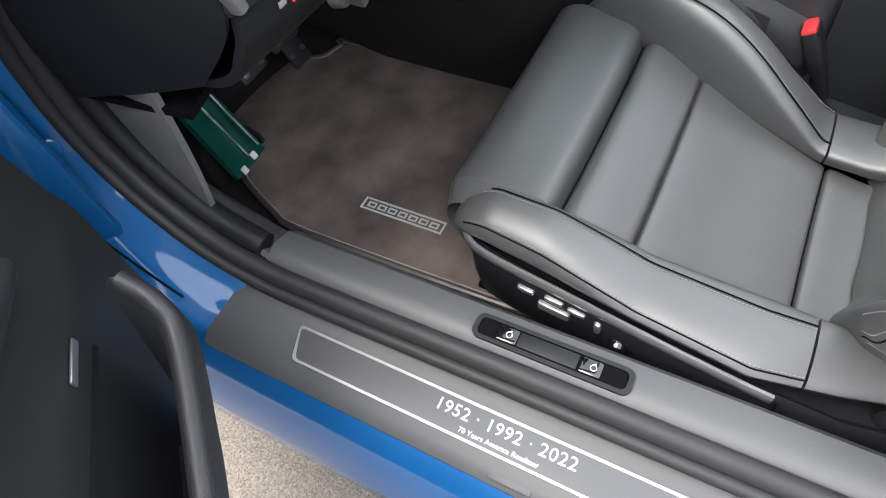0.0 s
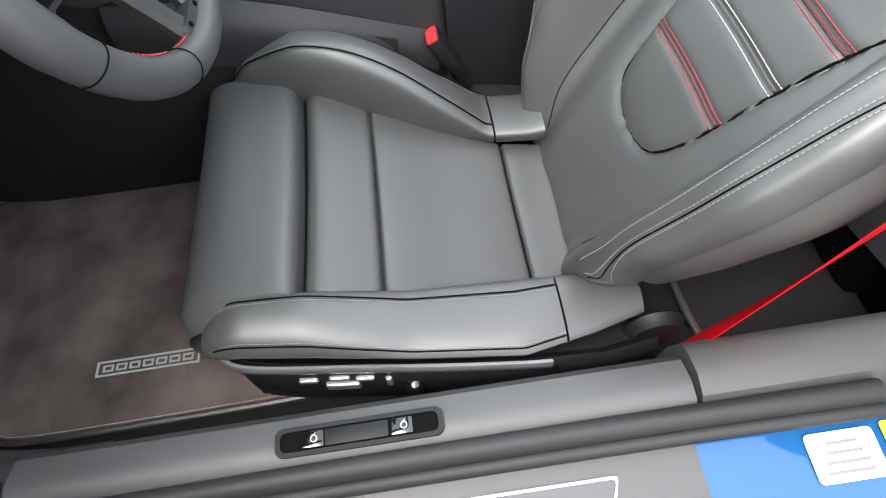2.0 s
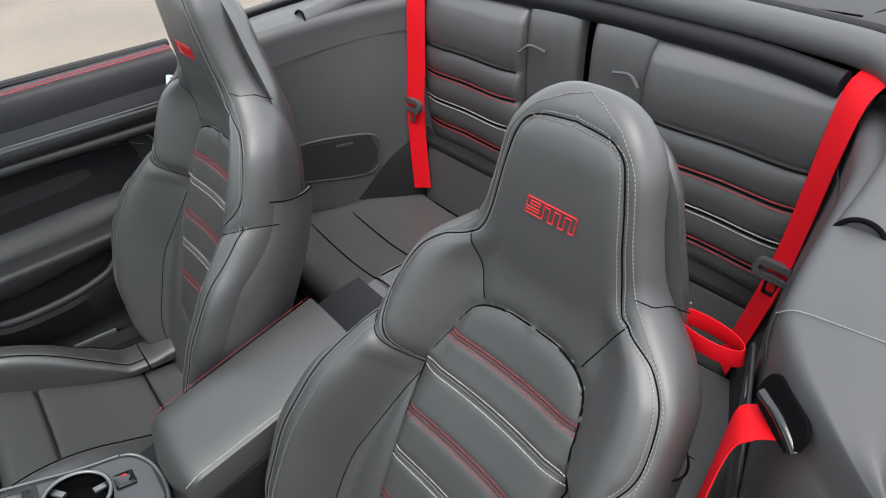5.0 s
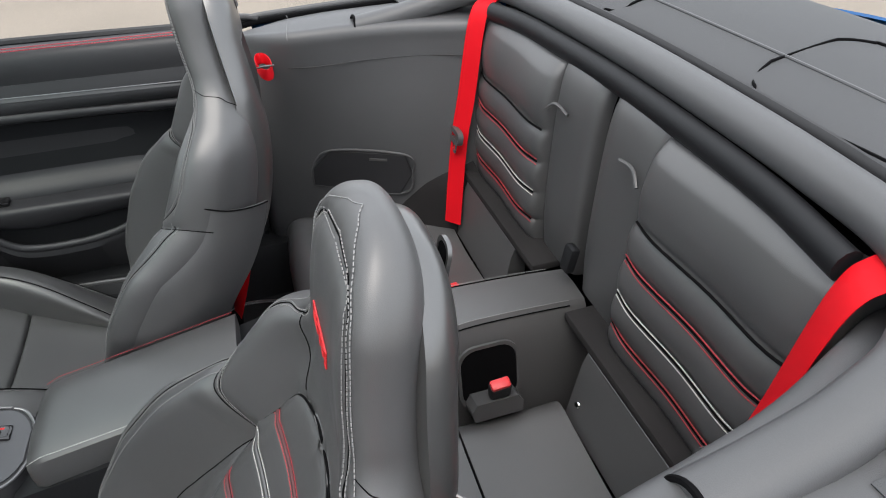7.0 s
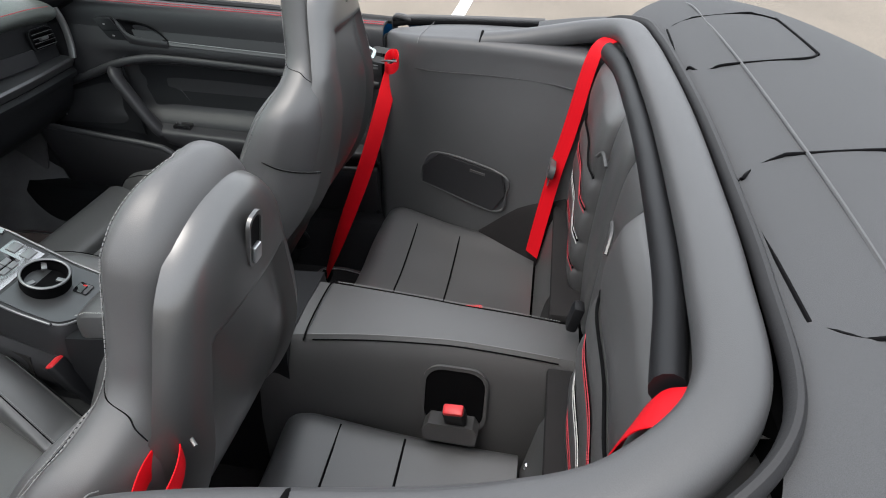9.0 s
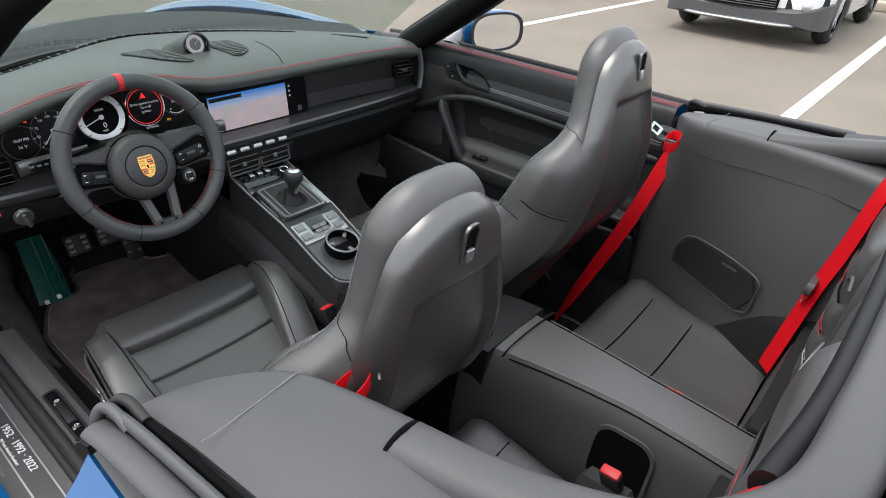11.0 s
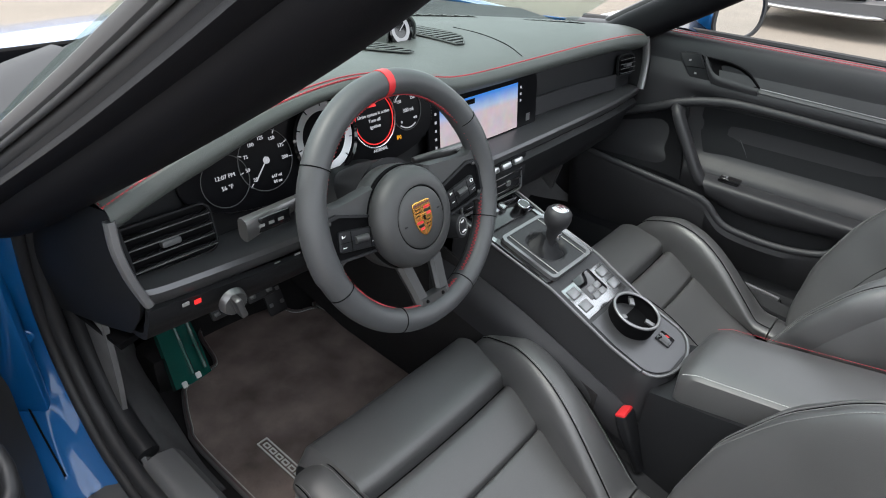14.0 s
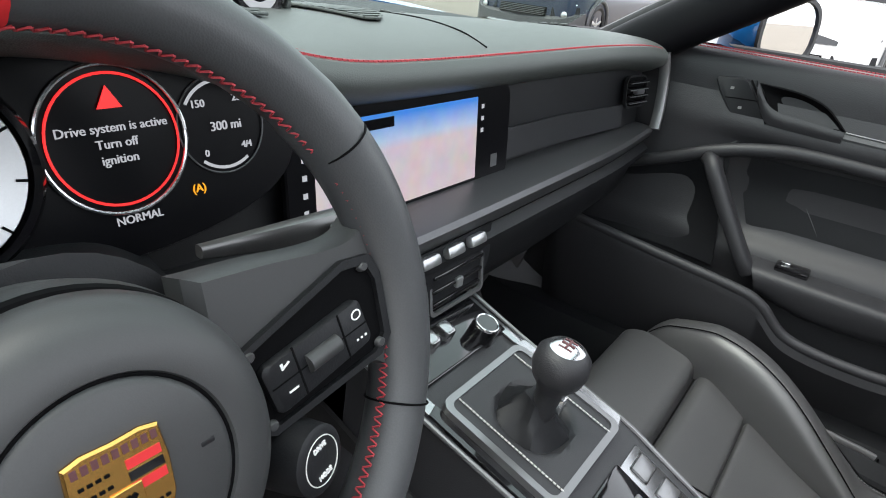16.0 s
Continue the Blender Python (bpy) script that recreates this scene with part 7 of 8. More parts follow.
for s in (-1, 1):
    part("stitching", stitches([(s * (float(np.interp(y, [-1.275, -1.05, -0.90, -0.75], [0.054, 0.056, 0.070, 0.088])) - 0.005), y, 0.614 - 0.012 * ((y + 1.0) / 0.25) ** 2) for y in np.linspace(-0.80, -1.24, 12)], 0.005), GREY_THREAD, rear_tunnel)
    part("seam", tube([(s * (float(np.interp(y, [-1.275, -1.05, -0.90, -0.75], [0.054, 0.056, 0.070, 0.088])) + 0.0005), y, 0.605 - 0.012 * ((y + 1.0) / 0.25) ** 2) for y in np.linspace(-0.80, -1.24, 12)], 0.0014, 24, 6), DARK, rear_tunnel)
part("seam", tube([(-0.088, -0.785, 0.598), (-0.06, -0.785, 0.6075), (0, -0.785, 0.6105), (0.06, -0.785, 0.6075), (0.088, -0.785, 0.598)], 0.0018, 20, 6), DARK, rear_tunnel)
for s in (-1, 1):
    BK = facing((s * 0.094, -1.064, 0.512), (s * 1, 0, 0.24))
    recess = part("buckle_recess", frame_band([(a * 1.0, b) for a, b in rounded_outline(0.120, 0.135, 0.035)], [(a * 0.9, b * 0.9) for a, b in rounded_outline(0.120, 0.135, 0.035)], 0.006, BK), LEATHER, rear_tunnel, "stitched rim of the buckle recess")
    part("recess_floor", plate([(a * 0.9, b * 0.9) for a, b in rounded_outline(0.120, 0.135, 0.035)], 0.003, BK @ pose(0, 0, 0.001)), DARK, recess)
    bm_m = facing((s * 0.128, -1.072, 0.500), (s * 0.32, 0.12, 1), (0, 1, 0))
    part("belt_buckle", loft([[bm_m @ Vector((a * w, b * w, z)) for a, b in rounded_outline(0.023, 0.040, 0.007)] for z, w in ((-0.045, 0.8), (-0.03, 0.92), (0.0, 1.0), (0.028, 1.0), (0.031, 0.95))]), TRIM, rear_tunnel, "black belt buckle with a red release")
    part("release", box(0.020, 0.036, 0.012, bm_m @ pose(0, 0, 0.033), 0.004), RED_PLASTIC, recess, "red release button")
    part("buckle_shelf", loft([[BK @ Vector((a, b, z)) for a, b in ((-0.046, -0.066), (0.046, -0.066), (0.050, -0.045), (0.040, -0.030), (-0.040, -0.030), (-0.050, -0.045))] for z in (0.0, 0.034, 0.042)]), LEATHER, recess, "leather pocket that holds the buckle")

# rear seats: cushions, low panels, split backrest
for s in (-1, 1):
    cush = thing("rear_seat_cushion", (s * 0.35, -0.97, 0.30), "small black leather rear seat cushion with two seams", "seat", "rear seats")
    rows = []
    for y, z in ((-0.755, 0.36), (-0.752, 0.42), (-0.765, 0.452), (-0.80, 0.468), (-0.86, 0.462), (-0.95, 0.450), (-1.06, 0.442), (-1.19, 0.440)):
        rows.append([(s * x, y + dy, z + dz) for x, dz, dy in ((0.125, -0.02, 0), (0.15, 0.0, 0), (0.22, -0.006, 0), (0.35, -0.016, 0), (0.48, -0.006, 0), (0.55 + 0.05 * max(0, (y + 1.0) / 0.25), 0.006, -0.01), (0.585 + 0.06 * max(0, (y + 1.0) / 0.25), -0.02, -0.01))])
    part("cushion", net(rows, 30, 40, 0.02), LEATHER, cush, "smooth leather cushion")
    for y in (-0.865, -0.985):
        part("seam", tube([(s * x, y, z) for x, z in ((0.15, 0.4610 if y > -0.9 else 0.448), (0.22, 0.4555 if y > -0.9 else 0.442), (0.35, 0.446 if y > -0.9 else 0.4325), (0.48, 0.4555 if y > -0.9 else 0.442), (0.54, 0.4635 if y > -0.9 else 0.450))], 0.0022, 24, 6), DARK, cush)
    part("cushion_base", box(0.42, 0.42, 0.16, pose(s * 0.35, -0.98, 0.315), 0.03), DARK, cush)
    low = thing("rear_low_panel", (s * 0.31, -1.22, 0.42), "low leather panel behind the rear cushion", "panel", "rear low panels")
    part("panel", loft([[Vector((s * (0.16 + 0.30 * u), -1.195 - 0.055 * t, 0.425 + 0.16 * h)) for t, h in ((0, 0), (0.35, 0.80), (0.5, 0.95), (0.75, 1.0), (1.0, 0.95), (1.0, 0))] for u in np.linspace(0, 1, 10)]), LEATHER, low, "smooth leather")
    part("press_stud", disc(0.007, 0.006, 0.004, facing((s * 0.185, -1.203, 0.475), (0, 1, 0.4)), 16, 0.001), ALU, low, "bright press stud")
    part("rear_shelf", box(0.46, 0.10, 0.02, pose(s * 0.30, -1.27, 0.590), 0.006), CARPET, low)
    back = thing("rear_bench_back", (s * 0.27, -1.30, 0.59), "split black leather rear backrest with red and white seams", "seat", "rear backrests")
    x_in, x_mid, x_out = 0.012, 0.150, 0.50
    rows = []
    cuts = [0.590, 0.648, 0.713, 0.783, 0.850, 0.975]
    for z in np.linspace(0.595, 0.986, 60):
        y = float(np.interp(z, [0.595, 0.66, 0.74, 0.83, 0.90, 0.955, 0.975, 0.982, 0.986], [-1.262, -1.255, -1.256, -1.262, -1.268, -1.276, -1.286, -1.294, -1.315]))
        q = max(0, min(len(cuts) - 2, int(np.searchsorted(cuts, z)) - 1))
        f = min(1, max(0, (z - cuts[q]) / (cuts[q + 1] - cuts[q])))
        y += 0.011 * math.sin(math.pi * f) ** 0.6 - 0.004
        rows.append([(s * x, y - d, z) for x, d in ((x_mid, 0.030), (x_mid + 0.012, 0.002), (0.22, -0.004), (0.33, 0.0), (0.43, -0.004), (x_out - 0.012, 0.006), (x_out, 0.035))])
    part("main_pad", net(rows, 30, 119, 0.012), LEATHER, back, "padded leather main section with cross channels")
    rows = []
    for z, y in ((0.60, -1.278), (0.70, -1.272), (0.85, -1.276), (0.95, -1.284), (0.992, -1.300), (0.997, -1.320)):
        rows.append([(s * x, y - d, z) for x, d in ((x_in, 0.030), (x_in + 0.012, 0.004), (0.08, 0.0), (x_mid - 0.012, 0.002), (x_mid + 0.004, 0.012))])
    part("centre_pad", net(rows, 16, 36, 0.012), LEATHER, back, "flat leather centre section")
    part("back_frame", box(0.48, 0.05, 0.38, pose(s * 0.258, -1.322, 0.79, 3), 0.015), DARK, back)
    for z, th in ((0.850, None), (0.783, RED_THREAD), (0.713, WHITE_THREAD), (0.648, RED_THREAD)):
        y = float(np.interp(z, [0.595, 0.66, 0.74, 0.83, 0.90], [-1.262, -1.255, -1.256, -1.262, -1.268])) + 0.0035
        line = [(s * x, y + e, z) for x, e in ((x_mid + 0.014, -0.004), (0.22, 0.004), (0.33, 0.0), (0.43, 0.004), (x_out - 0.02, -0.004))]
        part("seam", tube(line, 0.0022, 24, 6), DARK, back)
        if th:
            for d in (-0.006, 0.006):
                part("stitching", stitches([(a, b + 0.0016, c + d) for a, b, c in line], 0.0046, 0.0036, 0.0007), th, back, "contrast double seam")
    part("pad_fold", tube([(s * 0.150, -1.262, 0.90), (s * 0.125, -1.268, 0.918), (s * 0.085, -1.272, 0.912)], 0.003, 14, 6), LEATHER, back)
part("backrest_latch", box(0.030, 0.020, 0.055, pose(-0.004, -1.258, 0.665, 10), 0.006), TRIM, rear_tunnel, "black backrest latch")
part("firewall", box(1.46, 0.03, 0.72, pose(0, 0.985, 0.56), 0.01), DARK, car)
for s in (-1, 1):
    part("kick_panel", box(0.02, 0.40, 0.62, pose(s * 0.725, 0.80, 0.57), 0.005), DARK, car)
part("rear_bulkhead", box(1.15, 0.04, 0.75, pose(0, -1.375, 0.62), 0.01), DARK, car)

# side trims beside the rear seats, each with top, speaker and belt slot
for s in (-1, 1):
    side = thing("quarter_trim", (s * 0.66, -1.0, 0.30), "grey-black quarter trim with a loudspeaker grille", "trim panel", "quarter trims")
    edge = [(0.775, -0.728, 0.70, -0.722, 0.895), (0.725, -0.748, 0.69, -0.728, 0.918), (0.690, -0.768, 0.675, -0.745, 0.930), (0.645, -0.803, 0.664, -0.79, 0.940), (0.612, -0.846, 0.648, -0.84, 0.947), (0.596, -0.905, 0.620, -0.90, 0.952), (0.584, -0.97, 0.588, -0.97, 0.956),
            (0.572, -1.04, 0.556, -1.04, 0.958), (0.550, -1.14, 0.515, -1.14, 0.960), (0.505, -1.27, 0.470, -1.27, 0.962), (0.475, -1.36, 0.445, -1.36, 0.958)]
    rows = []
    for k, (xe, ye, xb, yb, top) in enumerate(edge):
        a, b, c = Vector((s * xb, yb, 0)), Vector((s * xe, ye, 0)), Vector((s * (0.772, 0.756, 0.752, 0.750, 0.748, 0.746, 0.743, 0.741, 0.739, 0.735, 0.728)[k], (-0.735, -0.75, -0.775, -0.82, -0.86, -0.91, -0.97, -1.04, -1.14, -1.27, -1.36)[k], 0))
        rows.append([tuple(q + Vector((0, 0, z))) for q, z in ((a, 0.30), (a.lerp(b, 0.05), 0.50), (a.lerp(b, 0.25), 0.68), (a.lerp(b, 0.8), 0.84), (a.lerp(b, 0.97), top - 0.050), (b, top - 0.018), (b.lerp(c, 0.07), top - 0.003), (b.lerp(c, 0.22), top), (b.lerp(c, 0.6), top + 0.002), (c, top - 0.006))])
    part("trim_face", net(rows, 60, 60, 0.008), TRIM_GREY, side, "grained quarter panel")
    part("trim_seam", tube([(s * 0.676, -0.767, 0.862), (s * 0.598, -0.88, 0.872), (s * 0.574, -1.02, 0.880), (s * 0.545, -1.15, 0.884), (s * 0.497, -1.262, 0.884)], 0.0013, 40, 6), RUBBER, side)
    part("trim_seam", tube([(s * 0.744, -0.866, 0.9505), (s * 0.722, -0.866, 0.9512), (s * 0.66, -0.858, 0.9500), (s * 0.622, -0.852, 0.9478), (s * 0.606, -0.850, 0.935)], 0.0006, 20, 6), GREY_THREAD, side)
    # window slot along the outer edge: dark channel, lips and the folded front end
    slot = [(s * x, y, z) for x, y, z in ((0.766, -0.752, 0.936), (0.763, -0.80, 0.944), (0.759, -0.88, 0.949), (0.755, -0.98, 0.954), (0.750, -1.14, 0.960))]
    part("window_slot", sweep([(x, y, z - 0.005) for x, y, z in slot], round_section(0.005, 0.007, 12, 3), (0, 0, 1), 30), DARK, side, "dark window slot")
    part("slot_lip", sweep([(x + s * 0.014, y - 0.004, z + 0.004) for x, y, z in slot], round_section(0.006, 0.008, 12), (0, 0, 1), 30), TRIM_GREY, side, "grey lip of the window slot")
    part("slot_lip", sweep([(x + s * 0.033, y - 0.010, z - 0.002) for x, y, z in slot], round_section(0.014, 0.006, 12), (0, 0, 1), 30), TRIM_GREY, side, "grey outer seal beside the window slot")
    for k in range(2):
        o = 0.016 * k
        part("seal_fold", tube([(s * (0.764 + o), -0.80, 0.944), (s * (0.765 + o), -0.772, 0.950), (s * (0.770 + o), -0.756, 0.948), (s * (0.777 + o), -0.752, 0.935), (s * (0.780 + o), -0.752, 0.905)], 0.0060, 30, 10), TRIM_GREY if k else RUBBER, side, "folded rubber end of the window slot")
    part("front_edge", tube([(s * 0.81, -0.735, 0.89), (s * 0.785, -0.726, 0.885), (s * 0.765, -0.722, 0.86), (s * 0.735, -0.718, 0.75), (s * 0.71, -0.715, 0.55), (s * 0.70, -0.71, 0.38)], 0.010, 40, 8), TRIM, side, "rolled front edge of the trim")
    SP = facing((s * 0.586, -0.978, 0.593), (-s * 1, 0.46, -0.06))
    grille = part("speaker_grille", plate([(a, b) for a, b in ((-0.13, -0.045), (0.10, -0.062), (0.135, 0.0), (0.12, 0.055), (-0.07, 0.060), (-0.125, 0.005))] if s > 0 else [(-a, b) for a, b in ((-0.13, -0.045), (0.10, -0.062), (0.135, 0.0), (0.12, 0.055), (-0.07, 0.060), (-0.125, 0.005))][::-1], 0.006, SP @ pose(0, 0, 0.004), 0.002), DOOR_LEATHER, side, "dark loudspeaker grille")
    part("grille_rim", tube([SP @ Vector((s * a, b, 0.0075)) for a, b in ((-0.13, -0.045), (0.10, -0.062), (0.135, 0.0), (0.12, 0.055), (-0.07, 0.060), (-0.125, 0.005), (-0.13, -0.045))], 0.003, 70, 8), TRIM_GREY, grille, "smooth rim of the grille")
    part("grille_badge", box(0.045, 0.007, 0.003, SP @ pose(s * 0.05, 0.040, 0.011), 0.001), SHELL, grille)
    part("wheel_arch", net([[(s * 0.60, -1.02, 0.47), (s * 0.56, -1.12, 0.58), (s * 0.49, -1.25, 0.62)], [(s * 0.56, -1.04, 0.44), (s * 0.52, -1.13, 0.52), (s * 0.45, -1.26, 0.56)], [(s * 0.54, -1.06, 0.30), (s * 0.50, -1.14, 0.32), (s * 0.44, -1.26, 0.34)]], 12, 10, 0.008), CARPET, side, "carpeted wheel arch")

# padded rim and soft-top cover
rim_path = [(-0.614, -1.006, 0.944), (-0.609, -1.08, 0.956), (-0.600, -1.16, 0.974), (-0.574, -1.245, 0.998), (-0.50, -1.312, 1.022), (-0.36, -1.328, 1.030), (-0.18, -1.334, 1.034), (0, -1.336, 1.036)]
rim_path = rim_path + [(-x, y, z) for x, y, z in reversed(rim_path[:-1])]
deck = thing("soft_top_cover", (0, -1.6, 0.9), "dark grey cover over the folded soft top, padded rim", "car cover")
part("padded_rim", sweep(rim_path, round_section(0.028, 0.024, 18, 2.4), (0, 0, 1), 130), TRIM_GREY, deck, "smooth padded rim round the rear seats")
part("flap_gap", ring_band(0.027, 0.0032, facing((-0.615, -1.000, 0.942), (0, 1, 0.15)), 30, 8), DARK, deck)
part("flap_gap", ring_band(0.027, 0.0032, facing((0.615, -1.000, 0.942), (0, 1, 0.15)), 30, 8), DARK, deck)
part("rim_seal", sweep([(-0.596, -1.225, 0.945)] + [(x * 1.05, y - 0.035 * (1 if y < -1.2 else 0.2), z + 0.012) for x, y, z in rim_path[3:-3]] + [(0.596, -1.225, 0.945)], round_section(0.007, 0.012, 10), (0, 0, 1), 110), RUBBER, deck, "black seal behind the rim")
part("inner_ledge", sweep([(x * 0.93, y + 0.03, z - 0.035) for x, y, z in rim_path[4:-4]], round_section(0.016, 0.020, 12), (0, 0, 1), 80), TRIM, deck)
def deck_point(u, v):
    s = 2 * u - 1
    x0, y0, z0 = 0.60 * s, -1.372 + 0.05 * s * s * s * s, 1.042
    hw = 0.60 + 0.22 * min(1, v * 2.2) ** 0.8
    x = hw * s
    y = y0 + (-2.02 + 0.20 * s * s - y0) * v
    z = z0 + 0.055 * math.sin(math.pi * min(1, v * 1.1) ** 0.8) - 0.10 * v ** 2 - 0.075 * s ** 4 * (0.3 + 0.7 * v)
    return (x, y, z)
part("cover_cloth", sheet(deck_point, 44, 36, 0.008), CLOTH, deck, "dark grey woven cover")
for s in (-1, 1):
    part("side_deck", net([[(s * 0.645, -1.13, 0.964), (s * 0.645, -1.18, 0.980), (s * 0.630, -1.25, 1.0), (s * 0.60, -1.33, 1.02)], [(s * 0.74, -1.13, 0.968), (s * 0.735, -1.20, 0.982), (s * 0.725, -1.29, 0.996), (s * 0.71, -1.42, 1.005)], [(s * 0.815, -1.13, 0.950), (s * 0.82, -1.20, 0.958), (s * 0.825, -1.32, 0.962), (s * 0.82, -1.50, 0.96)]], 20, 16, 0.008), CLOTH, deck, "side of the cover")
def on_deck(x, y, lift=0.001):
    best = min(((u, v) for u in np.linspace(0, 1, 41) for v in np.linspace(0, 1, 41)), key=lambda q: (deck_point(*q)[0] - x) ** 2 + (deck_point(*q)[1] - y) ** 2)
    return (x, y, deck_point(*best)[2] + lift)
for cx in (-0.31, 0.31):
    loop = [on_deck(cx + a, -1.475 + b) for a, b in rounded_outline(0.30, 0.19, 0.05, 4)]
    part("flap_groove", tube(loop + loop[:1], 0.0022, 90, 6), DARK, deck)
part("cover_seam", tube([on_deck(x, -1.452 + 0.03 * x * x) for x in np.linspace(-0.62, 0.62, 21)], 0.0022, 60, 6), TRIM_GREY, deck)
for s in (-1, 1):
    part("rear_wing", net([[(s * 0.815, -0.78, 0.925), (s * 0.83, -1.15, 0.945), (s * 0.825, -1.55, 0.945), (s * 0.74, -2.0, 0.90), (s * 0.60, -2.25, 0.80)], [(s * 0.90, -0.80, 0.82), (s * 0.925, -1.15, 0.86), (s * 0.92, -1.55, 0.86), (s * 0.84, -2.0, 0.80), (s * 0.66, -2.28, 0.70)], [(s * 0.905, -0.80, 0.55), (s * 0.93, -1.15, 0.74), (s * 0.93, -1.55, 0.66), (s * 0.86, -2.0, 0.55), (s * 0.68, -2.28, 0.5)], [(s * 0.89, -0.80, 0.30), (s * 0.925, -1.15, 0.70), (s * 0.925, -1.55, 0.5), (s * 0.84, -2.0, 0.35), (s * 0.66, -2.26, 0.35)]], 30, 20, 0.006), PAINT, car, "glossy blue rear wing")
part("tail", net([[(-0.62, -2.26, 0.79), (0, -2.32, 0.82), (0.62, -2.26, 0.79)], [(-0.80, -1.95, 0.905), (0, -2.02, 0.985), (0.80, -1.95, 0.905)]], 24, 10, 0.006), PAINT, car, "glossy blue tail lid")
part("tail_panel", net([[(-0.62, -2.26, 0.79), (0, -2.32, 0.82), (0.62, -2.26, 0.79)], [(-0.66, -2.28, 0.35), (0, -2.36, 0.35), (0.66, -2.28, 0.35)]], 20, 8, 0.006), PAINT, car)

# ---- seat belts ----
def strap(points, width, across, n=50):
    """A flat woven strap through the points; across: the way of its width at each point."""
    p = spline(points, n)
    w = spline(across, n)
    rings = []
    for i, c in enumerate(p):
        d = (p[min(i + 1, n - 1)] - p[max(i - 1, 0)]).normalized()
        a = (w[i] - d * w[i].dot(d)).normalized()
        t = d.cross(a).normalized()
        rings.append([c + a * (width / 2) * e + t * 0.0009 * f for e, f in ((-1, -0.6), (-0.9, -1), (0.9, -1), (1, -0.6), (1, 0.6), (0.9, 1), (-0.9, 1), (-1, 0.6))])
    return loft(rings)


for s in (-1, 1):
    belt = thing("front_seat_belt", (s * 0.60, -0.52, 0.24), "taut red front seat belt running to the floor", "seat belt", "front seat belts")
    path = [(0.672, -0.800, 0.858), (0.655, -0.784, 0.870), (0.638, -0.768, 0.869), (0.632, -0.752, 0.845), (0.638, -0.70, 0.76), (0.640, -0.60, 0.54), (0.628, -0.48, 0.29)]
    if s > 0:
        path = [(0.745, -0.815, 0.885), (0.725, -0.800, 0.903), (0.708, -0.785, 0.900), (0.695, -0.765, 0.83), (0.640, -0.705, 0.60), (0.570, -0.640, 0.40), (0.520, -0.59, 0.25)]
    out = 0.05 if s > 0 else 0
    part("belt_slot", plate(rounded_outline(0.075, 0.040, 0.016), 0.004, facing((s * 0.660 + out, -0.782, 0.893), (-0.62 * s, 0.75, 0.35)), 0.001), DARK, belt, "dark slot that the belt comes out of")
    part("webbing", strap([(s * x, y, z) for x, y, z in path], 0.047, [(0.75 * s, 1, 0.3), (0.75 * s, 1, 0.3), (0.7 * s, 1, 0.2), (0.45 * s, 1, 0.3), (0.4 * s, 1, 0.4), (0.42 * s, 0.92, 0.32) if s < 0 else (0.6 * s, 0.8, 0.2), (0.75 * s, 0.65, 0.1) if s < 0 else (0.95 * s, 0.3, 0)]), RED, belt, "red woven webbing")
    part("belt_guide", sweep([(s * 0.685 + out, -0.757, 0.882), (s * 0.662 + out, -0.772, 0.893), (s * 0.636 + out, -0.790, 0.893)], round_section(0.006, 0.006, 10), (0, 0, 1), 14), PIANO, belt, "black belt guide")
    tz = 0.755 if s < 0 else 0.868
    ty = float(np.interp(tz, [0.29, 0.54, 0.76, 0.87], [-0.48, -0.60, -0.70, -0.745])) + 0.006
    tm = facing((s * 0.638 + 1.2 * out, ty, tz), (-0.9 * s, 0.30, 0.30))
    part("tongue_body", frame_band(rounded_outline(0.062, 0.040, 0.015), rounded_outline(0.048, 0.010, 0.004), 0.014, tm @ pose(0, 0, -0.007)), TRIM_GREY, belt, "grey belt tongue holder")
    part("tongue", frame_band(rounded_outline(0.024, 0.040, 0.004), rounded_outline(0.014, 0.022, 0.003), 0.003, tm @ pose(0.042 if s < 0 else -0.036, 0.004, 0.006, 0, 0, 75)), TRIM_GREY if s < 0 else ALU, belt, "metal belt tongue")
    kx, ky, kz = (-0.550, -0.848, 0.862) if s < 0 else (0.590, -0.790, 0.890)
    loop = [(kx + 0.040 * math.cos(a), ky + 0.016 * math.sin(a) + 0.004 * math.cos(a), kz + 0.006 * math.cos(a)) for a in np.linspace(0, 2 * math.pi, 17)]
    part("keeper_loop", strap(loop, 0.024, [(0.12, 0.05, 1)] * 17, 60), RED, belt, "red strap loop on the seat's shoulder")
    part("keeper_bar", tube([(kx - s * 0.036, ky - 0.020, kz + 0.012), (kx - s * 0.046, ky - 0.004, kz + 0.016), (kx - s * 0.040, ky + 0.016, kz + 0.012)], 0.0022, 14, 8), SHELL, belt, "satin bar of the loop")
    part("floor_anchor", box(0.05, 0.03, 0.02, pose(-0.628 if s < 0 else 0.520, -0.475 if s < 0 else -0.59, 0.252), 0.005), DARK, belt)
    rear = thing("rear_seat_belt", (s * 0.46, -1.22, 0.46), "red rear seat belt hanging down the backrest", "seat belt", "rear seat belts")
    part("webbing", strap([(s * 0.505, -1.318, 1.002), (s * 0.498, -1.285, 1.004), (s * 0.490, -1.255, 0.965), (s * 0.487, -1.230, 0.80), (s * 0.484, -1.212, 0.70), (s * 0.470, -1.195, 0.58), (s * 0.452, -1.180, 0.468)], 0.047, [(1, 0.25 * s, 0), (1, 0.35 * s, 0), (1, 0.6 * s, 0), (1, 0.75 * s, 0), (1, 0.75 * s, 0), (1, 0.8 * s, 0), (1, 0.8 * s, 0)]), RED, rear, "red woven webbing")
    bk = facing((s * 0.485, -1.208, 0.700), (0, 1, 0.15))
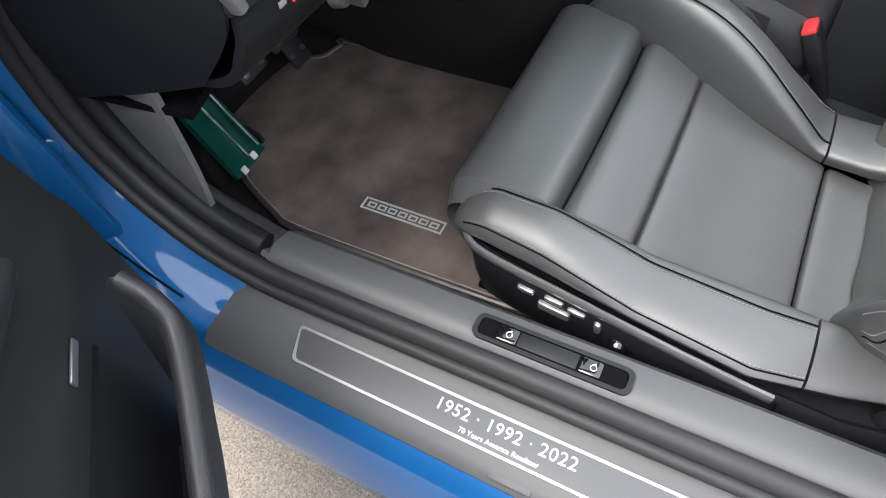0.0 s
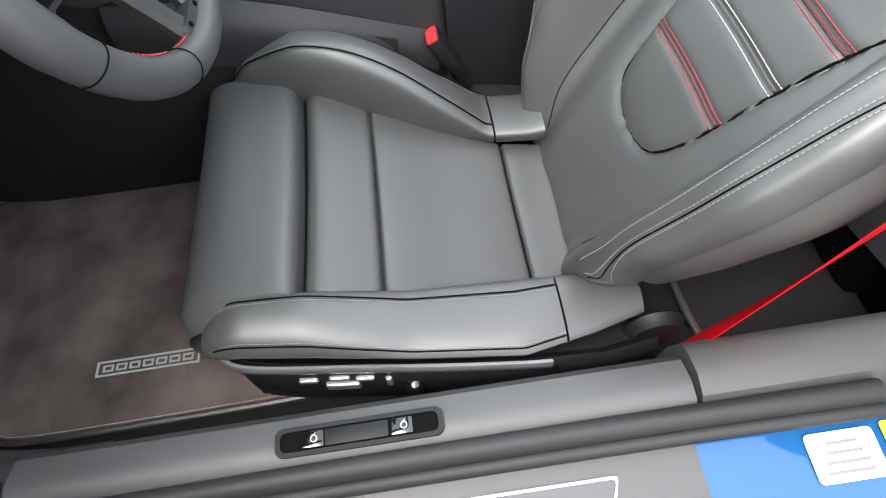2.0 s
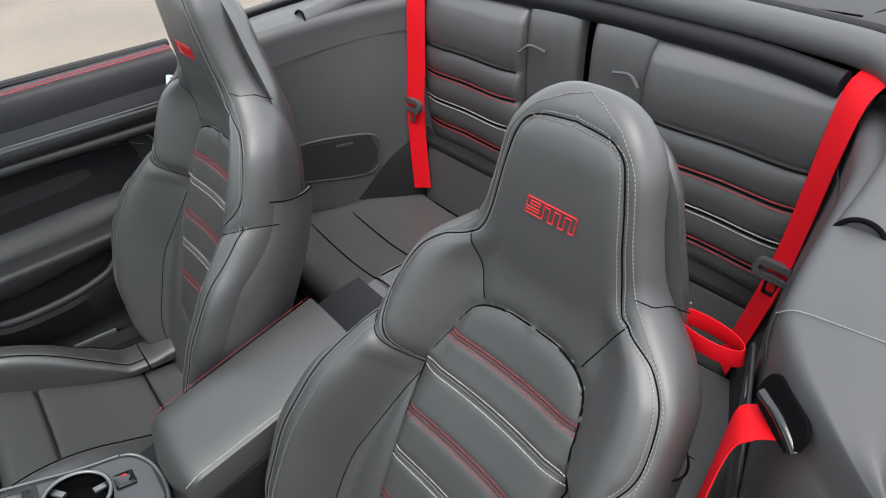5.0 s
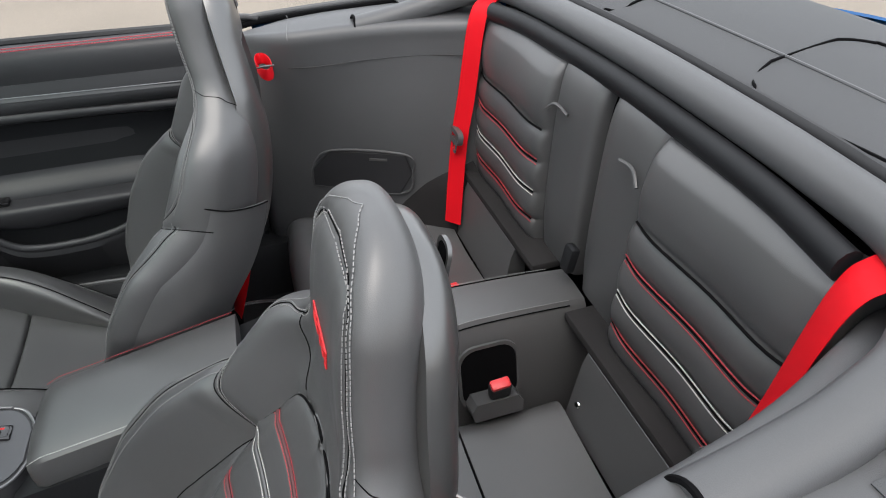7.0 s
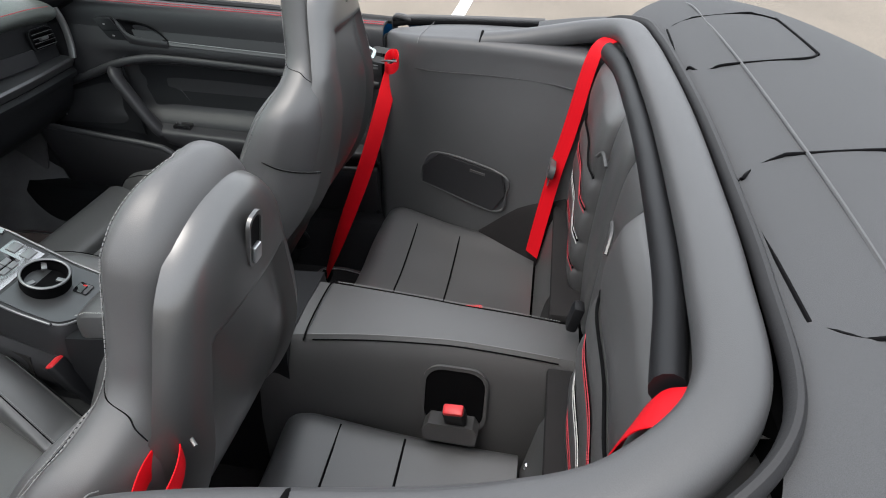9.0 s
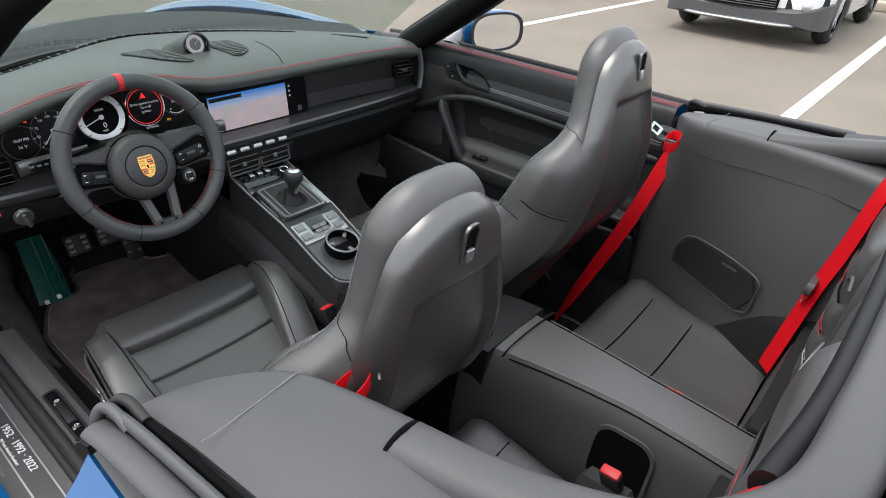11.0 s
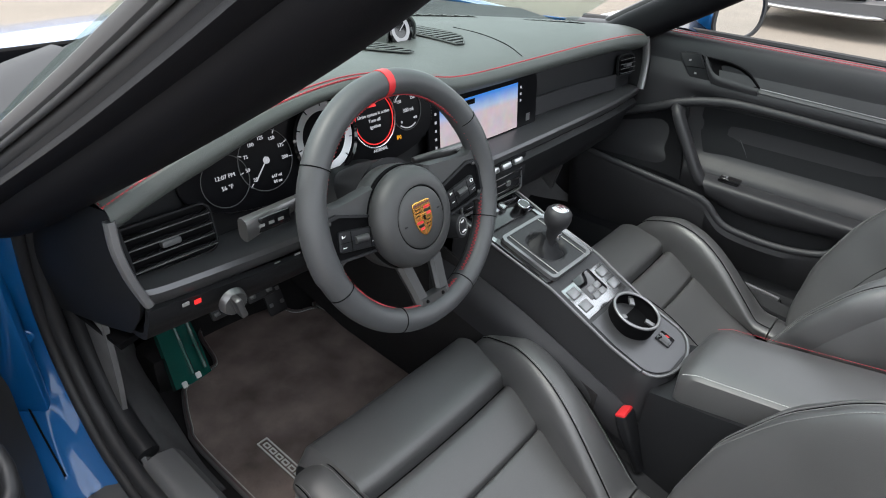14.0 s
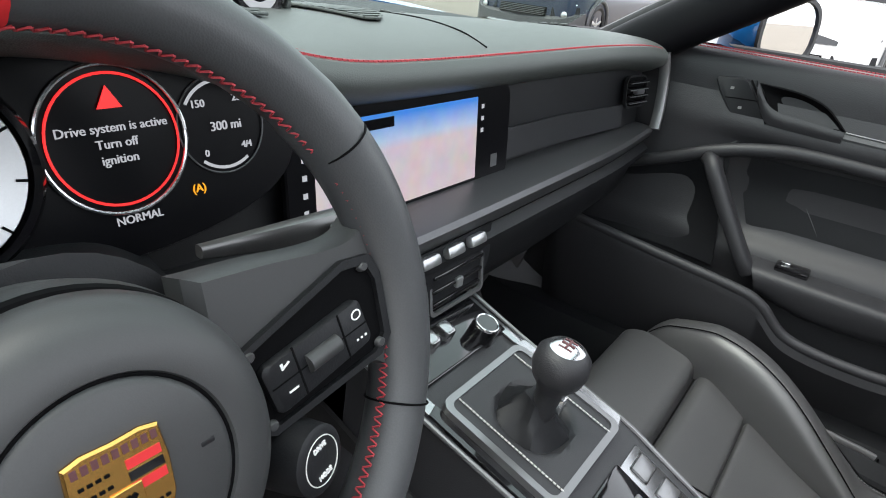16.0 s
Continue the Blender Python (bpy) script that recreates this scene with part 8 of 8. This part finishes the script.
    part("slide", frame_band(rounded_outline(0.072, 0.034, 0.014), rounded_outline(0.052, 0.012, 0.004), 0.014, bk), TRIM_GREY, rear, "grey plastic belt slide")
    part("tongue", frame_band(rounded_outline(0.024, 0.030, 0.004), rounded_outline(0.014, 0.016, 0.003), 0.003, bk @ pose(0, -0.030, 0.004)), ALU, rear, "bright belt tongue")
    x = s * 0.108
    fb = thing("belt_buckle", (x, -0.25, 0.40), "black front belt buckle with a red release button", "belt buckle", "front belt buckles")
    BB = facing((x, -0.262, 0.440), (0, 0.5, 1), (0, 1, 0))
    part("buckle_body", loft([[BB @ Vector((a * w, b * w, z)) for a, b in rounded_outline(0.040, 0.024, 0.007)] for z, w in ((-0.10, 0.55), (-0.06, 0.7), (-0.045, 0.95), (-0.02, 1.0), (0.014, 1.0), (0.018, 0.95))]), TRIM, fb)
    part("release", box(0.034, 0.019, 0.010, BB @ pose(0, 0, 0.018), 0.003), RED_PLASTIC, fb, "red release button")

# ---- parked vehicles ----
def build_suv(name, at, yaw, paint, label):
    """A compact sport utility car facing its own -x, with its front at x = 0."""
    suv = thing(name, at, label, "car", "parked cars")
    m = Matrix.Translation(at) @ Matrix.Rotation(radians(yaw), 4, "Z")

    def put(n, bm, material, label="", parent=None):
        return part(n, turned(bm, m), material, parent or suv, label)

    def half(z, x):
        return float(np.interp(z, [0.25, 0.5, 0.9, 1.1, 1.6], [0.90, 0.93, 0.92, 0.88, 0.66])) * (1 if x > 0.5 else 0.80 + 0.2 * math.sqrt(max(0, 1 - (1 - x / 0.5) ** 2)))
    rings = []
    for x, lo, top in ((0.0, 0.42, 0.80), (0.06, 0.36, 0.92), (0.25, 0.30, 1.00), (0.6, 0.28, 1.06), (1.15, 0.28, 1.12), (1.25, 0.28, 1.13), (2.0, 0.28, 1.14), (3.4, 0.30, 1.14), (4.2, 0.34, 1.12), (4.35, 0.45, 0.95)):
        rings.append([Vector((x, y, z)) for y, z in [(-half(z, x), z) for z in np.linspace(lo, top - 0.05, 7)] + [(-half(top, x) * 0.9, top), (0, top + 0.03), (half(top, x) * 0.9, top)] + [(half(z, x), z) for z in np.linspace(top - 0.05, lo, 7)]])
    put("body", loft(rings), paint, "painted body with hood and wings")
    rings = [[Vector((x, y * w, z)) for y, z in ((-0.84, 1.10), (-0.80, 1.22), (-0.66, h), (0, h + 0.03), (0.66, h), (0.80, 1.22), (0.84, 1.10))] for x, w, h in ((1.15, 1.0, 1.16), (1.75, 0.98, 1.52), (2.3, 0.97, 1.60), (3.3, 0.95, 1.57), (4.0, 0.92, 1.30))]
    put("cabin", loft(rings), PIANO, "dark glazed cabin")
    put("roof", loft([[Vector((x, y, z)) for y, z in ((-0.64, h - 0.01), (-0.5, h + 0.025), (0.5, h + 0.025), (0.64, h - 0.01))] for x, h in ((1.75, 1.54), (2.4, 1.61), (3.5, 1.58))]), paint)
    put("lower_bumper", loft([[Vector((x, y, z)) for y, z in ((-w, lo), (-w, hi), (0, hi - 0.03), (w, hi), (w, lo), (0, lo - 0.02))] for x, w, lo, hi in ((-0.05, 0.62, 0.28, 0.40), (-0.02, 0.80, 0.25, 0.44), (0.10, 0.92, 0.23, 0.50), (0.30, 0.955, 0.24, 0.52))]), TRIM_GREY, "grey plastic lower bumper")
    put("skid_bar", sweep([(0.02, -0.70, 0.27), (-0.07, -0.45, 0.26), (-0.085, 0, 0.26), (-0.07, 0.45, 0.26), (0.02, 0.70, 0.27)], round_section(0.03, 0.022, 10), (0, 0, 1), 30), SILVER, "silver skid bar")
    put("grille", sheet(lambda u, v: (-0.045 - 0.02 * math.sin(math.pi * u) + 0.03 * v, -0.42 + 0.84 * u, 0.42 + 0.13 * v), 16, 6, 0.02), DARK, "dark lower grille")
    put("upper_grille", sheet(lambda u, v: (-0.012 - 0.02 * math.sin(math.pi * u) + 0.04 * v, -0.52 + 1.04 * u, 0.66 + 0.15 * v), 16, 6, 0.02), PIANO, "gloss black upper grille")
    for k in range(5):
        put("grille_bar", tube([(-0.055, -0.40, 0.435 + 0.025 * k), (-0.072, 0, 0.435 + 0.025 * k), (-0.055, 0.40, 0.435 + 0.025 * k)], 0.006, 12, 6), TRIM_GREY)
    for s in (-1, 1):
        put("headlight", net([[(0.005, s * 0.55, 0.77), (0.05, s * 0.74, 0.80), (0.22, s * 0.87, 0.86)], [(0.0, s * 0.55, 0.70), (0.04, s * 0.74, 0.71), (0.20, s * 0.89, 0.75)]], 12, 6, 0.03), SHELL, "narrow headlight")
        put("light_bar", tube([(0.01, s * 0.60, 0.625), (0.05, s * 0.75, 0.625), (0.12, s * 0.86, 0.63)], 0.012, 12, 6), WHITE, "white running light")
        surround = put("fog_surround", net([[(-0.005, s * 0.50, 0.56), (0.05, s * 0.72, 0.57), (0.15, s * 0.90, 0.60)], [(-0.02, s * 0.50, 0.40), (0.03, s * 0.72, 0.40), (0.13, s * 0.92, 0.42)]], 12, 6, 0.03), TRIM, "black fog lamp surround")
        put("fog_lamp", lathe([(0, 0.03), (0.035, 0.025), (0.048, 0.015), (0.05, 0), (0, 0)], facing((0.0, s * 0.72, 0.475), (-1, s * 0.2, 0)), 24), SILVER, "round fog lamp", surround)
        for x in (0.80, 3.40):
            wm = pose(x, s * 0.84, 0.345, 90, 0, 0)
            tyre = put("wheel", ring_band(0.265, 0.08, wm, 40, 12, 1.3), RUBBER, "black tyre with an alloy rim")
            put("rim", lathe([(0, 0.03), (0.04, 0.04), (0.18, 0.06), (0.20, 0.09), (0.205, -0.09), (0, -0.06)], pose(x, s * 0.84, 0.345, -90 * s, 0, 0), 30), DARK, "dark rim", tyre)
            for k in range(5):
                put("rim_spoke", box(0.045, 0.19, 0.025, pose(x, s * 0.90, 0.345, -90 * s, 0, 0) @ pose(0, 0, 0, 0, 0, 72 * k) @ pose(0, 0.10, 0.01), 0.006), SILVER, "", tyre)
            put("arch", sweep([(x + 0.37 * math.cos(a), s * 0.935, 0.345 + 0.37 * math.sin(a)) for a in np.linspace(-0.1, math.pi + 0.1, 13)], round_section(0.035, 0.03, 8), (0, 1, 0), 26), TRIM_GREY, "grey plastic wheel arch")
    return suv


build_suv("parked_suv", (7.35, 1.02, 0.0), 0, WHITE_PAINT, "white compact sport utility car with grey plastic bumper")
build_suv("parked_car", (8.6, 5.0, 0.0), 0, mat("dark_blue_paint", (0.01, 0.02, 0.05), 0.3, coat=0.8), "dark blue car parked across the lot")
curb = link("curb", box(0.35, 14, 0.15, pose(12.6, -4.5, 0.075), 0.03), CONCRETE)
tagged(curb, "pale concrete kerb at the far side of the lot", "kerb", kind="structure")
